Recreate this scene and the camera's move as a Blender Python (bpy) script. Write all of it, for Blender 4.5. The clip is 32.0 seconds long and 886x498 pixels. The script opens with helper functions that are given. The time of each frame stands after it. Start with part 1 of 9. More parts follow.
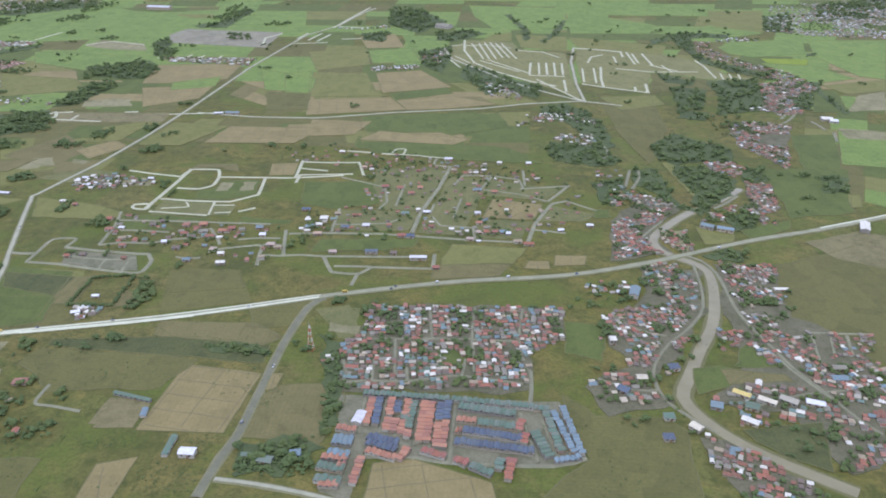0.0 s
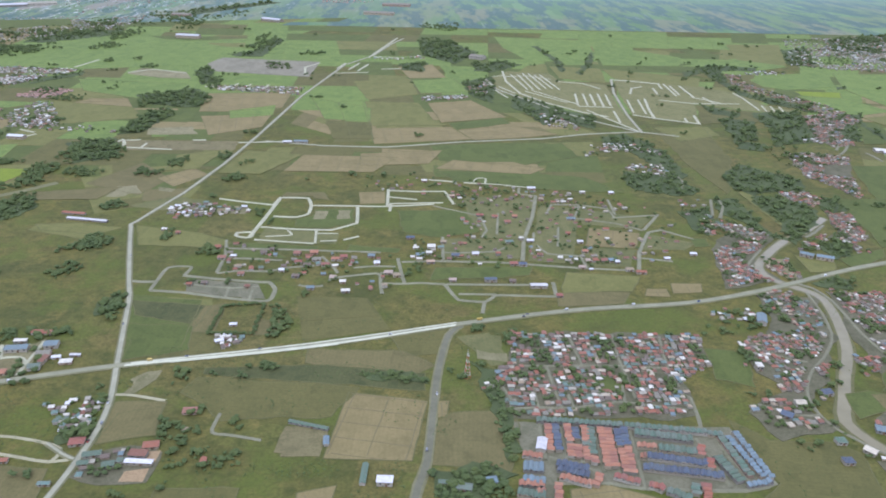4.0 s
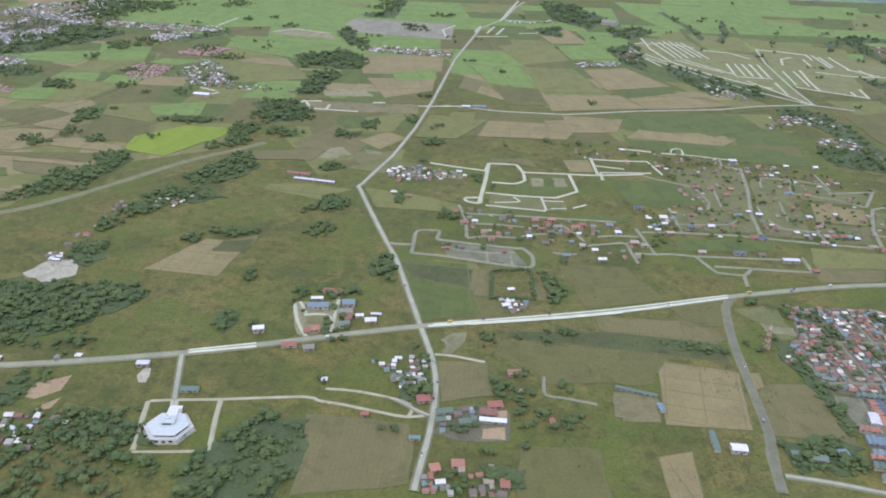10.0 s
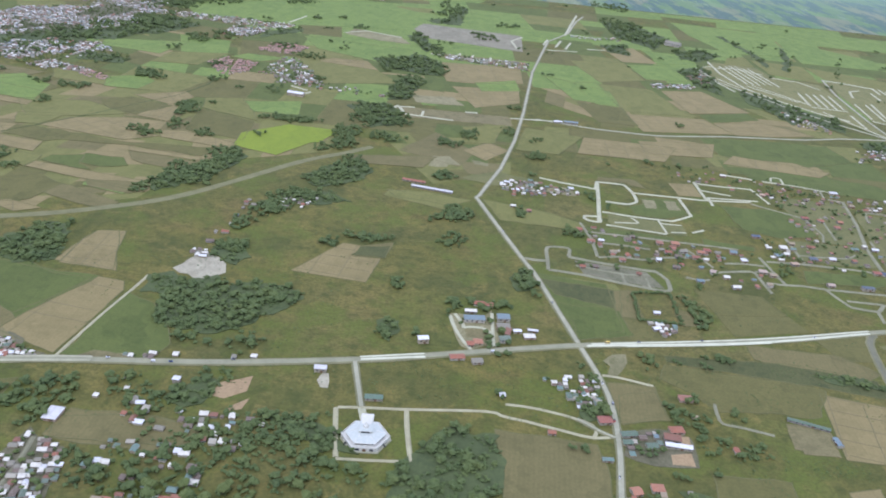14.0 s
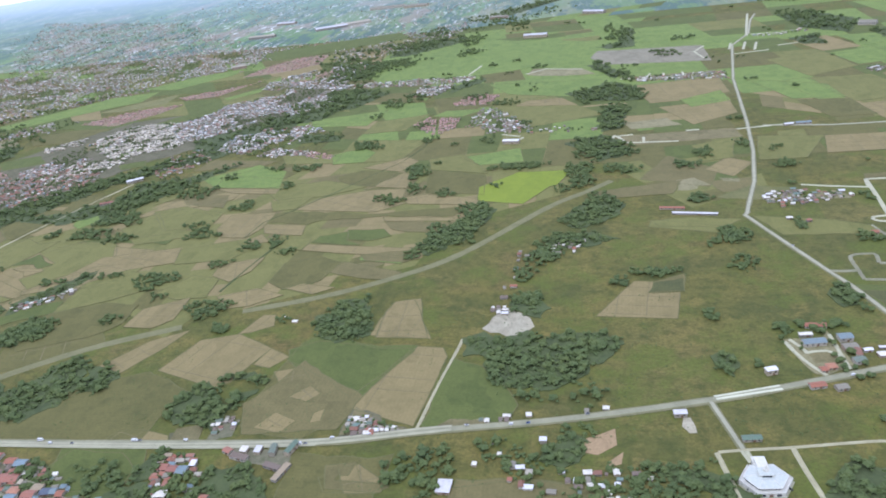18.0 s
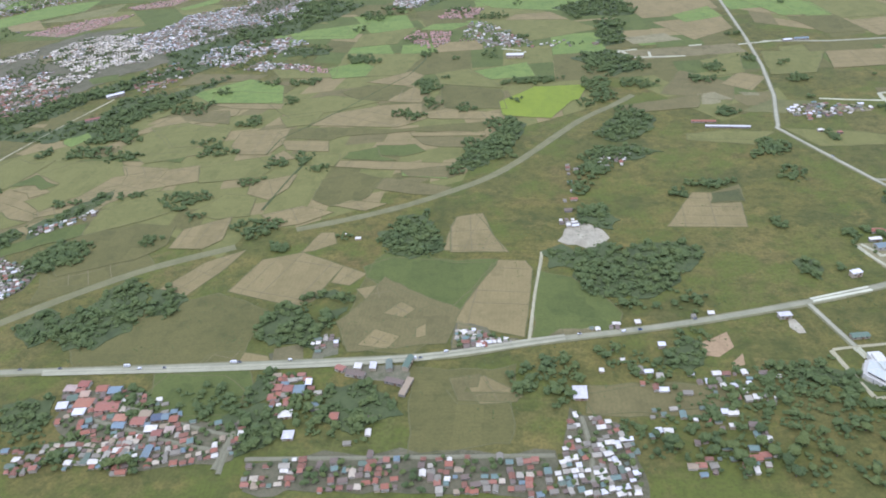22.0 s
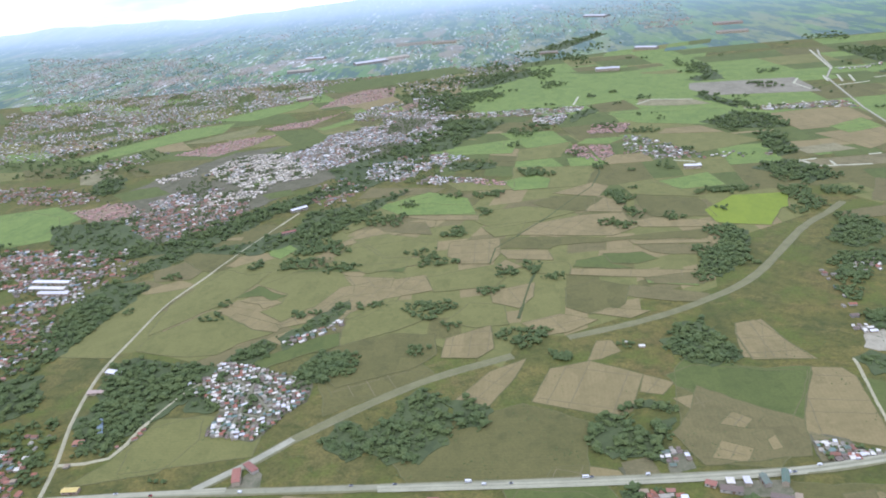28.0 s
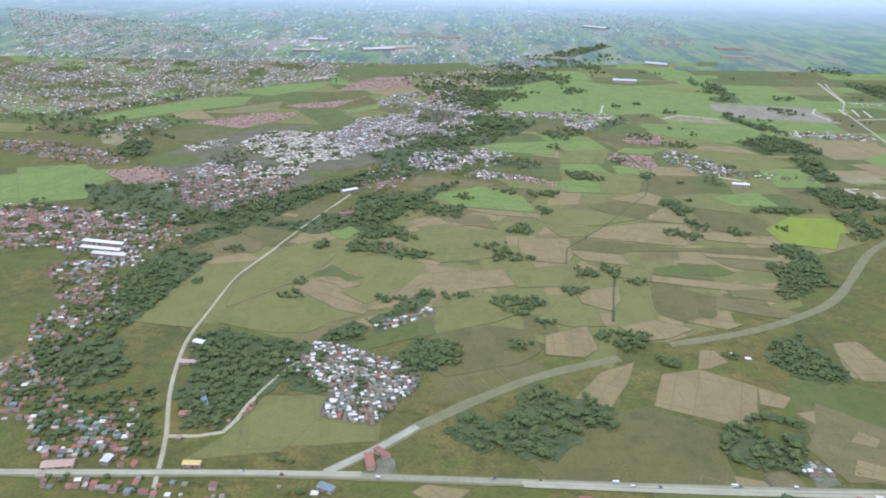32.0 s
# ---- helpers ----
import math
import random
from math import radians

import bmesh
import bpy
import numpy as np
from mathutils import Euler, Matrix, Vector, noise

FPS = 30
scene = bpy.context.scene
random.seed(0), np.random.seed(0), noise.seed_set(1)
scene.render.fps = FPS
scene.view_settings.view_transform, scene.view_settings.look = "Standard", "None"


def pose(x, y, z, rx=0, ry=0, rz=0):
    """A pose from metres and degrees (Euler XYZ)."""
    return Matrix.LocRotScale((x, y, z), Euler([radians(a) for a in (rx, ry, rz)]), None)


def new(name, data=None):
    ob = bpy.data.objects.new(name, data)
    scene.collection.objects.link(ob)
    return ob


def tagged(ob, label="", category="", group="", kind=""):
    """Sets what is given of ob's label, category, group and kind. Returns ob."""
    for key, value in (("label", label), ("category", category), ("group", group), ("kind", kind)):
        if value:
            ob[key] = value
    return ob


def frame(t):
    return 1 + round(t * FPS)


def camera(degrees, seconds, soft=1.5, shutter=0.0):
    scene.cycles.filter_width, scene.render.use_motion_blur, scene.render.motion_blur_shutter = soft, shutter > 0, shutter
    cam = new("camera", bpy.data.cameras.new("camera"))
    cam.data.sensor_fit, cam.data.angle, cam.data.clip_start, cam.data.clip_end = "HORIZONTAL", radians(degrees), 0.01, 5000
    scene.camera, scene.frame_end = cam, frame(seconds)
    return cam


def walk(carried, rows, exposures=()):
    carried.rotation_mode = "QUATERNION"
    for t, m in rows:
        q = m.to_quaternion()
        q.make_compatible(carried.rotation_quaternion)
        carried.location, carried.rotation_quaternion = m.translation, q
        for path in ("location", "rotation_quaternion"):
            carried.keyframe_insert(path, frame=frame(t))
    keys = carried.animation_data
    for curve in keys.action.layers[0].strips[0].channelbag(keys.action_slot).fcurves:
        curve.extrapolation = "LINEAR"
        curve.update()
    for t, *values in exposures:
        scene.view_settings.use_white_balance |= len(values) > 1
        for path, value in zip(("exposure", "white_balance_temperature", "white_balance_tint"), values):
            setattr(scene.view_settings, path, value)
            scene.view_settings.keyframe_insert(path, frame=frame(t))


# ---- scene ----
cam = camera(59.35, 32.0, soft=1.9)

# seconds, eye, yaw, pitch, roll of the aircraft's passenger camera
PATH = [
    (0, 325.3, 11.5, 331.8, -0.92, -26.21, 0.56), (0.5, 307.8, 10.8, 331.9, -2.11, -25.98, 1.82),
    (1, 290.1, 10.2, 332.0, -2.46, -26.01, 1.50), (1.5, 272.4, 9.8, 332.1, -3.36, -25.37, 3.08),
    (2, 254.8, 9.4, 332.2, -3.50, -25.36, 2.82), (2.5, 237.3, 9.1, 332.4, -3.73, -25.55, 2.60),
    (3, 219.8, 8.7, 332.9, -3.50, -24.90, 2.18), (3.5, 202.3, 8.0, 333.7, -3.18, -23.95, 1.78),
    (5.5, 132.2, 3.2, 336.8, -3.30, -25.44, 1.03), (6, 114.4, 2.4, 337.3, -2.83, -25.53, 0.60),
    (6.5, 96.6, 2.2, 337.4, -1.40, -25.78, -1.40), (7, 78.9, 2.1, 337.3, -1.14, -25.41, -1.80),
    (7.5, 61.3, 2.4, 337.2, -1.17, -26.24, -2.71), (8, 43.8, 2.5, 337.3, 0.03, -27.10, -2.04),
    (8.5, 26.2, 2.6, 337.3, -0.03, -26.57, 1.53), (9, 8.8, 2.5, 337.4, 0.00, -26.38, 1.65),
    (9.5, -8.5, 2.6, 337.6, -0.52, -27.36, 1.84), (10, -26.2, 2.6, 337.7, -0.51, -26.97, 2.22),
    (10.5, -44.0, 2.7, 337.9, -0.54, -27.15, 2.50), (11, -61.8, 2.7, 338.1, -0.55, -26.58, 1.29),
    (11.5, -79.5, 2.7, 338.3, -0.32, -26.38, 1.73), (12, -97.0, 2.6, 338.5, 0.30, -26.23, 1.20),
    (12.5, -114.3, 2.4, 338.8, -0.32, -26.40, 0.74), (13, -131.5, 1.9, 339.2, 0.11, -27.11, 3.06),
    (13.5, -148.7, 1.4, 339.7, -1.25, -26.39, 7.01), (15.5, -217.1, 0.1, 344.2, 1.12, -28.33, -1.60),
    (16, -234.5, 0.2, 345.2, 3.54, -26.26, -1.59), (16.5, -252.0, 0.5, 345.8, 3.35, -25.54, -2.67),
    (17, -269.8, 1.1, 346.1, 8.61, -23.83, -6.46), (17.5, -287.6, 1.6, 346.1, 10.12, -24.55, -6.96),
    (18, -305.5, 1.9, 346.1, 10.16, -24.02, -7.05), (18.5, -323.5, 1.8, 346.2, 9.97, -22.75, -6.43),
    (19, -341.7, 1.0, 346.1, 7.29, -16.56, -4.21), (19.5, -360.3, -0.1, 345.9, 5.07, -17.44, -2.02),
    (20, -379.2, -1.3, 345.6, 4.78, -20.44, -2.38), (20.5, -398.1, -2.2, 345.6, 5.72, -22.54, -5.40),
    (21, -416.9, -2.7, 346.0, 5.19, -25.19, -6.02), (21.5, -435.7, -3.2, 346.6, 4.85, -28.36, -6.21),
    (22, -454.7, -3.5, 347.6, 3.08, -30.34, -4.73), (22.5, -474.0, -3.7, 348.7, -0.20, -29.75, -1.70),
    (23, -493.7, -3.7, 349.6, -3.17, -28.83, -0.67), (23.5, -513.0, -3.6, 350.3, -0.52, -27.94, -2.87),
    (24, -532.2, -2.9, 351.0, -0.21, -28.95, -3.16), (24.5, -551.4, -2.0, 351.6, 3.22, -27.16, -5.49),
    (25, -570.5, -1.0, 351.9, 5.85, -27.14, -5.38), (25.5, -589.6, 0.2, 352.0, 5.40, -28.55, -6.17),
    (26, -609.1, 1.2, 351.8, 4.92, -27.93, -6.09), (26.5, -628.6, 2.3, 351.1, 5.41, -25.56, -5.93),
    (28.5, -707.0, 5.1, 345.9, 3.32, -20.91, -4.99), (29, -726.4, 5.9, 344.9, 2.00, -20.48, -3.52),
    (29.5, -745.8, 6.7, 344.1, 1.43, -20.39, -2.64), (30, -764.9, 7.6, 343.5, 0.96, -21.06, -2.43),
    (30.5, -783.7, 8.8, 343.0, 0.51, -21.94, -2.04), (31, -802.5, 10.0, 342.7, 0.31, -22.07, -1.85),
    (31.5, -821.3, 11.1, 342.3, -1.02, -22.27, -0.18), (32, -840.1, 12.1, 341.8, -0.32, -21.82, 1.20),
]


def flown(x, y, z, yaw, pitch, roll):
    return pose(x, y, z, 0, 0, yaw) @ pose(0, 0, 0, 90 + pitch) @ pose(0, 0, 0, 0, 0, roll)


walk(cam, [(row[0], flown(*row[1:])) for row in PATH], exposures=[(0, 0.44, 5300, 23), (13, 0.48, 5300, 23), (16, 0.54, 5300, 23), (19, 0.56, 5300, 23), (25, 0.64, 5300, 23), (29, 0.56, 5300, 23), (32, 0.58, 5300, 23)])

# ---- light: thin high cloud over the plain, a soft veiled sun ----
SUN_EL, SUN_AZ = 58.0, 205.0
world = bpy.data.worlds.new("sky")
scene.world = world
world.use_nodes = True
wn, wl = world.node_tree.nodes, world.node_tree.links
wn.clear()


def wadd(kind, **sets):
    n = wn.new(kind)
    for k, v in sets.items():
        n.inputs[k].default_value = v
    return n


sky = wn.new("ShaderNodeTexSky")
sky.sky_type, sky.sun_disc = "NISHITA", False
sky.sun_elevation, sky.sun_rotation = radians(SUN_EL), radians(SUN_AZ)
sky.dust_density = 3.0
clear_sky = wadd("ShaderNodeBackground", Strength=0.1)
wl.new(sky.outputs[0], clear_sky.inputs["Color"])
coord = wn.new("ShaderNodeTexCoord")
stretch = wn.new("ShaderNodeMapping")
stretch.inputs["Scale"].default_value = (1.6, 1.6, 9.0)
wl.new(coord.outputs["Generated"], stretch.inputs["Vector"])
puffs = wadd("ShaderNodeTexNoise", Scale=2.2, Detail=6.0, Roughness=0.6)
wl.new(stretch.outputs[0], puffs.inputs["Vector"])
cover = wn.new("ShaderNodeValToRGB")
cover.color_ramp.elements[0].position, cover.color_ramp.elements[0].color = 0.3, (0.62, 0.62, 0.62, 1)
cover.color_ramp.elements[1].position, cover.color_ramp.elements[1].color = 0.62, (1, 1, 1, 1)
wl.new(puffs.outputs["Fac"], cover.inputs["Fac"])
tone = wn.new("ShaderNodeValToRGB")
tone.color_ramp.elements[0].position, tone.color_ramp.elements[0].color = 0.25, (0.62, 0.72, 0.84, 1)
tone.color_ramp.elements[1].position, tone.color_ramp.elements[1].color = 0.62, (0.97, 0.98, 1.0, 1)
wl.new(puffs.outputs["Fac"], tone.inputs["Fac"])
cloud = wadd("ShaderNodeBackground", Strength=1.16)
wl.new(tone.outputs["Color"], cloud.inputs["Color"])
sky_mix = wn.new("ShaderNodeMixShader")
wl.new(cover.outputs["Color"], sky_mix.inputs["Fac"])
wl.new(clear_sky.outputs[0], sky_mix.inputs[1])
wl.new(cloud.outputs[0], sky_mix.inputs[2])
wl.new(sky_mix.outputs[0], wn.new("ShaderNodeOutputWorld").inputs["Surface"])

sun = new("sun", bpy.data.lights.new("sun", "SUN"))
sun.data.energy, sun.data.angle, sun.data.color = 0.85, radians(14), (1.0, 0.95, 0.87)
sun.matrix_world = pose(0, 0, 900, 90 - SUN_EL, 0, 180 - SUN_AZ)


# ---- materials ----
class Mat:
    """A node material built up step by step."""

    def __init__(self, name, rough=0.9, metal=0.0):
        self.m = bpy.data.materials.new(name)
        self.m.use_nodes = True
        self.n, self.l = self.m.node_tree.nodes, self.m.node_tree.links
        self.b = self.n["Principled BSDF"]
        self.b.inputs["Roughness"].default_value, self.b.inputs["Metallic"].default_value = rough, metal
        self.b.inputs["Specular IOR Level"].default_value = 0.25
        self.geo = self.n.new("ShaderNodeNewGeometry")

    def put(self, out, node, socket):
        if isinstance(out, bpy.types.NodeSocket):
            self.l.new(out, node.inputs[socket])
        else:
            node.inputs[socket].default_value = out

    def noise(self, metres, detail=4.0, rough=0.6, squash=(1, 1, 1), at=(0, 0, 0)):
        mp = self.n.new("ShaderNodeMapping")
        mp.inputs["Scale"].default_value = [s / metres for s in squash]
        mp.inputs["Location"].default_value = at
        self.l.new(self.geo.outputs["Position"], mp.inputs["Vector"])
        t = self.n.new("ShaderNodeTexNoise")
        t.inputs["Scale"].default_value, t.inputs["Detail"].default_value, t.inputs["Roughness"].default_value = 1.0, detail, rough
        self.l.new(mp.outputs[0], t.inputs["Vector"])
        return t.outputs["Fac"]

    def cells(self, sx, sy, turn=0.0):
        mp = self.n.new("ShaderNodeMapping")
        mp.inputs["Scale"].default_value = (1 / sx, 1 / sy, 0)
        mp.inputs["Rotation"].default_value = (0, 0, radians(turn))
        self.l.new(self.geo.outputs["Position"], mp.inputs["Vector"])
        v = self.n.new("ShaderNodeTexVoronoi")
        v.distance = "CHEBYCHEV"
        v.inputs["Scale"].default_value, v.inputs["Randomness"].default_value = 1.0, 0.75
        self.l.new(mp.outputs[0], v.inputs["Vector"])
        sep = self.n.new("ShaderNodeSeparateColor")
        self.l.new(v.outputs["Color"], sep.inputs[0])
        return sep.outputs[0]

    def furrows(self, metres, turn):
        mp = self.n.new("ShaderNodeMapping")
        mp.inputs["Rotation"].default_value = (0, 0, radians(turn))
        self.l.new(self.geo.outputs["Position"], mp.inputs["Vector"])
        w = self.n.new("ShaderNodeTexWave")
        w.inputs["Scale"].default_value, w.inputs["Distortion"].default_value, w.inputs["Detail"].default_value = 0.31 / metres, 2.5, 2.0
        self.l.new(mp.outputs[0], w.inputs["Vector"])
        return w.outputs["Fac"]

    def random(self):
        return self.n.new("ShaderNodeObjectInfo").outputs["Random"]

    def island(self):
        return self.geo.outputs["Random Per Island"]

    def ramp(self, fac, *stops, hard=False):
        r = self.n.new("ShaderNodeValToRGB")
        e = r.color_ramp.elements
        while len(e) < len(stops):
            e.new(0.5)
        for el, (p, c) in zip(e, stops):
            el.position, el.color = p, (*c, 1)
        if hard:
            r.color_ramp.interpolation = "CONSTANT"
        self.l.new(fac, r.inputs["Fac"])
        return r.outputs["Color"]

    def level(self, fac, lo, hi, a=0.0, b=1.0):
        r = self.n.new("ShaderNodeMapRange")
        for k, v in zip((1, 2, 3, 4), (lo, hi, a, b)):
            r.inputs[k].default_value = v
        self.l.new(fac, r.inputs[0])
        return r.outputs[0]

    def mix(self, fac, a, b, how="MIX"):
        x = self.n.new("ShaderNodeMix")
        x.data_type, x.blend_type = "RGBA", how
        self.put(fac, x, 0)
        self.put(a if not isinstance(a, tuple) else (*a, 1), x, 6)
        self.put(b if not isinstance(b, tuple) else (*b, 1), x, 7)
        return x.outputs[2]

    def done(self, color, bump=None, strength=0.5, metres=0.3):
        self.put(color if not isinstance(color, tuple) else (*color, 1), self.b, "Base Color")
        if bump is not None:
            k = self.n.new("ShaderNodeBump")
            k.inputs["Strength"].default_value, k.inputs["Distance"].default_value = strength, metres
            self.l.new(bump, k.inputs["Height"])
            self.l.new(k.outputs[0], self.b.inputs["Normal"])
        return self.m


def shade(c, k):
    return tuple(min(1.0, v * k) for v in c)


def ground_material():
    m = Mat("grassland", 0.95)
    plots = m.ramp(m.cells(62, 95, 8), (0.0, (0.0843, 0.0929, 0.0238)), (0.3, (0.1044, 0.104, 0.0274)), (0.55, (0.1341, 0.1205, 0.0345)), (0.75, (0.1638, 0.1371, 0.0446)), (1.0, (0.0941, 0.1187, 0.025)))
    wild = m.ramp(m.noise(85, 5), (0.36, (0.0774, 0.0836, 0.0214)), (0.46, (0.1111, 0.1076, 0.025)), (0.55, (0.1485, 0.1297, 0.0297)), (0.66, (0.1437, 0.1113, 0.0345)))
    base = m.mix(m.level(m.noise(420, 2), 0.4, 0.62), wild, plots)
    tufts = m.noise(11, 6, 0.75)
    base = m.mix(m.level(tufts, 0.46, 0.62, 0.0, 0.8), base, (0.0555, 0.0669, 0.0155))
    worn = m.level(m.noise(34, 7, 0.75, at=(31, 7, 0)), 0.53, 0.63, 0.0, 0.75)
    base = m.mix(worn, base, (0.1868, 0.1518, 0.0416))
    fresh = m.level(m.noise(70, 6, 0.7, at=(3, 77, 0)), 0.49, 0.6, 0.0, 0.8)
    base = m.mix(fresh, base, (0.0987, 0.1214, 0.0202))
    grain = m.noise(2.6, 4, 0.75)
    return m.done(m.mix(m.level(grain, 0.45, 0.62, 0.0, 0.55), base, (0.0615, 0.065, 0.0179)), tufts, 0.6, 1.2)


def crop_material(name, a, b, dark, furrow=0.0, turn=0.0, patch=28):
    """Cultivated ground: two tones in patches, weeds or wet spots, faint rows."""
    m = Mat(name, 0.95)
    base = m.ramp(m.noise(patch, 6, 0.7), (0.36, a), (0.62, b))
    base = m.mix(m.level(m.random(), 0, 1, 0.0, 0.5), base, m.mix(0.5, base, dark))
    base = m.mix(m.level(m.noise(10, 6, 0.75, at=(5, 9, 0)), 0.48, 0.62, 0.0, 0.7), base, dark)
    bald = m.level(m.noise(21, 5, 0.7, at=(15, 2, 0)), 0.62, 0.72, 0.0, 0.55)
    base = m.mix(bald, base, shade(b, 1.3))
    base = m.mix(m.level(m.cells(17, 26, turn), 0, 1, 0.0, 0.6), base, shade(b, 1.08))
    if furrow:
        base = m.mix(m.level(m.furrows(3.2, turn), 0.3, 0.7, 0.0, furrow), base, shade(a, 0.72))
    grain = m.noise(2.2, 4, 0.75)
    base = m.mix(m.level(grain, 0.45, 0.62, 0.0, 0.4), base, dark)
    return m.done(base, grain, 0.5, 0.4)


CROPS = {}
for key, spec in {
    "dry": ((0.1989, 0.1625, 0.0678), (0.2409, 0.1938, 0.0829), (0.1534, 0.1321, 0.0526), 0.1, 5),
    "pale": ((0.1449, 0.144, 0.0416), (0.1728, 0.1669, 0.0515), (0.1047, 0.1137, 0.0315), 0.12, 95),
    "brown": ((0.138, 0.121, 0.047), (0.166, 0.142, 0.056), (0.098, 0.093, 0.034), 0.12, 5),
    "olive": ((0.1098, 0.1056, 0.0324), (0.1373, 0.1243, 0.0399), (0.076, 0.0799, 0.0249), 0.08, 95),
    "darkolive": ((0.0756, 0.0847, 0.0293), (0.1018, 0.1046, 0.0371), (0.0496, 0.0598, 0.0216), 0.1, 5),
    "lush": ((0.0865, 0.1089, 0.0268), (0.1086, 0.1278, 0.0321), (0.0616, 0.0792, 0.0206), 0.06, 95),
    "green": ((0.1373, 0.1901, 0.0445), (0.1744, 0.2266, 0.053), (0.0872, 0.1306, 0.035), 0.12, 5),
    "yellow": ((0.168, 0.216, 0.023), (0.2, 0.244, 0.0253), (0.135, 0.18, 0.0253), 0.08, 5),
    "soil": ((0.147, 0.1292, 0.0582), (0.1911, 0.1665, 0.0759), (0.0882, 0.0822, 0.0354), 0.0, 0),
    "sand": ((0.2911, 0.2064, 0.1052), (0.3528, 0.2559, 0.1371), (0.2029, 0.1445, 0.0733), 0.0, 0),
    "lots": ((0.1543, 0.1503, 0.0563), (0.1914, 0.181, 0.0705), (0.0984, 0.1068, 0.0343), 0.0, 0),
    "weedlots": ((0.1179, 0.1241, 0.0423), (0.1626, 0.1526, 0.0574), (0.0836, 0.0967, 0.0333), 0.0, 0),
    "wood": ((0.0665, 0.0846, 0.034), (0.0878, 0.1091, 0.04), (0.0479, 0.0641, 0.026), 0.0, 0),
    "yard": ((0.1, 0.096, 0.05), (0.15, 0.136, 0.08), (0.064, 0.07, 0.032), 0.0, 0),
    "bare": ((0.1633, 0.1517, 0.073), (0.2593, 0.2323, 0.1227), (0.1056, 0.1075, 0.0411), 0.0, 0),
    "pave": ((0.1323, 0.1296, 0.0753), (0.196, 0.1824, 0.1146), (0.0833, 0.0912, 0.0414), 0.0, 0),
    "quarry": ((0.3175, 0.2957, 0.2049), (0.4057, 0.3759, 0.2626), (0.194, 0.1732, 0.1089), 0.0, 0),
    "tarmac": ((0.196, 0.1824, 0.1243), (0.2548, 0.2352, 0.1583), (0.147, 0.1344, 0.0829), 0.0, 0),
    "pink": ((0.2303, 0.168, 0.1055), (0.2793, 0.2016, 0.1281), (0.1568, 0.1344, 0.0791), 0.0, 0),
}.items():
    CROPS[key] = crop_material(key + "_ground", *spec)


def paving(name, a, b, dark, rough=0.85):
    m = Mat(name, rough)
    base = m.ramp(m.noise(14, 5), (0.35, a), (0.65, b))
    base = m.mix(m.level(m.noise(2.2, 5, 0.7), 0.5, 0.8, 0.0, 0.6), base, dark)
    grain = m.noise(0.6, 3)
    return m.done(m.mix(m.level(grain, 0.3, 0.7, 0.0, 0.2), base, dark), grain, 0.3, 0.05)


ROADS = {
    "highway": paving("worn_grey_carriageway", (0.2279, 0.2238, 0.1373), (0.291, 0.2835, 0.1746), (0.1455, 0.1473, 0.0901)),
    "concrete": paving("pale_concrete_road", (0.291, 0.2865, 0.193), (0.3686, 0.3602, 0.246), (0.194, 0.1891, 0.1173)),
    "pale_lane": paving("old_concrete_lane", (0.3104, 0.3015, 0.1968), (0.3783, 0.368, 0.2407), (0.194, 0.191, 0.1226)),
    "lane": paving("fresh_concrete_lane", (0.485, 0.4825, 0.3406), (0.582, 0.582, 0.4125), (0.3492, 0.3432, 0.2346)),
    "white_road": paving("new_white_concrete", (0.3589, 0.3512, 0.2308), (0.4462, 0.4377, 0.2914), (0.2716, 0.2636, 0.1589)),
    "grey_road": paving("old_subdivision_road", (0.194, 0.1891, 0.1173), (0.2619, 0.2537, 0.1589), (0.1164, 0.1214, 0.053)),
    "asphalt": paving("grey_asphalt", (0.1406, 0.1373, 0.0847), (0.1794, 0.1741, 0.1089), (0.097, 0.0975, 0.059)),
    "gravel": paving("gravel_embankment", (0.1524, 0.1473, 0.0643), (0.1928, 0.186, 0.0836), (0.1082, 0.1144, 0.0483)),
    "dirt": paving("pale_dirt_track", (0.3201, 0.2985, 0.1778), (0.4074, 0.383, 0.2346), (0.194, 0.1791, 0.0908)),
    "river_road": paving("village_street", (0.1823, 0.1751, 0.1064), (0.2289, 0.2212, 0.1351), (0.1164, 0.1154, 0.0661)),
    "ditch": paving("weedy_ditch", (0.063, 0.0796, 0.0257), (0.0825, 0.0995, 0.0303), (0.0485, 0.0597, 0.0212)),
    "shoulder": paving("grassy_gravel_verge", (0.1649, 0.1592, 0.0795), (0.2134, 0.199, 0.106), (0.0776, 0.0945, 0.0303)),
}


def water_material():
    m = Mat("muddy_river_water", 0.22)
    ripple = m.noise(1.5, 3)
    return m.done(m.ramp(m.noise(25, 3), (0.3, (0.1852, 0.1634, 0.085)), (0.7, (0.2327, 0.2071, 0.1122))), ripple, 0.12, 0.1)


def roof_material(name, stops, rough, metal=0.0, by_island=False):
    """Sheet or tile roofs; each roof takes one tone of the range, streaked by rust and rain."""
    m = Mat(name, rough, metal)
    pick = m.island() if by_island else m.random()
    n = len(stops)
    base = m.ramp(pick, *[(i / n, c) for i, c in enumerate(stops)], hard=True)
    base = m.mix(m.level(m.noise(2.6, 5, 0.7), 0.45, 0.8, 0.0, 0.45), base, (0.16, 0.11, 0.08))
    ribs = m.furrows(0.45, 90)
    return m.done(m.mix(m.level(m.noise(0.7, 3), 0.4, 0.75, 0.0, 0.25), base, (0.3, 0.28, 0.25)), ribs, 0.25, 0.05)


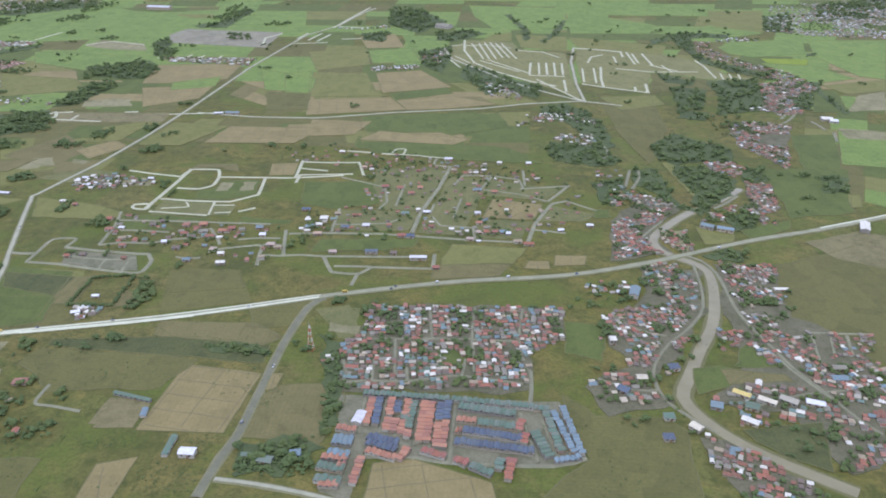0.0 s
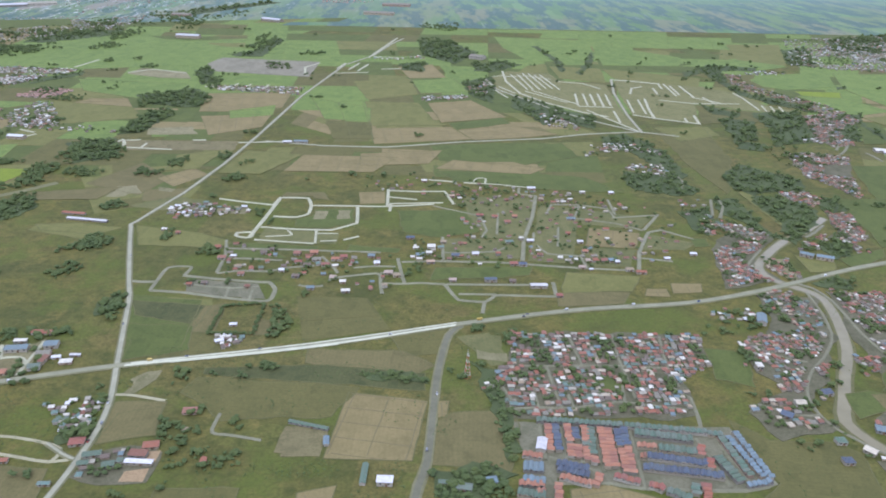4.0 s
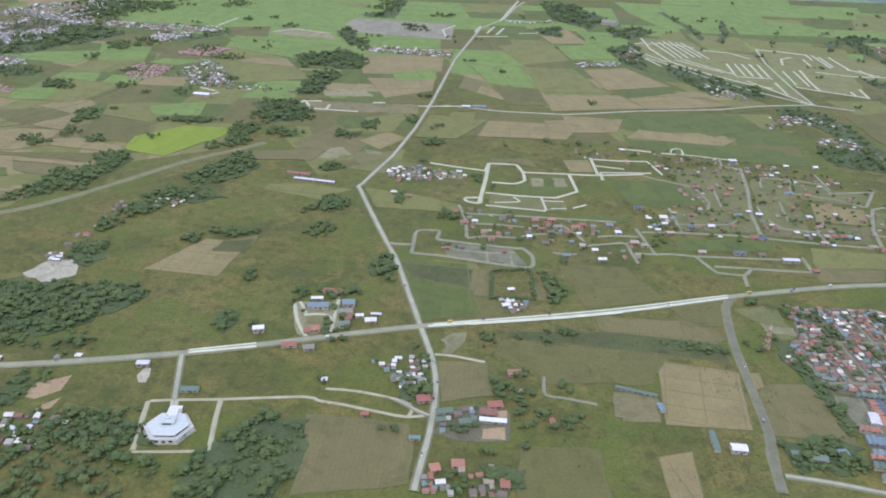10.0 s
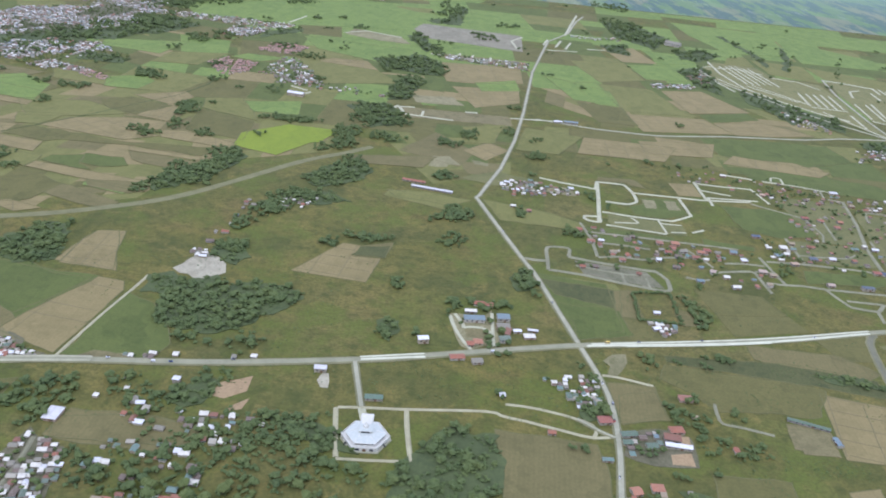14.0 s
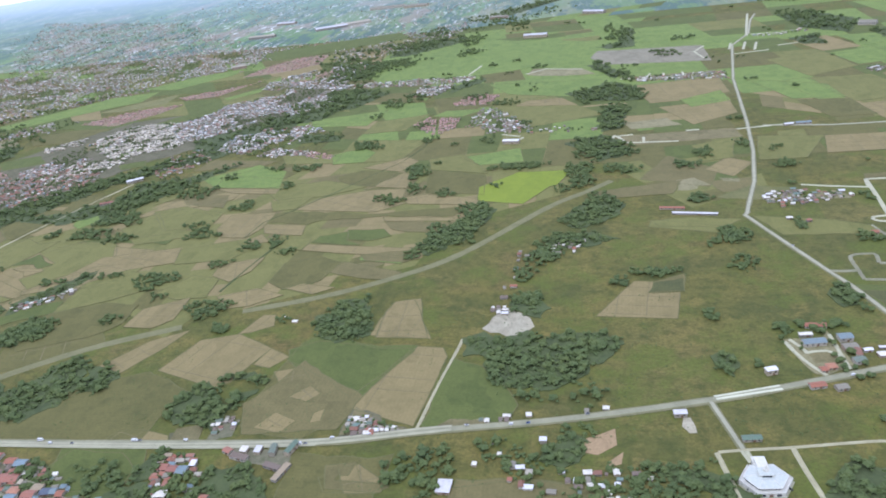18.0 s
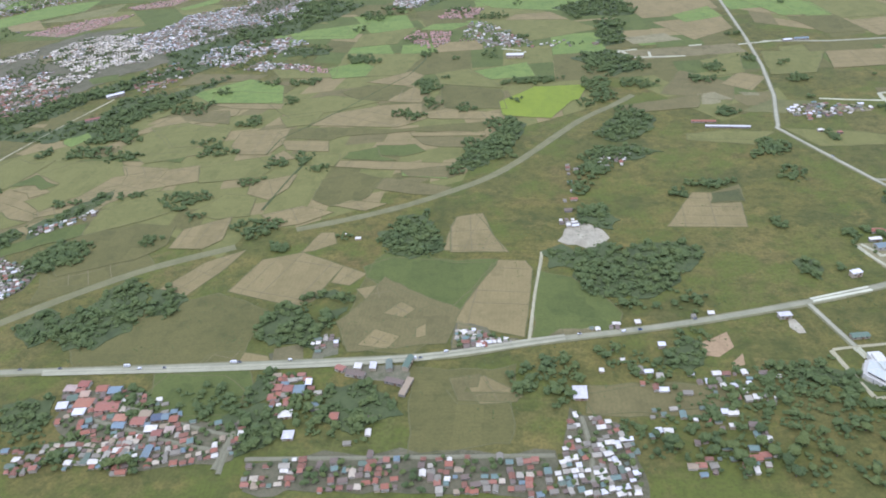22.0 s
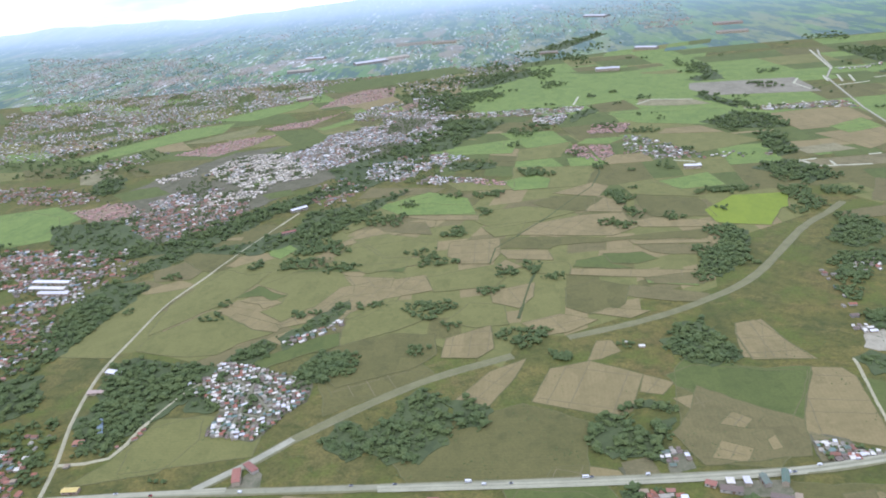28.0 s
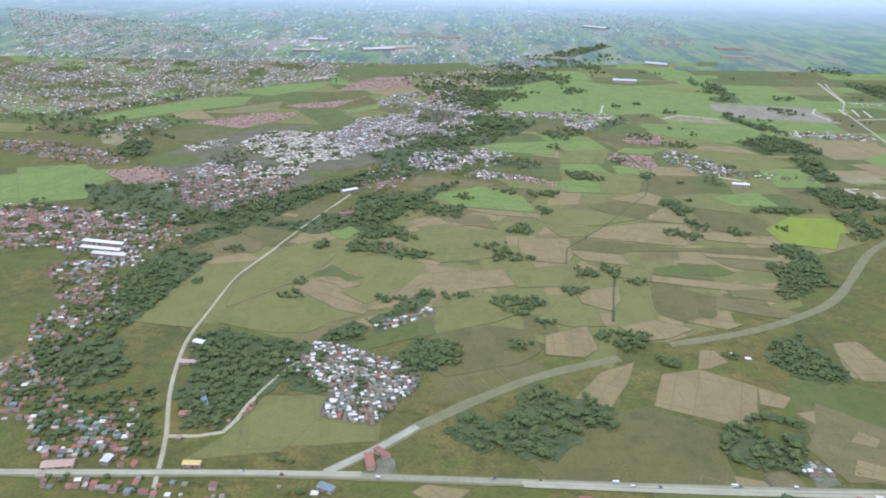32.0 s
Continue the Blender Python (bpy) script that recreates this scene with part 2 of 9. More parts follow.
RUST, BRICK, ORANGE = (0.2, 0.0874, 0.0493), (0.285, 0.1092, 0.0595), (0.4, 0.1664, 0.068)
GREY, PALE, WHITE = (0.215, 0.2, 0.142), (0.35, 0.325, 0.24), (0.63, 0.6, 0.49)
SKY, GREEN, TEAL = (0.145, 0.205, 0.21), (0.11, 0.155, 0.105), (0.135, 0.205, 0.165)
TAN, DUSK = (0.3, 0.24, 0.145), (0.15, 0.115, 0.082)
PALETTES = {
    "mixed": (BRICK, RUST, (0.45, 0.39, 0.27), TEAL, DUSK, RUST, PALE, TAN, RUST, WHITE, GREEN, GREY, SKY, GREY, BRICK, (0.3, 0.13, 0.08), DUSK),
    "rust": (RUST, BRICK, GREY, RUST, PALE, DUSK, BRICK, TAN, RUST, WHITE, RUST, DUSK, (0.3, 0.14, 0.09), GREY, SKY),
    "silver": (PALE, WHITE, GREY, DUSK, WHITE, DUSK, (0.62, 0.62, 0.6), PALE, GREY, RUST, GREEN, WHITE, TEAL, BRICK, DUSK, WHITE),
    "far": (GREY, PALE, (0.3, 0.31, 0.28), DUSK, (0.54, 0.5, 0.4), PALE, GREY, BRICK, (0.72, 0.7, 0.63), (0.2, 0.25, 0.23), RUST, (0.46, 0.46, 0.42), DUSK, (0.33, 0.3, 0.24), SKY, (0.68, 0.66, 0.58)),
    "cream": ((0.6, 0.54, 0.39), (0.5, 0.45, 0.32), (0.42, 0.38, 0.28), PALE, (0.66, 0.61, 0.48), GREY),
    "pink": ((0.33, 0.185, 0.135), (0.38, 0.22, 0.165), (0.4, 0.24, 0.185), (0.33, 0.18, 0.13)),
    "orange": ((0.34, 0.152, 0.084), (0.36, 0.165, 0.09), (0.38, 0.185, 0.105), (0.28, 0.13, 0.082)),
    "red": ((0.27, 0.098, 0.066), (0.25, 0.105, 0.072), (0.3, 0.125, 0.08), BRICK),
    "blue": ((0.075, 0.1, 0.135), (0.082, 0.11, 0.145), (0.07, 0.09, 0.118), (0.095, 0.12, 0.14)),
    "skyblue": ((0.15, 0.21, 0.225), (0.175, 0.24, 0.26), (0.16, 0.215, 0.22)),
    "tan": (TAN, (0.42, 0.3, 0.2), (0.4, 0.31, 0.24)),
    "yellow": ((0.55, 0.42, 0.1), (0.58, 0.46, 0.14)),
    "white": (WHITE, (0.56, 0.55, 0.52), (0.66, 0.655, 0.63)),
    "factory": (PALE, (0.5, 0.5, 0.49), GREY),
    "green": ((0.1, 0.148, 0.095), (0.105, 0.165, 0.11), (0.135, 0.175, 0.125)),
}
ROOFS = {k: roof_material(k + "_roofing", v, 0.6 if k in ("silver", "far") else 0.75) for k, v in PALETTES.items()}
ROOFS_FAR = {k: roof_material(k + "_roofscape", v, 0.7, by_island=True) for k, v in PALETTES.items()}


def wall_material(name, by_island):
    m = Mat(name, 0.9)
    base = m.ramp(m.island() if by_island else m.random(), (0.0, (0.3784, 0.3514, 0.2765)), (0.3, (0.289, 0.2586, 0.1901)), (0.55, (0.344, 0.2917, 0.1958)), (0.75, (0.227, 0.2122, 0.1728)), (0.9, (0.3165, 0.2387, 0.1728)), hard=True)
    dirt = m.noise(1.6, 5, 0.7)
    return m.done(m.mix(m.level(dirt, 0.45, 0.8, 0.0, 0.5), base, (0.1514, 0.1326, 0.0922)), dirt, 0.2, 0.03)


WALL, WALL_FAR = wall_material("painted_block_wall", False), wall_material("distant_walls", True)


def plain(name, a, b, rough=0.6, metal=0.0, metres=1.5):
    m = Mat(name, rough, metal)
    fine = m.noise(metres, 5, 0.65)
    return m.done(m.ramp(fine, (0.35, a), (0.7, b)), fine, 0.15, 0.02)


DOOR = plain("dark_wood_door", (0.12, 0.07, 0.04), (0.18, 0.11, 0.06))
PANE = plain("dark_window_glass", (0.03, 0.035, 0.04), (0.06, 0.07, 0.075), 0.15)
WHITE_PAINT = plain("white_painted_concrete", (0.52, 0.51, 0.43), (0.62, 0.605, 0.52), 0.6)
STEEL = plain("galvanised_steel", (0.4, 0.41, 0.42), (0.52, 0.53, 0.54), 0.45, 0.4)
RED_STEEL = plain("red_painted_steel", (0.4, 0.09, 0.06), (0.5, 0.13, 0.09), 0.5)
BARK = plain("grey_brown_bark", (0.09, 0.07, 0.05), (0.14, 0.11, 0.08), 0.95, metres=0.4)
TYRE = plain("black_rubber", (0.02, 0.02, 0.02), (0.035, 0.035, 0.035), 0.9)


def leaf_material(name, by_island):
    m = Mat(name, 0.85)
    pick = m.random() if not by_island else m.mix(0.5, m.noise(24, 2, 0.5), m.noise(5, 2, 0.6))
    base = m.ramp(pick, (0.32, (0.0609, 0.0891, 0.0333)), (0.48, (0.0793, 0.1096, 0.0359)), (0.66, (0.1089, 0.1346, 0.0391)))
    base = m.mix(m.level(m.island(), 0, 1, 0.0, 0.4), base, (0.1033, 0.13, 0.0378))
    return m.done(m.mix(m.level(m.noise(0.8, 3), 0.45, 0.75, 0.0, 0.35), base, (0.0645, 0.091, 0.0333)))


LEAF, LEAF_FAR = leaf_material("broadleaf_foliage", False), leaf_material("woodland_foliage", True)
STRAW_BUND = plain("straw_bund", (0.1421, 0.1269, 0.0595), (0.1824, 0.1551, 0.0765), 0.95, metres=6)
BUND = plain("grassy_bund", (0.1104, 0.1109, 0.0425), (0.144, 0.1335, 0.0544), 0.95, metres=4)


# ---- mesh helpers ----
def mesh(name, verts, faces, *mats, index=None, smooth=False):
    me = bpy.data.meshes.new(name)
    me.from_pydata(verts, [], faces)
    for m in mats:
        me.materials.append(m)
    if index is not None:
        me.polygons.foreach_set("material_index", index)
    if smooth:
        me.polygons.foreach_set("use_smooth", [True] * len(me.polygons))
    me.update()
    return me


def part(name, data, material, parent, label="", at=None):
    """Links a bmesh or a mesh as one object under a thing or a part."""
    if isinstance(data, bmesh.types.BMesh):
        me = bpy.data.meshes.new(name)
        data.to_mesh(me)
        data.free()
        data = me
    if material and not data.materials:
        data.materials.append(material)
    ob = new(name, data)
    ob.parent = parent
    if at is not None:
        ob.matrix_basis = at
    if label:
        tagged(ob, label)
    return ob


def thing(name, m, label, category, group="", kind=""):
    ob = new(name)
    ob.matrix_basis = m
    ob.empty_display_size = 1.0
    return tagged(ob, label, category, group, kind)


def box(bm, x0, x1, y0, y1, z0, z1):
    """A closed box added to a bmesh."""
    v = [bm.verts.new((x, y, z)) for z in (z0, z1) for x, y in ((x0, y0), (x1, y0), (x1, y1), (x0, y1))]
    for f in ((3, 2, 1, 0), (4, 5, 6, 7), (0, 1, 5, 4), (1, 2, 6, 5), (2, 3, 7, 6), (3, 0, 4, 7)):
        bm.faces.new([v[i] for i in f])
    return bm


def boxed(*dims):
    bm = bmesh.new()
    for d in dims:
        box(bm, *d)
    return bm


def prism(bm, ring, z0, z1, inset=1.0):
    """A ring of points raised from z0 to z1, drawn in towards its middle at the top."""
    cx, cy = sum(p[0] for p in ring) / len(ring), sum(p[1] for p in ring) / len(ring)
    lo = [bm.verts.new((x, y, z0)) for x, y in ring]
    hi = [bm.verts.new((cx + (x - cx) * inset, cy + (y - cy) * inset, z1)) for x, y in ring]
    k = len(ring)
    for i in range(k):
        bm.faces.new((lo[i], lo[(i + 1) % k], hi[(i + 1) % k], hi[i]))
    bm.faces.new(hi)
    bm.faces.new(lo[::-1])
    return bm


def inside(x, y, poly):
    hit = False
    for (x0, y0), (x1, y1) in zip(poly, poly[1:] + poly[:1]):
        if (y0 > y) != (y1 > y) and x < (x1 - x0) * (y - y0) / (y1 - y0) + x0:
            hit = not hit
    return hit


def area_of(poly):
    return abs(sum(x0 * y1 - x1 * y0 for (x0, y0), (x1, y1) in zip(poly, poly[1:] + poly[:1]))) / 2


# ---- the ground, one sheet to the horizon ----
def ground_sheet():
    xs = np.concatenate([np.linspace(-9000, -3000, 7), np.linspace(-2700, 2700, 37), np.linspace(3000, 9000, 7)])
    ys = np.concatenate([np.linspace(-6000, -500, 7), np.linspace(-200, 2300, 30)])
    verts = [(x, y, 0.0) for y in ys for x in xs]
    w = len(xs)
    faces = [(j * w + i, j * w + i + 1, (j + 1) * w + i + 1, (j + 1) * w + i) for j in range(len(ys) - 1) for i in range(w - 1)]
    return tagged(new("ground", mesh("ground", verts, faces, ground_material())), "flat green and straw-coloured farm plain", "ground", kind="structure")


def far_land():
    """The end of the plain and the low hills on the horizon, with the haze painted in."""
    m = Mat("hazy_distance", 1.0)
    sep = m.n.new("ShaderNodeSeparateXYZ")
    m.l.new(m.geo.outputs["Position"], sep.inputs[0])
    plots = m.ramp(m.cells(120, 330, 6), (0.0, (0.105, 0.17, 0.07)), (0.3, (0.14, 0.215, 0.085)), (0.5, (0.15, 0.185, 0.09)), (0.7, (0.19, 0.18, 0.12)), (0.85, (0.12, 0.19, 0.075)), hard=True)
    wild = m.ramp(m.noise(170, 5, 0.7, squash=(1, 0.25, 1)), (0.36, (0.085, 0.125, 0.075)), (0.47, (0.125, 0.17, 0.085)), (0.58, (0.155, 0.175, 0.1)), (0.7, (0.2, 0.18, 0.14)))
    patch = m.mix(m.level(m.noise(500, 2, squash=(1, 0.4, 1)), 0.4, 0.6, 0.3, 0.95), wild, plots)
    # the town thins out towards the open fields in the east
    edge = m.n.new("ShaderNodeMath")
    edge.operation = "MULTIPLY_ADD"
    edge.inputs[1].default_value, edge.inputs[2].default_value = -0.42, 0.0
    m.l.new(sep.outputs[1], edge.inputs[0])
    east = m.n.new("ShaderNodeMath")
    m.l.new(sep.outputs[0], east.inputs[0])
    m.l.new(edge.outputs[0], east.inputs[1])
    town = m.level(east.outputs[0], -2000, -1250, 1.0, 0.12)
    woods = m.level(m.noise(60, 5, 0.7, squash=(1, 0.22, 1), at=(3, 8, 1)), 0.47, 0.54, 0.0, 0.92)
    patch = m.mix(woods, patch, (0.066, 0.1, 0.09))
    estates = m.level(m.noise(150, 2, 0.5, squash=(1, 0.3, 1), at=(9, 1, 4)), 0.6, 0.63, 0.0, 0.75)
    patch = m.mix(m.mix(1.0, estates, town, "MULTIPLY"), patch, (0.25, 0.19, 0.165))
    specks = m.level(m.noise(15, 3, 0.8, squash=(1, 0.16, 1)), 0.53, 0.6)
    blocks = m.level(m.noise(130, 3, 0.6, squash=(1, 0.3, 1), at=(1, 5, 2)), 0.42, 0.52)
    homes = m.mix(1.0, m.mix(1.0, specks, blocks, "MULTIPLY"), town, "MULTIPLY")
    patch = m.mix(homes, patch, m.ramp(m.noise(22, 2, 0.5, squash=(1, 0.2, 1), at=(7, 7, 7)), (0.4, (0.2, 0.205, 0.205)), (0.53, (0.36, 0.36, 0.35)), (0.62, (0.66, 0.66, 0.64))))
    # haze put into the colour: fades to blue-grey with distance, and glows unlit
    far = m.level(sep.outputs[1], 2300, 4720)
    haze_tint = m.ramp(far, (0.0, (0.17, 0.24, 0.14)), (0.45, (0.205, 0.29, 0.26)), (0.8, (0.265, 0.345, 0.36)), (1.0, (0.41, 0.49, 0.54)))
    col = m.mix(m.level(sep.outputs[1], 2300, 4500, 0.12, 0.88), patch, haze_tint)
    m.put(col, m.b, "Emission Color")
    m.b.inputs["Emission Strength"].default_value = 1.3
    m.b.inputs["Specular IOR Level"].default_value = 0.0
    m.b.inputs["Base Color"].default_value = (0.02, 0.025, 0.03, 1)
    ys = [2300, 2600, 2950, 3150, 3350, 3600, 3850, 4100, 4300, 4500, 4600, 4680, 4740]
    xs = [-9000 + 75 * i for i in range(241)]
    verts = []
    for y in ys:
        for x in xs:
            ridge = 62 + 55 * max(0.0, min(1.0, (x + 200) / 2400)) + 24 * noise.noise((x / 900, 3.1, 0)) + 12 * noise.noise((x / 240, 9.7, 0)) + 5 * noise.noise((x / 80, 1.7, 0))
            k = max(0.0, (y - 4000) / 740)
            verts.append((x, y, max(0.0, ridge * k ** 2.2)))
    w = len(xs)
    faces = [(j * w + i, j * w + i + 1, (j + 1) * w + i + 1, (j + 1) * w + i) for j in range(len(ys) - 1) for i in range(w - 1)]
    return tagged(new("backdrop", mesh("backdrop", verts, faces, m.m, smooth=True)), "far plain and low hills with blue-green haze painted in", "backdrop", kind="structure")


ground_sheet()
far_land()

PLOTS = []
STREET_CELLS = set()
LEVELS = {"road": 0, "plot": 0, "tract": 0, "wood": 0}


def smooth_line(pts, step=14.0, corner=0.0):
    """A rounded line through the points, with even steps; corner: the reach of tight bends at the points."""
    out = []
    p = [Vector(q) for q in pts]
    if corner:
        q = [p[0]]
        for a, b, c in zip(p, p[1:], p[2:]):
            for d in (a - b, c - b):
                q.append(b + d * min(0.45, corner / max(d.length, 0.1)))
        p = q + [p[-1]]
    p = [p[0] * 2 - p[1]] + p + [p[-1] * 2 - p[-2]]
    for a, b, c, d in zip(p, p[1:], p[2:], p[3:]):
        n = max(2, int((c - b).length / step))
        for i in range(n):
            t = i / n
            out.append(0.5 * (2 * b + (c - a) * t + (2 * a - 5 * b + 4 * c - d) * t * t + (3 * b - a - 3 * c + d) * t ** 3))
    out.append(p[-2])
    return out


def ribbon(name, line, width, z, thick, wander=0.0):
    """A strip with flanks that slope to the ground."""
    verts, faces = [], []
    for i, q in enumerate(line):
        d = (line[min(i + 1, len(line) - 1)] - line[max(i - 1, 0)]).normalized()
        s = Vector((-d.y, d.x))
        wv = width / 2 * (1 + wander * noise.noise((q.x / 21, q.y / 21, width)))
        for k, h in ((-wv - thick * 1.5, z - thick), (-wv, z), (wv, z), (wv + thick * 1.5, z - thick)):
            verts.append((q.x + s.x * k, q.y + s.y * k, h))
    for i in range(len(line) - 1):
        for k in range(3):
            a = i * 4 + k
            faces.append((a + 1, a, a + 4, a + 5))
    return mesh(name, verts, faces)


ROAD_WORDS = {
    "highway": ("road", "two-lane worn grey highway crossing the plain", "road"),
    "pale_lane": ("road_lane", "old pale concrete edge lane of the highway", "road"),
    "lane": ("road_lane", "fresh pale concrete lane along the highway", "road"),
    "concrete": ("road", "pale concrete country road between fields", "road"),
    "white_road": ("road", "fresh white concrete street of an unfinished subdivision", "road"),
    "grey_road": ("road", "narrow grey subdivision street with grassy edges", "road"),
    "asphalt": ("road", "dark grey asphalt side road", "road"),
    "gravel": ("road", "unfinished gravel embankment curving across the fields", "embankment"),
    "dirt": ("track", "pale unpaved track between fields", "track"),
    "river_road": ("road", "grey street through riverside village", "road"),
    "ditch": ("ditch", "weedy irrigation ditch between paddies", "ditch"),
}


def keep_clear(line, reach):
    """Marks the ground taken by a street, in squares of a metre."""
    for p, q in zip(line, line[1:]):
        n = max(1, int((q - p).length))
        for i in range(n):
            c = p.lerp(q, i / n)
            k = math.ceil(reach)
            STREET_CELLS.update((int(c.x // 1) + u, int(c.y // 1) + v) for u in range(-k, k + 1) for v in range(-k, k + 1) if u * u + v * v <= reach * reach)


def on_street(x, y):
    return (int(x // 1), int(y // 1)) in STREET_CELLS


def road(look_of, width, *pts):
    LEVELS["road"] += 1
    z = {"highway": 1.0, "concrete": 0.85, "ditch": 0.55, "lane": 1.1, "pale_lane": 1.1}.get(look_of, 0.65) + 0.0015 * LEVELS["road"]
    line = smooth_line(pts, corner={"white_road": 4.0, "grey_road": 4.0, "ditch": 4.0, "concrete": 10.0}.get(look_of, 0.0))
    if look_of != "ditch" and line[0].y < 1000:
        keep_clear([Vector(p[:2]) for p in line], width / 2 + 1.1)
    name, label, cat = ROAD_WORDS[look_of]
    me = ribbon(name, line, width, z, 0.7, 0.12 if look_of in ("dirt", "ditch", "gravel", "grey_road") else 0.02)
    me.materials.append(ROADS[look_of])
    ob = tagged(new(name, me), label, cat, kind="structure")
    if look_of in ("highway", "concrete", "asphalt", "gravel"):
        part("verge", ribbon("verge", line, width * 1.12 + 1.0, z - 0.1, 0.6, 0.25), ROADS["shoulder"], ob, "strip of gravel and weeds")
    return ob


FIELD_WORDS = {
    "dry": "harvested straw-coloured rice field", "pale": "pale yellowing grass field", "brown": "fallow brownish field", "olive": "olive-green grass field",
    "darkolive": "dark weedy strip of field", "lush": "lush green grass field", "green": "bright green young rice field", "yellow": "yellow-green ripening rice field",
    "soil": "bare earth yard", "sand": "patch of bare orange sand", "lots": "dry cleared subdivision lots", "weedlots": "weedy half-empty subdivision lots", "yard": "trodden village ground with weeds",
    "bare": "pale bare gravel lot", "pave": "grey concrete paved yard", "quarry": "white gravel clearing among trees", "tarmac": "large grey paved industrial estate", "pink": "reddish ground of a terrace estate",
}
# how far the edge wanders, and over what length
EDGES = {"dry": (0.7, 15), "green": (0.7, 15), "yellow": (0.7, 15), "yard": (9, 24), "lush": (5, 22), "olive": (4, 22), "weedlots": (4, 15), "pave": (1.6, 9), "bare": (4, 14), "soil": (2.5, 12)}
PLANTED = {"dry", "pale", "brown", "olive", "darkolive", "lush", "green", "yellow"}


def cross_bunds(edge, pts):
    """Lines that part a field into paddies, along and across its first side."""
    a, b = Vector(pts[0]), Vector(pts[1])
    ahead = (b - a).normalized()
    mid = sum((Vector(p) for p in pts), Vector((0, 0))) / len(pts)
    reach = max((Vector(p) - mid).length for p in pts)
    runs = []
    for d, gap in ((ahead, 17.0), (Vector((-ahead.y, ahead.x)), 26.0)):
        n = Vector((-d.y, d.x))
        for i in range(-int(reach / gap), int(reach / gap) + 1):
            run = []
            for j in range(-int(reach / 4), int(reach / 4) + 1):
                p = mid + n * (i * gap + 3 * noise.noise((mid.x, i, 5))) + d * (j * 4.0)
                p += n * 0.5 * noise.noise((p.x / 20, p.y / 20, 3))
                if inside(p.x, p.y, edge):
                    run.append(p)
                else:
                    if len(run) > 3 and noise.noise((run[0].x / 7, run[0].y / 7, 9)) > -0.25:
                        runs.append(run)
                    run = []
    return runs


def field(crop, *pts, bunds=True):
    """A plot with an uneven edge, and grassy bunds round it where it is planted."""
    crop = crop.rstrip("23")
    if bunds:
        LEVELS["plot"] += 1
        z = 0.15 + 0.0012 * LEVELS["plot"]
    else:
        z = 0.02 + 0.005 * LEVELS["tract"]
    edge = []
    k, r = EDGES.get(crop, (2.6, 15)) if bunds else (0.35, 15)
    for (x0, y0), (x1, y1) in zip(pts, pts[1:] + pts[:1]):
        n = max(1, int(math.hypot(x1 - x0, y1 - y0) / 9))
        for i in range(n):
            x, y = x0 + (x1 - x0) * i / n, y0 + (y1 - y0) * i / n
            edge.append((x + k * noise.noise((x / r, y / r, 1)), y + k * noise.noise((x / r, y / r, 8)), z))
    n = len(edge)
    skirt = [(i, (i + 1) % n, n + (i + 1) % n, n + i) for i in range(n)]
    me = mesh("field", edge + [(x, y, -0.05) for x, y, _ in edge], [list(range(n))] + skirt, CROPS[crop])
    name = "field" if crop in PLANTED else "yard"
    if crop in PLANTED and bunds and pts[0][1] > 1000:
        PLOTS.append(list(pts))
    ob = tagged(new(name, me), FIELD_WORDS[crop], name, kind="structure")
    if bunds and crop in PLANTED and min(p[1] for p in pts) < 1500:
        line = [Vector(e[:2]) for e in edge] + [Vector(edge[0][:2])]
        part("bund", ribbon("bund", line, 0.4, z + 0.15, 0.2, 0.4), BUND, ob, "low grassy bund")
        if crop == "dry":
            for run in cross_bunds([e[:2] for e in edge], pts):
                part("bund", ribbon("bund", run, 0.45, z + 0.12, 0.15, 0.5), STRAW_BUND, ob, "low grassy bund")
    return ob


MIXES = {
    "stubble": ("dry", "pale", "pale", "olive", "pale", "dry", "pale", "brown", "pale"),
    "greens": ("green", "green", "green", "pale", "lush", "lush", "olive", "green"),
    "grazing": ("olive", "olive", "pale", "lush", "olive", "pale", "lush"),
    "far_mix": ("pale", "lush", "olive", "dry", "lush", "green", "olive", "olive", "lush"),
    "young_rice": ("green", "lush", "green", "lush", "green", "olive", "green", "pale", "olive", "green", "lush"),
}


def farmland(mix, size, a, b, c, d):
    """A tract cut into plots by halving it again and again; the strips between the plots stay grass."""
    LEVELS["tract"] += 1
    rng = random.Random(round(a[0] * 3 + c[1]))
    todo = [[Vector(p) for p in (a, b, c, d)]]
    while todo:
        q = todo.pop()
        across, along = (q[1] - q[0]).length + (q[2] - q[3]).length, (q[3] - q[0]).length + (q[2] - q[1]).length
        if across * along / 4 > size * rng.uniform(0.6, 1.8):
            t, u = (rng.uniform(0.35, 0.65) for _ in range(2))
            u = t + (u - t) * 0.25
            if across < along * 1.25:
                q = [q[1], q[2], q[3], q[0]]
            e, f = q[0].lerp(q[1], t), q[3].lerp(q[2], u)
            todo += [[q[0], e, f, q[3]], [e, q[1], q[2], f]]
        elif rng.random() < 0.86:
            mid = sum(q, Vector((0, 0))) / 4
            field(rng.choice(MIXES[mix]), *[tuple(p + (mid - p).normalized() * rng.uniform(0.2, 0.6)) for p in q], bunds=False)


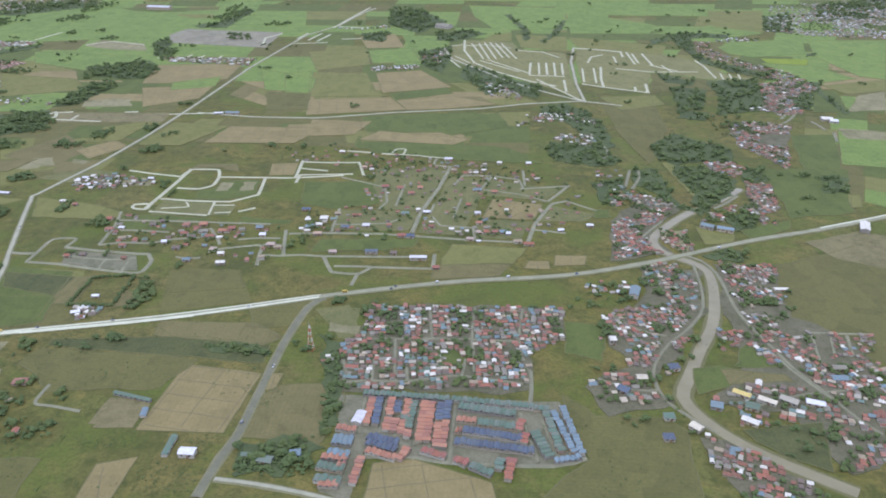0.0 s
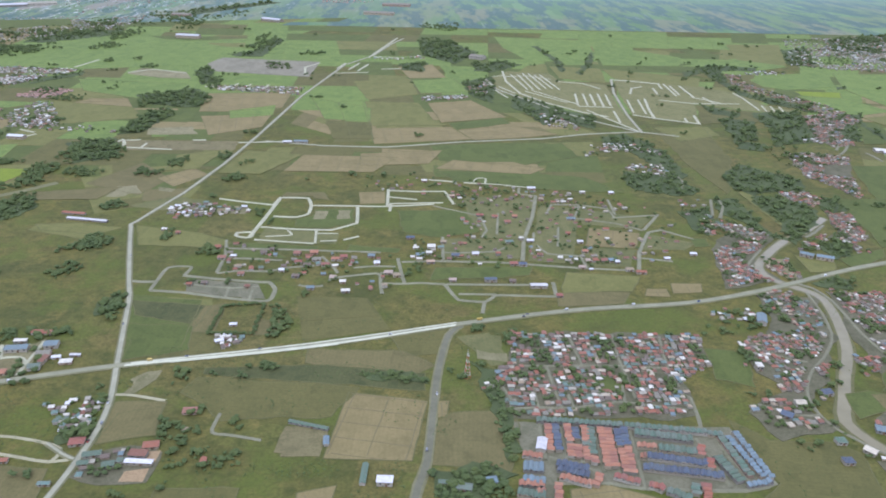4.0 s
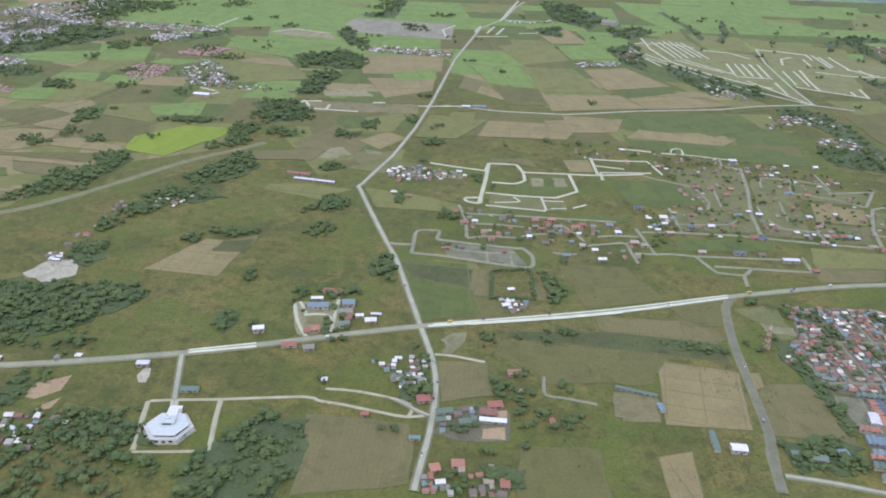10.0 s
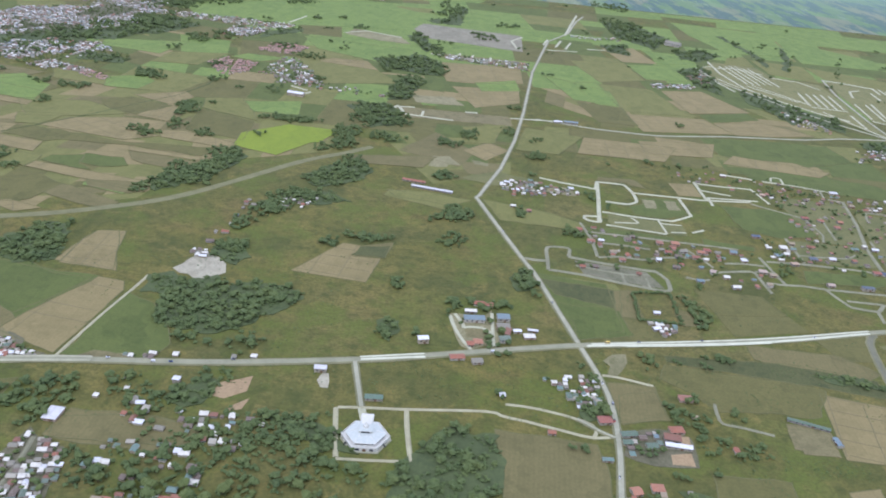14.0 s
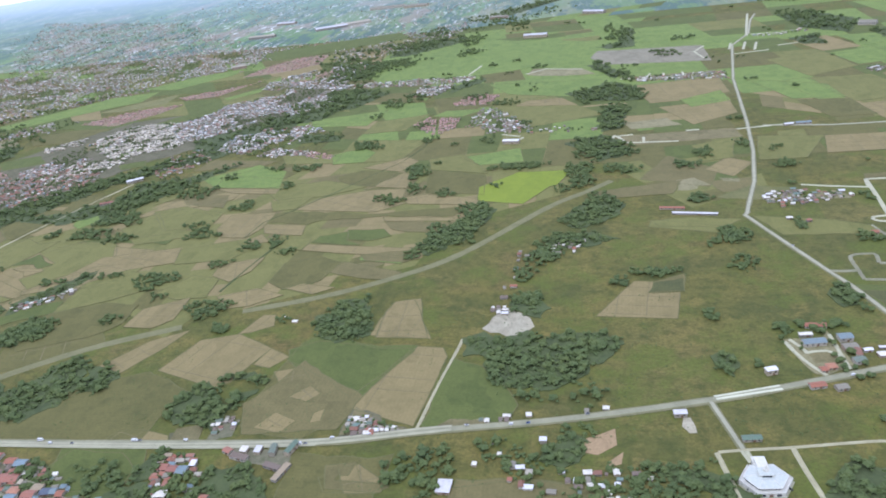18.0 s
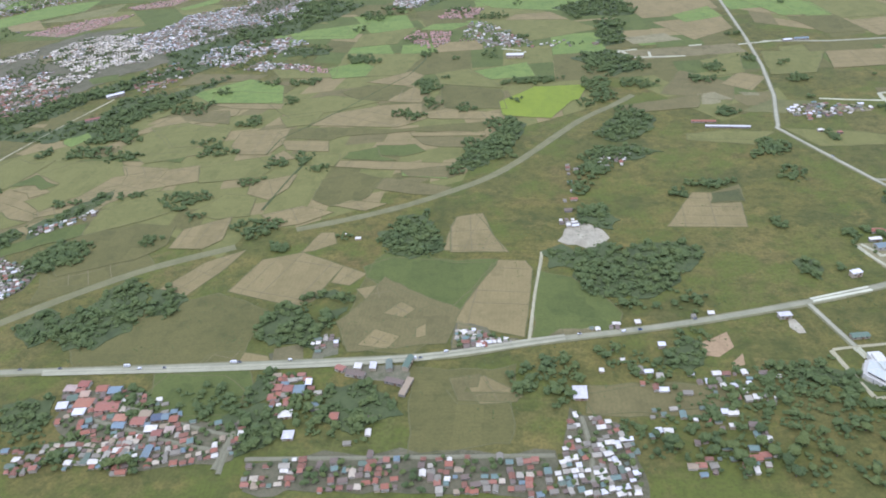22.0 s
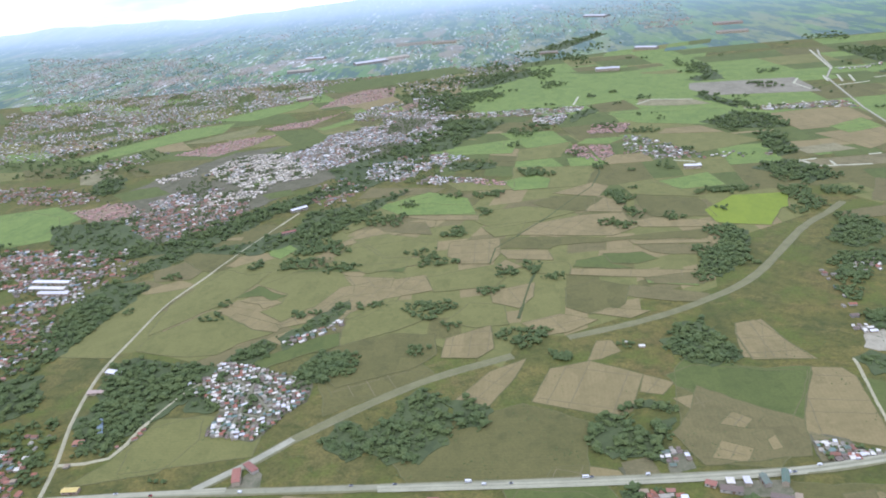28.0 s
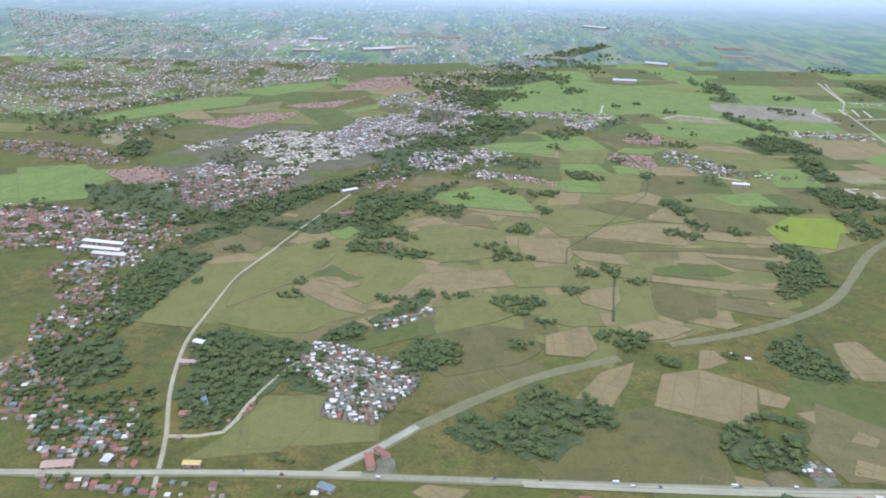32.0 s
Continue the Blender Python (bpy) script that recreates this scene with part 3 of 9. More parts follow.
# ---- roads and tracks ----
road('highway', 5.2, (-1191, 443), (-1097, 444), (-979, 447), (-905, 446), (-775, 442), (-651, 439), (-494, 438), (-422, 448), (-313, 461), (-209, 481), (-160, 494), (-37, 528), (112, 558), (235, 593), (343, 618), (446, 631), (524, 655), (560, 670), (643, 705), (724, 732), (810, 765), (938, 821))
road('concrete', 3.2, (-35, 348), (-32, 368), (-26, 405), (-23, 448), (-26, 482), (-37, 528), (-64, 644), (-74, 673), (-116, 812), (-85, 916), (-61, 1030), (-40, 1165), (-5, 1435), (52, 1730), (110, 1848), (149, 2010), (179, 2097))
road('asphalt', 4.3, (234, 590), (222, 574), (211, 518), (205, 460), (200, 412), (194, 390), (188, 356))
road('concrete', 2.4, (195, 371), (220, 367), (258, 357), (285, 347))
road('concrete', 3.4, (-23, 1141), (65, 1120), (157, 1116), (271, 1147), (399, 1170), (471, 1197), (562, 1215), (620, 1190))
road('concrete', 3.4, (566, 1208), (571, 1321), (589, 1492), (615, 1621))
road('concrete', 4, (348, 1613), (363, 1510), (413, 1419), (457, 1338), (499, 1282), (562, 1215))
road('gravel', 6.6, (-854, 505), (-799, 550), (-746, 585), (-679, 614))
road('concrete', 6, (-915, 449), (-878, 480), (-854, 505))
road('gravel', 6.2, (-627, 641), (-554, 665), (-493, 696), (-424, 748), (-330, 870), (-283, 915), (-250, 949))
road('dirt', 1.5, (-968, 1067), (-1010, 936), (-1035, 849), (-1056, 775), (-1063, 693), (-1066, 641), (-1062, 595), (-1052, 542), (-1037, 489), (-1029, 448), (-1024, 421))
road('dirt', 2, (-1035, 488), (-997, 494), (-987, 532), (-970, 579), (-959, 599))
road('dirt', 0.9, (-422, 450), (-417, 483), (-412, 514), (-403, 561), (-401, 575))
road('dirt', 0.8, (-101, 444), (-77, 442), (-46, 433), (-39, 425), (-42, 416))
road('white_road', 1.7, (-38, 897), (-9, 887), (29, 877))
road('white_road', 2.0, (29, 877), (34, 902), (68, 901), (74, 876), (74, 849), (61, 838), (35, 841))
road('white_road', 2.8, (34, 902), (28, 850), (22, 807), (18, 779))
road('white_road', 1.7, (73, 876), (127, 875), (157, 874), (188, 878), (220, 883))
road('white_road', 1.9, (129, 871), (131, 822), (104, 801), (63, 803), (26, 809))
road('white_road', 1.9, (164, 934), (164, 874))
road('white_road', 1.6, (164, 930), (199, 927), (235, 928), (244, 882))
road('white_road', 1.2, (166, 907), (200, 898))
road('white_road', 1.2, (168, 884), (231, 888))
road('white_road', 1.8, (2, 792), (20, 795), (20, 778), (3, 783), (3, 790))
road('white_road', 1.8, (25, 774), (59, 768), (89, 764))
road('white_road', 1.6, (88, 798), (90, 764))
road('white_road', 1.3, (57, 799), (64, 786), (35, 782))
road('white_road', 1.3, (89, 791), (112, 791))
road('white_road', 1.3, (95, 770), (112, 772))
road('white_road', 1.3, (119, 774), (135, 784))
road('white_road', 1.7, (216, 972), (250, 965), (250, 954))
road('white_road', 1.7, (261, 962), (305, 955), (347, 943))
road('white_road', 1.7, (274, 964), (279, 980), (292, 980), (288, 957))
road('white_road', 1.5, (167, 858), (168, 884))
road('grey_road', 1.5, (1, 751), (54, 749), (101, 746), (160, 742))
road('grey_road', 1.5, (12, 726), (27, 726), (62, 722))
road('grey_road', 1.7, (-4, 772), (3, 733), (3, 693))
road('grey_road', 1.6, (3, 692), (24, 698), (52, 696), (68, 705), (96, 710))
road('grey_road', 1.5, (101, 731), (116, 703), (120, 692))
road('grey_road', 2.6, (-75, 676), (-62, 673), (-49, 674))
road('grey_road', 1.7, (-50, 655), (-49, 674), (-48, 701), (-44, 707), (-23, 707), (-27, 687))
road('grey_road', 2.2, (-50, 656), (-19, 652), (19, 642), (51, 635), (63, 635), (65, 659), (57, 673))
road('grey_road', 2.4, (-27, 687), (4, 680), (48, 673), (57, 673))
road('grey_road', 1.6, (-22, 670), (6, 663), (27, 660), (48, 664))
road('grey_road', 1.4, (21, 663), (22, 642))
road('grey_road', 1.4, (44, 656), (44, 636))
road('grey_road', 1.6, (112, 677), (121, 684), (152, 692), (161, 693), (162, 671), (164, 649))
road('grey_road', 1.5, (161, 693), (175, 695), (185, 687))
road('grey_road', 1.6, (165, 671), (184, 670), (200, 672), (223, 669))
road('grey_road', 1.7, (178, 727), (182, 689), (185, 670))
road('grey_road', 1.5, (176, 708), (153, 709), (134, 705))
road('grey_road', 1.3, (85, 667), (97, 663), (108, 666))
road('grey_road', 1.8, (223, 669), (234, 637), (259, 633), (270, 647), (326, 644), (328, 673))
road('grey_road', 1.6, (235, 649), (270, 648))
road('grey_road', 1.7, (225, 669), (310, 668))
road('grey_road', 1.5, (258, 633), (254, 611))
road('grey_road', 1.8, (182, 719), (217, 721), (275, 719), (309, 714), (360, 706), (406, 701))
road('grey_road', 1.6, (226, 782), (224, 723))
road('grey_road', 1.5, (223, 742), (243, 741), (280, 745), (292, 756))
road('grey_road', 2.6, (348, 914), (333, 843), (314, 777), (305, 721))
road('grey_road', 1.6, (348, 914), (327, 920), (331, 943))
road('grey_road', 1.4, (272, 845), (276, 802), (268, 781))
road('grey_road', 1.4, (294, 853), (286, 790))
road('grey_road', 1.5, (353, 857), (362, 884), (397, 883), (428, 871), (430, 841))
road('grey_road', 1.4, (396, 879), (381, 839))
road('grey_road', 1.4, (436, 902), (433, 850))
road('grey_road', 1.9, (426, 841), (483, 851), (453, 804))
road('grey_road', 1.4, (427, 824), (453, 804))
road('grey_road', 2.2, (474, 806), (457, 798), (432, 744), (420, 701))
road('grey_road', 1.5, (474, 806), (503, 779))
road('grey_road', 1.4, (358, 812), (348, 758))
road('grey_road', 1.5, (326, 761), (334, 739), (368, 734), (368, 702))
road('grey_road', 1.4, (430, 730), (461, 722))
road('grey_road', 1.3, (328, 796), (323, 769))
road('grey_road', 1.2, (219, 877), (272, 845))
road('grey_road', 1.3, (384, 839), (427, 824))
road('concrete', 2.6, (-212, 478), (-207, 454), (-201, 426))
road('dirt', 0.8, (-217, 424), (-201, 426), (-172, 428), (-115, 434), (-105, 431), (-98, 429), (-87, 427), (-76, 424))
road('dirt', 1.4, (-218, 423), (-215, 401), (-211, 375))
road('dirt', 1.5, (-170, 427), (-168, 405), (-164, 377))
road('dirt', 0.5, (-211, 374), (-190, 375), (-164, 377))
road('white_road', 0.6, (-202, 425), (-199, 413))
road('white_road', 0.6, (-199, 425), (-197, 414))
road('dirt', 0.8, (-76, 424), (-60, 420), (-42, 416), (-24, 420))
road('white_road', 1.5, (-142, 556), (-138, 537), (-132, 521), (-125, 508))
road('white_road', 1.5, (-107, 565), (-107, 543), (-107, 525), (-107, 515))
road('white_road', 1.5, (-138, 559), (-131, 544), (-131, 538))
road('white_road', 1.5, (-131, 539), (-122, 542), (-111, 540), (-108, 530))
road('ditch', 1.4, (-670, 685), (-653, 767), (-645, 796))
road('ditch', 1.1, (-695, 828), (-687, 874), (-659, 911), (-617, 970), (-577, 1037), (-543, 1087), (-521, 1157), (-519, 1195))
road('lane', 1.9, (-31, 528), (112, 556), (229, 590))
road('lane', 1.2, (-27, 531), (112, 561), (230, 594))
road('lane', 1.7, (-208, 481), (-160, 492))
road('lane', 1.2, (-209, 484), (-161, 496))
road('pale_lane', 1.7, (-781, 442), (-624, 437), (-504, 439), (-421, 451), (-396, 454))
road('pale_lane', 1.7, (-780, 439), (-623, 434), (-504, 435), (-422, 446), (-396, 450))
road('lane', 1.8, (725, 735), (812, 769), (923, 818))
road('pale_lane', 1.7, (-1172, 444), (-979, 448), (-890, 449))
road('pale_lane', 1.7, (-1171, 441), (-978, 446), (-890, 446))
road('river_road', 1.5, (294, 448), (292, 413))
road('river_road', 1.5, (306, 448), (302, 409))
road('river_road', 1.5, (317, 446), (315, 401))
road('river_road', 1.5, (329, 443), (324, 396))
road('river_road', 1.5, (342, 444), (336, 383))
road('river_road', 1.5, (385, 434), (392, 385))
road('river_road', 1.5, (399, 435), (405, 388))
road('river_road', 1.5, (281, 416), (312, 400))
road('river_road', 1.5, (280, 391), (316, 390), (336, 385), (400, 382), (422, 389))
road('river_road', 1.5, (280, 452), (278, 413))
road('white_road', 2.4, (-402, 1191), (-373, 1174))
road('white_road', 2.4, (-386, 1140), (-368, 1167))
road('grey_road', 1, (627, 531), (617, 494))
road('grey_road', 1, (641, 528), (633, 505))
road('grey_road', 1, (655, 531), (646, 502))
road('grey_road', 1, (627, 535), (675, 533))
road('grey_road', 1, (584, 512), (591, 484), (602, 456), (610, 440))
road('river_road', 1.6, (-625, 337), (-622, 361), (-619, 380))
road('river_road', 1.0, (398, 482), (396, 459), (393, 444))
road('river_road', 1.0, (387, 498), (394, 487), (398, 482))
road('river_road', 1.0, (259, 497), (263, 482), (262, 469))
road('river_road', 1.0, (262, 469), (283, 471), (308, 470), (341, 477), (359, 474), (391, 467))
road('river_road', 1.0, (351, 498), (347, 477))
road('river_road', 1.0, (307, 487), (308, 470))
road('river_road', 1.0, (282, 498), (282, 471))
road('river_road', 1.0, (401, 571), (394, 526), (394, 495))
road('river_road', 1.0, (275, 526), (341, 526), (394, 522))
road('river_road', 1.0, (324, 571), (326, 526))
road('river_road', 1.0, (361, 574), (357, 522), (357, 481))
road('river_road', 1.0, (297, 526), (300, 460))
road('river_road', 1.5, (-619, 375), (-621, 346), (-621, 333))
road('river_road', 1.5, (-710, 403), (-655, 378), (-616, 365))
road('river_road', 1.5, (-722, 388), (-659, 363), (-618, 351))
road('river_road', 1.5, (-607, 345), (-539, 342), (-416, 337))
road('river_road', 1.5, (-396, 369), (-394, 344), (-396, 317))
road('river_road', 1.2, (-925, 600), (-882, 548))
road('river_road', 1.2, (-907, 620), (-910, 515))
road('river_road', 1.2, (-876, 602), (-896, 508))
road('river_road', 1.2, (-928, 554), (-872, 532))
road('river_road', 1.2, (-962, 589), (-925, 600))
road('grey_road', 0.7, (55, 466), (53, 444), (67, 442), (89, 436))
road('dirt', 0.9, (-25, 490), (-12, 489), (13, 482))
road('concrete', 1.6, (-51, 434), (-43, 428), (-33, 420), (-27, 418))

# lanes of the riverside
road('river_road', 1.7, (564, 673), (579, 662), (585, 639), (584, 609), (581, 575), (583, 543), (589, 511), (593, 488), (600, 467), (607, 447), (613, 426), (621, 411))
road('river_road', 1.1, (569, 652), (564, 614), (554, 575), (540, 552), (526, 535), (510, 519), (496, 499), (488, 481), (486, 460), (490, 444), (498, 432), (507, 419), (513, 413))
road('river_road', 0.9, (475, 561), (491, 539), (511, 530))
road('river_road', 0.9, (446, 473), (468, 460), (487, 459))
road('river_road', 0.9, (546, 440), (586, 454), (621, 459))
road('river_road', 1.4, (566, 752), (544, 724), (527, 700))
road('river_road', 2.6, (577, 904), (572, 877), (555, 841))
road('river_road', 1.8, (567, 904), (549, 848))
road('river_road', 2.4, (547, 1052), (537, 989))
road('river_road', 2.2, (553, 994), (553, 967), (543, 945))
road('river_road', 2.0, (631, 786), (648, 799), (670, 822))
road('river_road', 2.0, (734, 1001), (750, 1035))
road('river_road', 2.2, (887, 1170), (850, 1116), (817, 1083))
road('river_road', 2.2, (869, 1164), (841, 1122))
road('river_road', 2.6, (882, 1111), (884, 1095), (884, 1068))
road('river_road', 2.4, (890, 1057), (875, 1017))

# streets of the far estates
road('white_road', 3, (394, 1689), (390, 1587), (405, 1478), (442, 1407), (496, 1339), (535, 1309))
road('white_road', 2.2, (408, 1654), (424, 1512))
road('white_road', 2.2, (423, 1655), (435, 1512))
road('white_road', 2.2, (435, 1667), (448, 1512))
road('white_road', 2.2, (447, 1667), (462, 1523))
road('white_road', 2.2, (458, 1656), (475, 1523))
road('white_road', 2.2, (470, 1656), (488, 1514))
road('white_road', 2.2, (391, 1631), (436, 1644), (486, 1612))
road('white_road', 2, (358, 1510), (377, 1440))
road('white_road', 2, (366, 1630), (389, 1642))
road('white_road', 2, (370, 1535), (396, 1478))
road('white_road', 1.8, (417, 1497), (483, 1408))
road('white_road', 1.8, (430, 1507), (498, 1400))
road('white_road', 2.6, (511, 1481), (498, 1387))
road('white_road', 2, (526, 1481), (516, 1388))
road('white_road', 2.6, (540, 1481), (530, 1388))
road('white_road', 2.6, (555, 1482), (543, 1376))
road('white_road', 2.6, (569, 1478), (558, 1385))
road('white_road', 2, (497, 1383), (560, 1376))
road('white_road', 2, (507, 1355), (543, 1265), (564, 1215))
road('white_road', 2.4, (554, 1348), (546, 1269))
road('white_road', 1.8, (496, 1590), (545, 1576), (572, 1526))
road('white_road', 4, (614, 1616), (653, 1606), (705, 1581))
road('white_road', 3, (637, 1447), (621, 1362), (614, 1303))
road('white_road', 2.4, (581, 1325), (614, 1303), (683, 1268))
road('white_road', 2.8, (690, 1324), (680, 1268))
road('white_road', 2.4, (667, 1305), (663, 1279))
road('white_road', 2, (601, 1437), (587, 1337))
road('white_road', 2, (622, 1438), (607, 1330))
road('white_road', 2.6, (680, 1539), (674, 1485))
road('white_road', 2.6, (704, 1586), (697, 1534))
road('white_road', 2.4, (714, 1581), (707, 1472))
road('white_road', 2.4, (722, 1565), (716, 1482))
road('white_road', 2.6, (742, 1566), (738, 1459))
road('white_road', 2.4, (619, 1484), (636, 1537), (661, 1553))
road('white_road', 2.4, (733, 1468), (773, 1420))
road('white_road', 2.6, (755, 1464), (761, 1415))
road('white_road', 2, (663, 1439), (720, 1414), (808, 1416))
road('white_road', 2.6, (831, 1508), (833, 1461), (826, 1367))
road('white_road', 1.8, (845, 1404), (836, 1359))
road('white_road', 1.8, (860, 1400), (851, 1359))
road('white_road', 1.8, (875, 1397), (866, 1355))
road('white_road', 3, (-236, 1129), (-232, 1143), (-221, 1115), (-225, 1109))
road('white_road', 2.4, (-230, 1137), (-206, 1141))
road('white_road', 2.4, (-219, 1103), (-181, 1098), (-147, 1094))
road('white_road', 2.2, (-194, 1101), (-192, 1124))
road('white_road', 2.6, (-130, 1142), (-111, 1143))
road('white_road', 2, (-62, 1132), (3, 1139))
road('white_road', 2.2, (-378, 1618), (-336, 1654), (-261, 1622))
road('white_road', 3, (-501, 1660), (-480, 1746))
road('white_road', 3.2, (-196, 1504), (-133, 1491), (-24, 1504))
road('white_road', 2.6, (-154, 1472), (-139, 1530))
road('white_road', 2.6, (-120, 1482), (-114, 1526))
road('white_road', 2.6, (-81, 1474), (-80, 1522))
road('white_road', 3, (-22, 1629), (-30, 1699), (-3, 1750))
road('white_road', 3, (38, 1689), (53, 1752))
road('white_road', 3, (63, 1678), (83, 1753))
road('white_road', 3, (83, 1667), (103, 1741))
road('white_road', 2.4, (39, 1643), (107, 1656))
road('white_road', 3.4, (100, 1820), (127, 1945), (163, 2105))
road('white_road', 2.6, (112, 1834), (171, 1822))
road('white_road', 2.6, (133, 1692), (174, 1700))

# ---- river ----
def river(width, *pts):
    line = smooth_line(pts, 10)
    bank = ribbon("river_bank", line, width + 5, 0.3, 0.3, 0.25)
    ob = tagged(new("river", ribbon("river", line, width, 0.42, 0.1, 0.12)), "slow brown muddy river with grassy banks", "river", kind="structure")
    ob.data.materials.append(water_material())
    part("bank", bank, BUND, ob, "weedy river bank")
    return ob


river(8.6, (682, 844), (638, 802), (606, 778), (573, 745), (545, 707), (549, 678), (575, 650), (577, 625), (565, 579), (551, 543), (532, 511), (512, 474), (501, 451), (507, 429), (519, 409), (537, 390), (556, 375), (579, 358))


# ---- farmland ----
field('pale', (-1123, 661), (-1112, 780), (-1068, 976), (-975, 999), (-900, 1004), (-810, 1117), (-657, 1099), (-543, 1093), (-489, 1138), (-408, 1102), (-382, 981), (-434, 888), (-468, 787), (-592, 664), (-667, 661), (-689, 594), (-754, 647), (-799, 691), (-832, 702), (-912, 669), (-959, 648), (-993, 649), (-1048, 667), bunds=False)
farmland('stubble', 1500, (-876, 665), (-630, 645), (-598, 899), (-921, 860))
farmland('stubble', 2600, (-921, 860), (-598, 899), (-516, 1184), (-806, 1125))
farmland('stubble', 1500, (-630, 645), (-467, 728), (-432, 885), (-598, 899))
farmland('stubble', 2600, (-598, 903), (-425, 888), (-392, 1100), (-516, 1184))
farmland('stubble', 3600, (76, 1138), (497, 1201), (393, 1357), (118, 1406))
farmland('stubble', 3600, (-16, 1256), (69, 1182), (98, 1404), (16, 1483))
farmland('grazing', 3200, (-25, 1009), (451, 965), (473, 1156), (-12, 1109))
farmland('greens', 7000, (-758, 1984), (-174, 1895), (-278, 1689), (-731, 1705))
farmland('far_mix', 4200, (-760, 1610), (-521, 1452), (-582, 1147), (-777, 1211))
farmland('far_mix', 4200, (-494, 1535), (-262, 1555), (-360, 1240), (-531, 1262))
farmland('greens', 12000, (-700, 2267), (14, 2472), (-162, 1933), (-742, 2027))
farmland('greens', 7000, (-504, 2047), (105, 2154), (-11, 1832), (-458, 1699))
farmland('far_mix', 7000, (185, 1848), (650, 1640), (1016, 1837), (245, 2047))
farmland('greens', 7000, (372, 1901), (938, 2001), (997, 1661), (404, 1701))
farmland('stubble', 2600, (-612, 1042), (-246, 1135), (-300, 918), (-490, 809))
farmland('far_mix', 3800, (-614, 1394), (-317, 1432), (-261, 1164), (-552, 1119))
farmland('far_mix', 3600, (1070, 1555), (1260, 1510), (846, 772), (758, 854))
farmland('grazing', 2600, (-304, 1122), (-60, 1126), (-73, 901), (-167, 844))
farmland('far_mix', 4500, (-599, 1717), (-247, 1668), (-107, 1170), (-314, 1142))
farmland('stubble', 1700, (-1147, 718), (-971, 850), (-798, 707), (-920, 610))
farmland('stubble', 1500, (-1142, 835), (-953, 939), (-825, 868), (-881, 688))
farmland('grazing', 2600, (-70, 649), (11, 638), (41, 542), (-13, 534))
farmland('far_mix', 5000, (-1065, 1907), (-914, 1619), (-893, 1978), (-955, 2056))
farmland('grazing', 2400, (86, 644), (220, 639), (245, 603), (101, 564))
farmland('young_rice', 15000, (-520, 1330), (330, 1330), (420, 2290), (-720, 2290))
farmland('young_rice', 15000, (330, 1330), (1000, 1330), (1500, 2290), (420, 2290))
farmland('far_mix', 12000, (1000, 1330), (1500, 1330), (2100, 2290), (1500, 2290))
farmland('far_mix', 17000, (-2500, 1450), (-540, 1330), (-740, 2290), (-3400, 2290))
farmland('far_mix', 7000, (-560, 1020), (-60, 1020), (-60, 1320), (-560, 1320))

# ---- fields, lots and yards ----
field('dry', (-667, 539), (-648, 588), (-613, 597), (-573, 570), (-583, 544), (-591, 518), (-604, 510))
field('dry', (-573, 570), (-551, 555), (-564, 538), (-581, 544))
field('dry', (-615, 597), (-602, 632), (-589, 631), (-584, 610), (-603, 599))
field('dry', (-732, 543), (-700, 589), (-667, 608), (-678, 578), (-702, 535))
field('dry', (-439, 566), (-416, 562), (-411, 548), (-420, 484), (-425, 455), (-479, 479))
field('olive', (-564, 480), (-551, 550), (-504, 490), (-485, 463), (-508, 440), (-558, 458))
field('dry', (-482, 617), (-473, 649), (-449, 653), (-441, 609), (-429, 578), (-486, 587))
field('dry', (-664, 443), (-659, 455), (-639, 456), (-614, 448), (-609, 437), (-660, 440))
field('dry', (-833, 563), (-847, 596), (-811, 603), (-752, 595), (-785, 560))
field('lush', (-547, 577), (-528, 600), (-493, 573), (-440, 567), (-479, 479), (-508, 498), (-551, 550))
field('dry', (-248, 671), (-229, 668), (-234, 645), (-209, 646), (-218, 598), (-286, 607))
field('brown', (-233, 645), (-231, 668), (-199, 682), (-206, 648))
field('pale', (-214, 816), (-144, 789), (-153, 773), (-220, 797))
field('bare', (-166, 935), (-144, 940), (-153, 903), (-176, 899))
field('brown', (-482, 400), (-458, 414), (-453, 398), (-430, 391), (-438, 386), (-475, 387))
field('olive', (-508, 429), (-481, 421), (-433, 423), (-442, 348), (-505, 343))
field('brown', (-386, 399), (-321, 397), (-294, 384), (-309, 366), (-367, 367), (-392, 372))
field('sand', (-301, 439), (-281, 450), (-281, 431), (-294, 422), (-304, 425))
field('sand', (-287, 416), (-277, 424), (-279, 412), (-288, 410))
field('lush', (-406, 548), (-374, 524), (-348, 478), (-363, 451), (-419, 455))
field('pale', (-989, 527), (-940, 547), (-883, 533), (-881, 486), (-981, 473))
field('olive', (-853, 602), (-760, 611), (-746, 589), (-835, 536))
field('olive', (-773, 470), (-736, 518), (-673, 536), (-626, 507), (-635, 445), (-759, 445))
field('dry', (-856, 431), (-846, 439), (-815, 434), (-834, 414))
field('pale', (-994, 491), (-976, 544), (-938, 542), (-931, 511), (-949, 472), (-1017, 460))
field('green', (-1267, 1011), (-1180, 1053), (-1163, 970), (-1231, 955))
field('green', (-1498, 1130), (-1346, 1171), (-1314, 1032), (-1423, 989))
field('green', (-744, 1986), (-379, 2027), (-188, 1893), (-291, 1688), (-743, 1704))
field('dry', (144, 492), (202, 480), (190, 413), (132, 417))
field('dry', (209, 480), (218, 480), (215, 461), (206, 459))
field('dry', (119, 385), (143, 391), (138, 347), (118, 346))
field('brown', (208, 456), (219, 466), (266, 468), (266, 449), (254, 401), (234, 406), (202, 410))
field('olive', (27, 514), (152, 499), (134, 462), (59, 459), (23, 492))
field('darkolive', (31, 525), (145, 530), (201, 516), (200, 492), (152, 500), (31, 516))
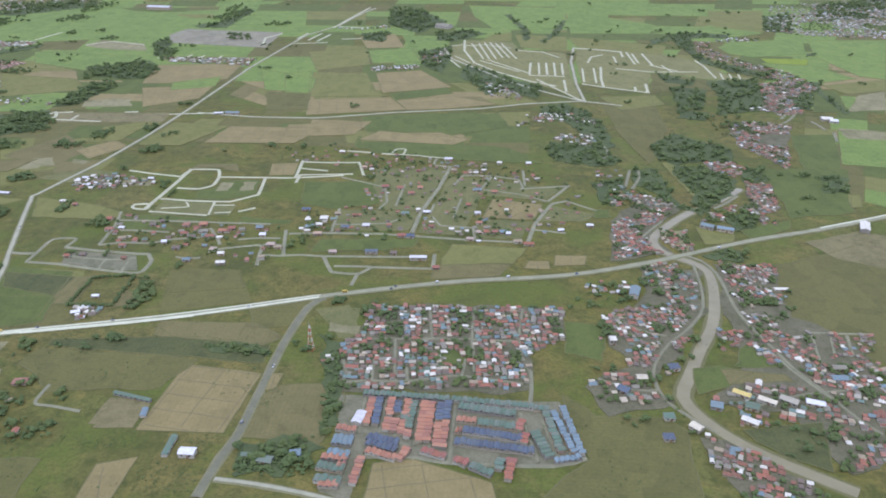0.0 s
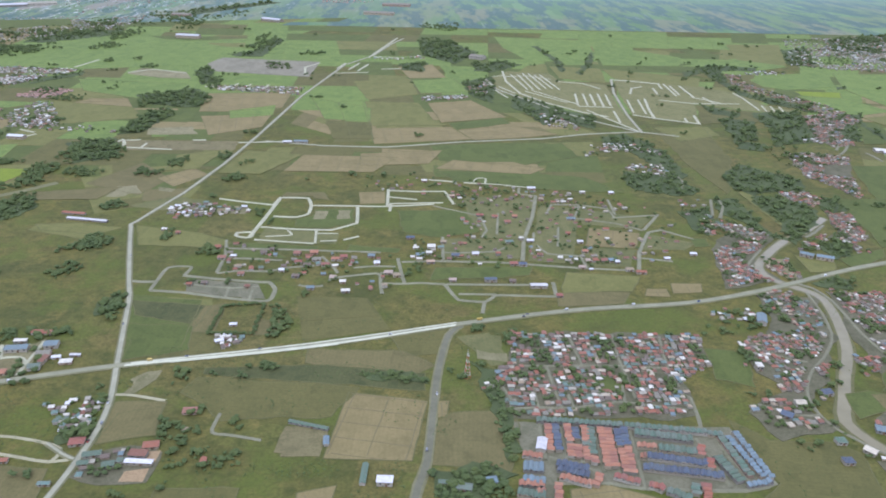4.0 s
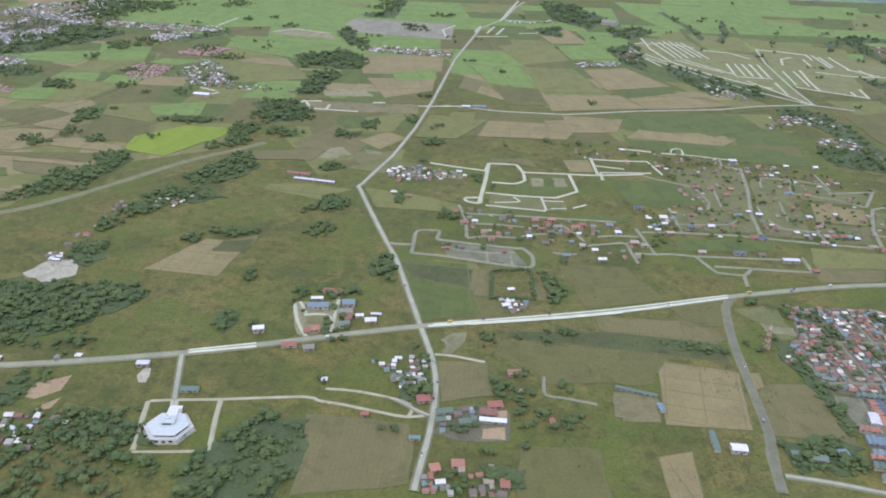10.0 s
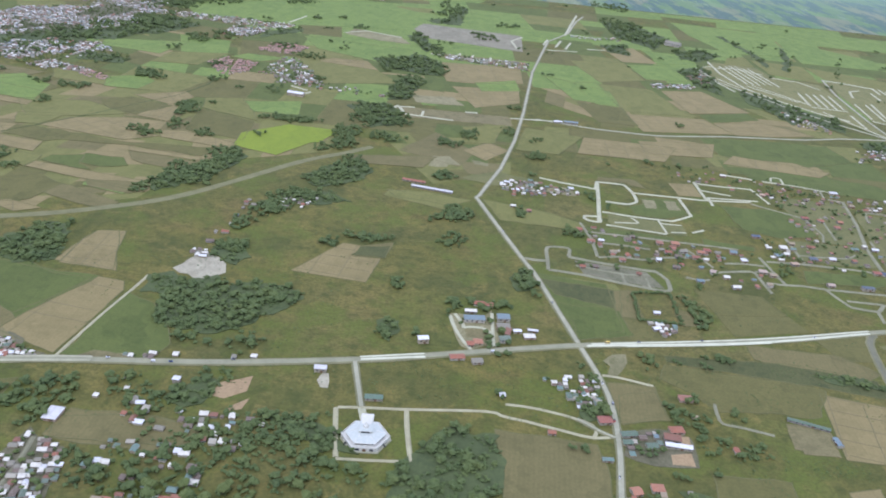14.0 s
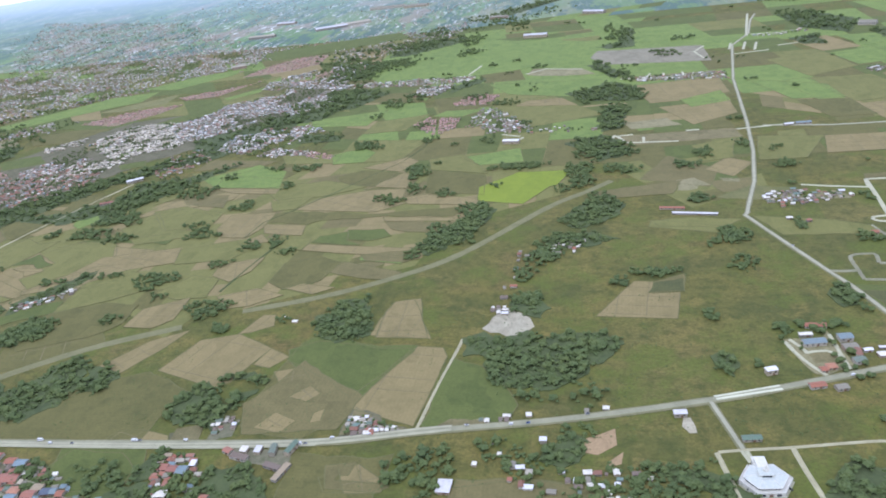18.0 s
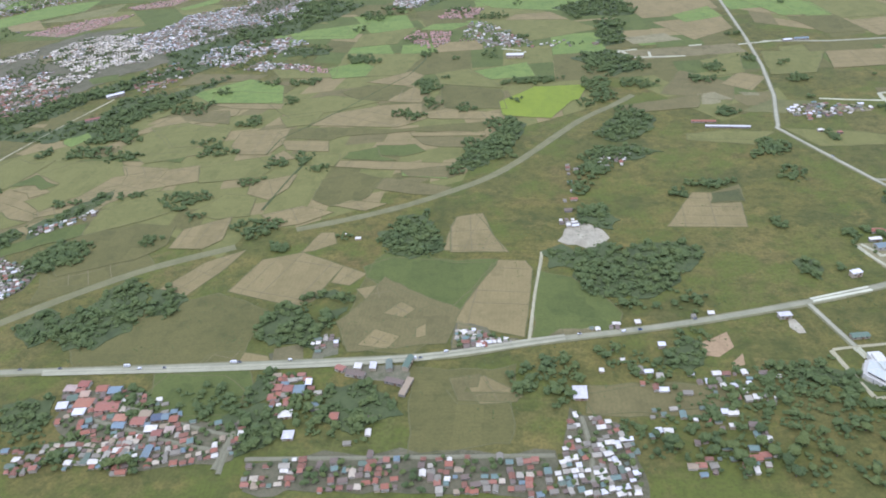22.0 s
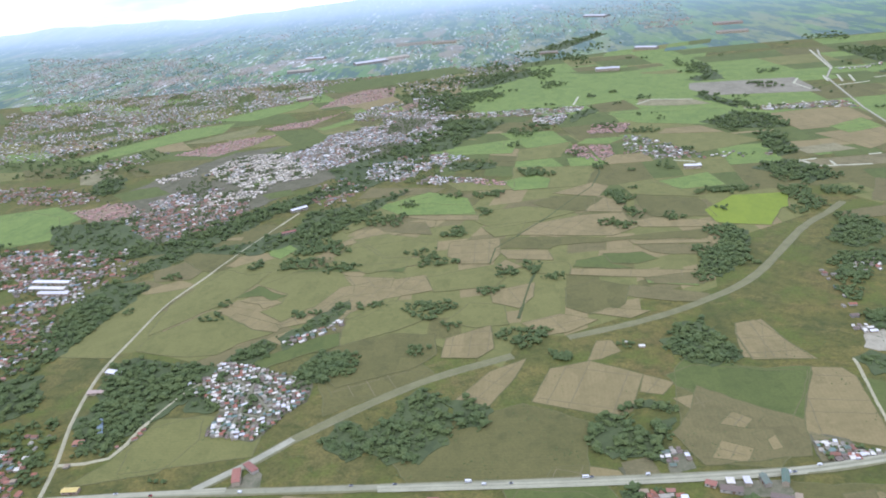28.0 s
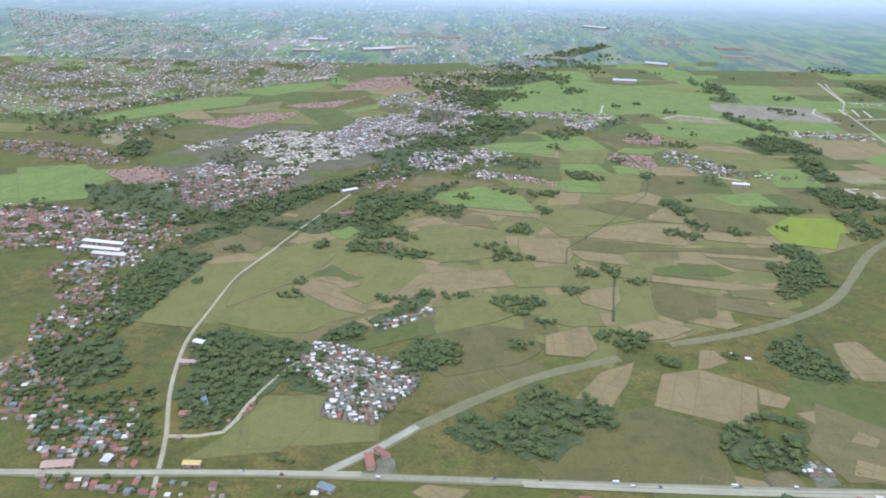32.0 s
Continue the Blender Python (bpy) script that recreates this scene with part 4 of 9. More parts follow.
field('olive', (31, 391), (81, 388), (81, 345), (28, 343))
field('brown', (-22, 482), (14, 481), (16, 450), (-19, 432))
field('brown', (-110, 416), (-42, 409), (-36, 389), (-39, 354), (-107, 342), (-105, 386))
field('soil', (102, 451), (132, 449), (130, 418), (99, 423))
field('brown', (3, 626), (25, 629), (23, 581), (4, 580))
field('brown', (58, 603), (77, 599), (75, 574), (56, 578))
field('brown', (-215, 947), (-170, 1033), (-116, 967), (-137, 908))
field('pale', (199, 1054), (321, 1066), (355, 1015), (214, 1002))
field('lush', (-67, 644), (2, 637), (4, 557), (-32, 537))
field('pale', (-218, 813), (-175, 819), (-121, 804), (-144, 786), (-208, 797))
field('olive', (620, 641), (690, 670), (784, 715), (760, 620), (682, 481), (646, 511), (621, 535), (629, 599))
field('soil', (696, 702), (763, 729), (798, 709), (789, 653), (744, 647), (710, 667))
field('lush', (434, 552), (465, 543), (453, 495), (427, 507))
field('olive2', (415, 454), (438, 429), (484, 429), (492, 417), (487, 355), (467, 342), (376, 343), (423, 387))
field('dry3', (289, 385), (314, 389), (362, 368), (364, 347), (285, 347))
field('weedlots', (230, 571), (257, 578), (270, 534), (253, 526))
field('bare', (-20, 510), (-12, 520), (-1, 523), (-4, 510), (-12, 492), (-20, 490), (-16, 502))
field('quarry', (-386, 593), (-377, 612), (-368, 626), (-354, 618), (-342, 608), (-339, 593), (-348, 582), (-359, 576), (-370, 584), (-378, 584))
field('pink', (-1347, 1164), (-1272, 1186), (-1232, 1090), (-1292, 1086))
field('pave', (261, 454), (414, 446), (423, 387), (403, 381), (359, 385), (310, 388), (283, 395), (277, 352), (258, 361), (265, 417))
field('yard', (274, 578), (435, 574), (430, 526), (401, 507), (394, 457), (260, 460), (252, 495), (270, 534))
field('yard', (-757, 420), (-716, 423), (-682, 409), (-653, 383), (-612, 375), (-614, 346), (-678, 337), (-718, 367), (-749, 385))
field('yard', (-606, 341), (-553, 346), (-505, 343), (-416, 341), (-422, 306), (-602, 319))
field('yard', (-402, 375), (-375, 363), (-366, 342), (-373, 303), (-422, 306), (-410, 345))
field('yard', (-950, 634), (-918, 625), (-854, 588), (-857, 557), (-887, 505), (-927, 515), (-924, 555), (-951, 580))
field('sand', (6, 417), (25, 416), (26, 397), (9, 399))
field('yard', (-24, 426), (3, 430), (26, 425), (26, 397), (-22, 400))
field('pave', (-890, 451), (-875, 472), (-868, 464), (-865, 444))
field('pave', (-560, 433), (-508, 429), (-508, 411), (-547, 418))
field('yard2', (-608, 436), (-614, 449), (-591, 457), (-592, 435))
field('pave', (-579, 467), (-563, 466), (-563, 446), (-580, 440))
field('yard2', (-473, 474), (-431, 453), (-429, 443), (-481, 442))
field('olive', (173, 572), (221, 582), (215, 544), (183, 541))
field('brown', (107, 552), (185, 550), (210, 527), (196, 517), (107, 531))
field('weedlots', (245, 575), (267, 573), (262, 547), (242, 553))
field('bare', (244, 550), (269, 544), (267, 532), (244, 537))
field('dry', (264, 1068), (369, 1042), (372, 1013), (266, 1025))
field('dry2', (-133, 970), (-98, 1012), (-70, 986), (-104, 938))
field('brown2', (-137, 928), (-79, 932), (-89, 890), (-126, 887))
field('bare2', (-174, 936), (-149, 943), (-137, 914), (-164, 908))
field('bare2', (-121, 936), (-99, 931), (-102, 918), (-119, 922))
field('lush', (-692, 434), (-627, 435), (-616, 413), (-628, 386), (-673, 389), (-689, 407))
field('lush', (-554, 567), (-529, 578), (-447, 563), (-462, 522), (-483, 493), (-510, 519), (-551, 549))
field('soil', (-611, 456), (-590, 461), (-587, 442), (-609, 443))
field('bare', (-395, 457), (-373, 465), (-369, 454), (-394, 450))
field('green', (-1273, 1000), (-1233, 1034), (-1184, 1058), (-1172, 991), (-1212, 956))
field('green2', (-1493, 1170), (-1399, 1196), (-1321, 1119), (-1367, 1018), (-1406, 1003))
field('soil', (-479, 447), (-473, 480), (-460, 469), (-449, 456), (-421, 452), (-423, 447))
field('soil', (-407, 456), (-398, 464), (-378, 461), (-376, 455), (-402, 448))
field('dry', (-480, 583), (-480, 629), (-474, 648), (-456, 653), (-446, 628), (-432, 579))
field('dry', (-552, 471), (-541, 474), (-540, 464), (-551, 463))
field('dry', (-514, 482), (-504, 485), (-503, 475), (-511, 471))
field('dry', (-529, 513), (-522, 514), (-523, 502), (-530, 501))
field('dry', (-490, 471), (-480, 473), (-480, 463), (-490, 461))
field('dry', (-558, 532), (-534, 537), (-520, 516), (-546, 513))
field('sand', (12, 424), (25, 426), (25, 415), (11, 413))
field('sand', (7, 406), (24, 409), (23, 397), (7, 397))
field('soil', (105, 446), (133, 446), (129, 419), (103, 419))
field('brown', (-16, 467), (13, 477), (16, 443), (-20, 433))
field('dry', (-470, 410), (-456, 414), (-431, 393), (-442, 386), (-460, 385))
field('soil', (-393, 458), (-381, 462), (-371, 458), (-373, 454), (-390, 453))

# streets and lots of the subdivision
field('dry', (393, 811), (447, 796), (432, 754), (378, 760))
field('dry', (416, 660), (435, 660), (434, 643), (410, 645))
field('dry', (443, 672), (473, 671), (468, 652), (439, 650))
field('pale', (345, 695), (418, 687), (401, 655), (333, 652))
field('brown', (328, 652), (399, 653), (386, 630), (325, 623))
field('lush', (215, 706), (314, 708), (308, 689), (268, 683), (212, 679))
field('lush', (225, 1031), (286, 1030), (365, 1009), (368, 972), (226, 983))
field('pale', (345, 815), (358, 815), (348, 773), (334, 773))
field('brown', (8, 582), (13, 627), (25, 631), (26, 598), (26, 576))
field('brown', (57, 595), (78, 600), (79, 575), (58, 575))
field('pale', (-110, 812), (-35, 791), (2, 766), (-6, 753), (-92, 758))
field('brown', (38, 920), (85, 921), (94, 893), (75, 901), (72, 909), (35, 904))
field('dry', (128, 922), (160, 926), (161, 884), (131, 882))
field('lush', (81, 863), (125, 866), (127, 827), (101, 807), (63, 811), (61, 835), (77, 842))
field('bare', (81, 858), (97, 857), (95, 831), (80, 831))
field('bare', (108, 861), (123, 860), (121, 837), (107, 834))
field('lush', (177, 861), (272, 863), (268, 797), (225, 782), (182, 796))
field('pave', (-23, 680), (48, 669), (58, 639), (19, 644), (-16, 654))
field('pave', (35, 662), (49, 662), (49, 639), (37, 639))
field('weedlots', (258, 911), (345, 904), (314, 777), (271, 781), (257, 854))
field('weedlots', (347, 880), (393, 870), (357, 717), (311, 721))
field('weedlots', (393, 870), (473, 840), (450, 806), (386, 821))
field('weedlots', (227, 779), (311, 777), (303, 726), (225, 728))
field('weedlots', (374, 757), (431, 750), (413, 708), (366, 709))
field('weedlots', (457, 793), (501, 769), (483, 750), (438, 751))
field('darkolive', (-60, 636), (8, 627), (3, 593), (-49, 610))
field('lush', (-51, 595), (5, 590), (11, 551), (-38, 536))
field('weedlots', (31, 806), (113, 791), (112, 763), (29, 765))
field('lush', (2, 763), (95, 758), (95, 749), (3, 753))
field('lush', (10, 747), (42, 746), (67, 727), (14, 729))
field('lush', (125, 759), (179, 753), (177, 741), (125, 744))
field('weedlots', (-136, 871), (-97, 856), (-52, 860), (-50, 888), (-93, 904))
field('bare', (-34, 873), (-4, 872), (1, 847), (-34, 851))
field('bare', (-67, 866), (-46, 866), (-45, 848), (-67, 852))
# fields round the town
field('green', (-1495, 1124), (-1435, 1177), (-1367, 1138), (-1314, 1032), (-1385, 1003), (-1420, 982))
field('green', (-1269, 996), (-1210, 1049), (-1173, 1016), (-1188, 956), (-1229, 945))
field('green', (-729, 1939), (-162, 1932), (-229, 1717), (-477, 1647), (-697, 1661), (-740, 1729))
field('lush', (-767, 1440), (-655, 1406), (-664, 1325), (-761, 1348))
field('green', (-770, 1376), (-628, 1408), (-647, 1307), (-752, 1326))
field('brown', (-874, 1166), (-754, 1135), (-772, 1114), (-889, 1112))
field('pale', (-885, 1099), (-773, 1106), (-766, 1079), (-855, 1055))
field('olive', (-749, 1589), (-606, 1575), (-614, 1476), (-733, 1480))
field('pale', (-634, 1327), (-541, 1354), (-569, 1259), (-644, 1254))
field('pale', (-649, 1220), (-520, 1190), (-551, 1093), (-657, 1099))
field('green', (-456, 1372), (-373, 1379), (-389, 1326), (-446, 1334))
field('green', (-513, 1368), (-439, 1361), (-479, 1320), (-535, 1335))
field('lush', (-700, 1621), (-589, 1577), (-611, 1539), (-738, 1579))
field('bare', (-143, 558), (-138, 561), (-128, 560), (-113, 561), (-106, 569), (-104, 544), (-102, 518), (-117, 514), (-126, 508), (-132, 513), (-139, 534))
field('soil', (-130, 536), (-122, 540), (-112, 538), (-109, 527), (-114, 521), (-122, 527), (-129, 524))
field('quarry', (-236, 451), (-234, 460), (-229, 461), (-227, 452), (-228, 444), (-233, 444))
field('brown', (-568, 486), (-547, 516), (-536, 549), (-513, 526), (-471, 494), (-482, 453), (-555, 448))
field('dry', (-549, 456), (-537, 475), (-517, 464), (-526, 449))
field('dry', (-533, 495), (-519, 510), (-507, 499), (-516, 488))
field('dry', (-506, 473), (-498, 478), (-498, 463), (-506, 461))
field('brown', (-480, 413), (-458, 415), (-460, 403), (-469, 403), (-470, 398), (-433, 393), (-435, 386), (-475, 390))
field('brown', (-392, 391), (-341, 397), (-298, 393), (-306, 373), (-351, 370), (-387, 371))
field('lush', (-704, 401), (-682, 431), (-641, 428), (-623, 411), (-627, 379), (-668, 385))
# northern fields and lots
field('lots', (360, 1613), (403, 1689), (492, 1674), (503, 1601), (589, 1567), (580, 1469), (566, 1321), (563, 1221), (532, 1283), (460, 1378), (413, 1433), (363, 1486))
field('lots', (621, 1621), (764, 1588), (819, 1523), (839, 1499), (825, 1358), (720, 1414), (683, 1268), (581, 1321), (599, 1493))
field('lots', (839, 1499), (857, 1392), (904, 1368), (826, 1354))
field('dry', (225, 1393), (305, 1417), (358, 1298), (244, 1259))
field('pale', (113, 1399), (208, 1393), (236, 1259), (257, 1242), (130, 1233))
field('lush', (257, 1256), (349, 1294), (359, 1258), (268, 1215))
field('dry', (129, 1219), (258, 1232), (287, 1162), (139, 1132))
field('dry', (269, 1212), (357, 1244), (428, 1196), (356, 1172), (289, 1159))
field('green', (65, 1389), (107, 1407), (134, 1174), (104, 1158))
field('pale', (81, 1568), (194, 1597), (210, 1459), (117, 1412))
field('green', (198, 1582), (285, 1606), (304, 1484), (214, 1468))
field('dry', (169, 1718), (244, 1752), (268, 1616), (194, 1603))
field('green', (260, 1740), (331, 1723), (338, 1641), (275, 1622))
field('green', (423, 2153), (673, 2118), (631, 1839), (471, 1799), (429, 1981))
field('green', (670, 2074), (851, 1883), (811, 1778), (633, 1772))
field('green', (814, 1778), (1054, 1927), (1069, 1787), (991, 1745))
field('pale', (1040, 2090), (1187, 2096), (1074, 1800), (982, 1866))
field('dry', (151, 1110), (219, 1103), (216, 1047), (152, 1061))
field('lush', (221, 1128), (338, 1145), (425, 1146), (434, 1079), (353, 1039), (235, 1052))
field('dry', (268, 1048), (337, 1051), (377, 1015), (291, 1018))
field('pale', (228, 1047), (267, 1048), (291, 1014), (231, 1008))
field('green', (-739, 1998), (-498, 2094), (-305, 1935), (-268, 1741), (-368, 1676), (-605, 1729))
field('green', (-450, 1552), (-232, 1518), (-219, 1447), (-293, 1401), (-406, 1456))
field('pale', (-448, 1410), (-321, 1414), (-240, 1266), (-355, 1223))
field('dry', (-181, 1444), (-26, 1462), (-28, 1346), (-117, 1313), (-162, 1312))
field('dry', (-152, 1283), (-38, 1300), (-42, 1219), (-114, 1170))
field('green', (-113, 1321), (-41, 1362), (-36, 1293), (-102, 1269))
field('green', (15, 1422), (125, 1350), (128, 1260), (52, 1273))
field('olive', (54, 1266), (129, 1253), (137, 1159), (76, 1158))
field('soil', (-233, 1137), (-64, 1140), (-59, 1095), (-209, 1090))
field('bare', (-215, 1206), (-148, 1217), (-133, 1175), (-205, 1168))
field('lush', (231, 1008), (344, 1002), (426, 987), (463, 927), (365, 936), (249, 967))
field('tarmac', (-242, 1729), (-224, 1794), (-5, 1763), (-11, 1602), (-83, 1616), (-217, 1646))
field('bare', (-376, 1607), (-363, 1664), (-265, 1633), (-238, 1568), (-308, 1577))
field('lots', (-198, 1519), (-21, 1514), (-27, 1466), (-165, 1472))
# grounds of the town
field('yard', (-1308, 1243), (-1261, 1363), (-1176, 1480), (-1050, 1510), (-902, 1646), (-780, 1781), (-754, 1447), (-885, 1300), (-1002, 1178), (-1089, 1025), (-1144, 973), (-1210, 1036))
field('green', (-1540, 1527), (-1444, 1652), (-1376, 1746), (-1268, 1773), (-1265, 1671), (-1366, 1598), (-1477, 1496))
field('green', (-1333, 1816), (-1235, 1926), (-1116, 1982), (-1131, 1901), (-1231, 1780))
field('olive', (-1374, 1413), (-1287, 1449), (-1207, 1439), (-1255, 1351), (-1328, 1348))
field('lush', (-1330, 1245), (-1262, 1272), (-1216, 1220), (-1281, 1192))
field('pink', (-1090, 1859), (-1060, 1973), (-1011, 2054), (-921, 2081), (-914, 1947), (-995, 1879))
field('pink', (-1175, 1680), (-1035, 1756), (-990, 1856), (-1070, 1665), (-1142, 1647))
field('pink', (-1313, 1493), (-1223, 1583), (-1131, 1602), (-1153, 1538), (-1214, 1458))
field('pink', (-1355, 1156), (-1297, 1188), (-1250, 1159), (-1244, 1087), (-1313, 1115))
field('pink', (-922, 1732), (-843, 1868), (-842, 1777), (-905, 1699))
field('lots', (-1332, 1593), (-1191, 1724), (-1184, 1631), (-1267, 1584))
field('bare', (-1455, 1387), (-1412, 1414), (-1368, 1365), (-1391, 1315), (-1423, 1322))
field('lots', (-1007, 1574), (-896, 1651), (-909, 1597), (-988, 1551))
field('soil', (-1205, 1334), (-1150, 1362), (-1126, 1310), (-1178, 1276))
field('lush', (-1120, 1446), (-1054, 1535), (-1008, 1564), (-1014, 1500), (-1059, 1438), (-1092, 1420))
field('green', (-1047, 1633), (-978, 1722), (-974, 1668), (-1030, 1614))
field('green', (-935, 1741), (-856, 1834), (-879, 1745))
field('green', (-1094, 1253), (-1064, 1288), (-1052, 1248), (-1076, 1221))
field('lush', (-1174, 1137), (-1146, 1151), (-1131, 1119), (-1154, 1105))
field('lush', (-1050, 1177), (-1008, 1191), (-994, 1159), (-1032, 1145))

field('lush', (-1147, 2178), (-935, 2296), (-770, 2349), (-725, 2233), (-926, 2118), (-1070, 2056))

# riverside villages and woods: ground
field('yard', (518, 652), (572, 641), (555, 570), (516, 507), (482, 467), (493, 441), (446, 432), (437, 464), (472, 495), (462, 518), (467, 556), (508, 589))
field('yard', (513, 755), (564, 818), (593, 786), (544, 714), (556, 676), (493, 658))
field('yard', (592, 652), (640, 653), (623, 561), (659, 519), (649, 460), (607, 379), (580, 374), (571, 435), (514, 441), (562, 496), (567, 561))
field('yard', (500, 409), (521, 403), (554, 370), (562, 351), (511, 347))
field('yard', (888, 1328), (951, 1349), (982, 1331), (889, 1158), (848, 1142), (840, 1188))
field('yard', (754, 1106), (807, 1104), (841, 1086), (765, 911), (750, 974), (734, 992))
field('yard', (695, 862), (718, 853), (704, 787), (677, 764), (661, 786), (682, 819))
field('pale', (456, 1753), (502, 1780), (493, 1680), (427, 1678))
field('pale', (621, 1733), (813, 1644), (778, 1557), (624, 1627))
field('pale', (506, 1754), (618, 1733), (595, 1583), (507, 1623))
field('green', (917, 1636), (985, 1696), (1132, 1725), (1074, 1576), (953, 1541), (918, 1571))
field('green', (1139, 1713), (1313, 1719), (1126, 1366), (1090, 1389), (1082, 1555))
field('yellow', (966, 1532), (1057, 1524), (1030, 1467), (964, 1483))
field('green', (951, 1493), (1036, 1476), (1077, 1372), (972, 1330), (967, 1412))
field('lush', (969, 1300), (999, 1282), (963, 1165), (906, 1158))
field('pale', (994, 1323), (1126, 1366), (1085, 1288), (1009, 1265))
field('bare', (1023, 1258), (1085, 1288), (1025, 1173), (963, 1165))
field('green', (900, 1068), (990, 1059), (910, 912), (840, 928))
field('bare', (907, 1079), (982, 1059), (963, 1023), (897, 1032))
field('lush', (823, 1046), (887, 1047), (831, 911), (783, 911))
field('lush', (730, 910), (839, 911), (779, 775), (705, 759), (717, 819))
field('pale', (799, 828), (813, 828), (798, 791), (784, 790))
field('lush', (641, 730), (704, 756), (697, 736), (643, 704))
field('pale', (615, 990), (627, 990), (629, 909), (628, 827), (618, 821), (614, 909))
field('olive', (590, 1209), (681, 1258), (656, 1064), (597, 925), (585, 1063))
field('pale', (594, 1242), (688, 1251), (689, 1198), (614, 1165))
field('lush', (500, 782), (519, 782), (515, 761), (497, 761))
field('lush', (520, 487), (537, 488), (561, 482), (538, 464), (510, 453))
field('brown', (539, 485), (584, 478), (586, 470), (539, 466))
field('darkolive', (530, 416), (587, 424), (579, 395), (572, 376), (551, 389), (535, 404))
field('lush', (570, 519), (577, 509), (583, 488), (547, 490))
field('bare', (558, 724), (584, 730), (578, 683), (566, 678), (556, 703))
field('pale', (598, 739), (632, 722), (624, 701), (595, 696))

field('olive', (720, 1406), (823, 1350), (904, 1356), (831, 1290), (724, 1280), (684, 1265))

field('lush', (330, 512), (356, 513), (352, 494), (327, 491))

# paddies of the open plain
field('pale', (-1152, 756), (-1133, 789), (-1089, 807), (-1046, 818), (-1058, 760), (-1065, 680), (-1069, 657), (-1125, 666))
field('brown', (-1111, 877), (-1080, 902), (-1045, 866), (-1053, 842), (-1099, 845))
field('olive', (-1170, 903), (-1132, 939), (-1069, 980), (-1009, 1026), (-973, 1009), (-1007, 916), (-1026, 869), (-1048, 864), (-1082, 908), (-1117, 886))
field('dry', (-1067, 985), (-1025, 980), (-1026, 967), (-1061, 974))
field('pale', (-1052, 772), (-1035, 820), (-1012, 866), (-981, 843), (-956, 851), (-967, 810), (-980, 775), (-1001, 755), (-1030, 717), (-1049, 700))
field('lush', (-977, 783), (-962, 809), (-922, 779), (-935, 765), (-948, 781))
field('dry', (-970, 770), (-929, 767), (-921, 759), (-940, 747), (-947, 759))
field('dry', (-973, 729), (-966, 740), (-909, 704), (-911, 690), (-937, 699))
field('dry', (-910, 698), (-917, 710), (-884, 737), (-848, 758), (-847, 734), (-882, 707))
field('pale', (-1045, 696), (-1029, 713), (-997, 751), (-973, 733), (-937, 698), (-914, 689), (-944, 670), (-960, 650), (-993, 649), (-1048, 667))
field('pale', (-929, 837), (-877, 848), (-850, 800), (-844, 770), (-890, 739), (-911, 712), (-942, 740), (-921, 757), (-921, 781), (-958, 810))
field('lush', (-929, 632), (-885, 662), (-848, 680), (-840, 655), (-878, 637), (-907, 618))
field('pale', (-934, 1006), (-887, 1072), (-823, 1103), (-815, 1033), (-831, 1008), (-883, 964), (-900, 1004))
field('olive', (-807, 1077), (-764, 1106), (-706, 1070), (-710, 1042), (-779, 1063))
field('dry', (-894, 912), (-853, 975), (-786, 999), (-763, 989), (-765, 966), (-838, 935))
field('pale', (-890, 847), (-873, 907), (-789, 923), (-768, 909), (-791, 859), (-838, 846))
field('lush', (-929, 842), (-878, 855), (-792, 849), (-791, 822), (-864, 835))
field('dry', (-850, 792), (-863, 821), (-803, 805), (-805, 776))
field('pale', (-861, 762), (-803, 770), (-791, 758), (-798, 736), (-809, 729), (-832, 707), (-866, 714))
field('dry', (-882, 713), (-864, 747), (-832, 753), (-848, 704))
field('green', (-980, 927), (-941, 957), (-931, 930), (-954, 889), (-970, 902))
field('lush', (-906, 985), (-931, 1011), (-909, 1037), (-885, 1029))
field('dry', (-564, 983), (-561, 1024), (-537, 1043), (-504, 1036), (-510, 1002), (-520, 970))
field('dry', (-659, 913), (-635, 950), (-569, 970), (-519, 968), (-517, 935), (-551, 928), (-508, 914), (-545, 888))
field('pale', (-532, 1037), (-499, 1046), (-496, 1004), (-511, 944), (-517, 959), (-508, 1000))
field('olive', (-696, 897), (-657, 907), (-540, 882), (-429, 890), (-432, 873), (-441, 859), (-525, 872), (-609, 871), (-627, 860), (-680, 873))
field('dry', (-686, 869), (-626, 857), (-622, 825), (-673, 838))
field('dry', (-745, 860), (-743, 906), (-681, 908), (-682, 855), (-694, 827), (-727, 833))
field('lush', (-565, 834), (-519, 831), (-509, 809), (-534, 801), (-561, 807))
field('dry', (-530, 869), (-440, 855), (-440, 845), (-525, 856))
field('brown', (-524, 854), (-440, 841), (-451, 811), (-488, 818), (-512, 829))
field('dry', (-605, 798), (-538, 784), (-472, 771), (-477, 751), (-560, 768), (-609, 782))
field('green', (-533, 761), (-482, 746), (-484, 733), (-532, 747))
field('brown', (-566, 723), (-549, 744), (-523, 734), (-478, 712), (-489, 697), (-524, 704))
field('olive', (-621, 703), (-618, 748), (-584, 763), (-552, 745), (-562, 702), (-601, 685))
field('dry', (-599, 687), (-581, 696), (-543, 684), (-564, 671))
field('pale', (-766, 801), (-702, 820), (-677, 787), (-691, 764), (-755, 760))
field('dry', (-696, 753), (-648, 768), (-652, 733), (-668, 708), (-694, 725))
field('dry', (-668, 675), (-629, 690), (-595, 672), (-626, 651), (-646, 647))
field('pale', (-742, 688), (-717, 728), (-682, 717), (-679, 675), (-712, 671))
field('pale', (-704, 951), (-643, 962), (-659, 915), (-687, 912))
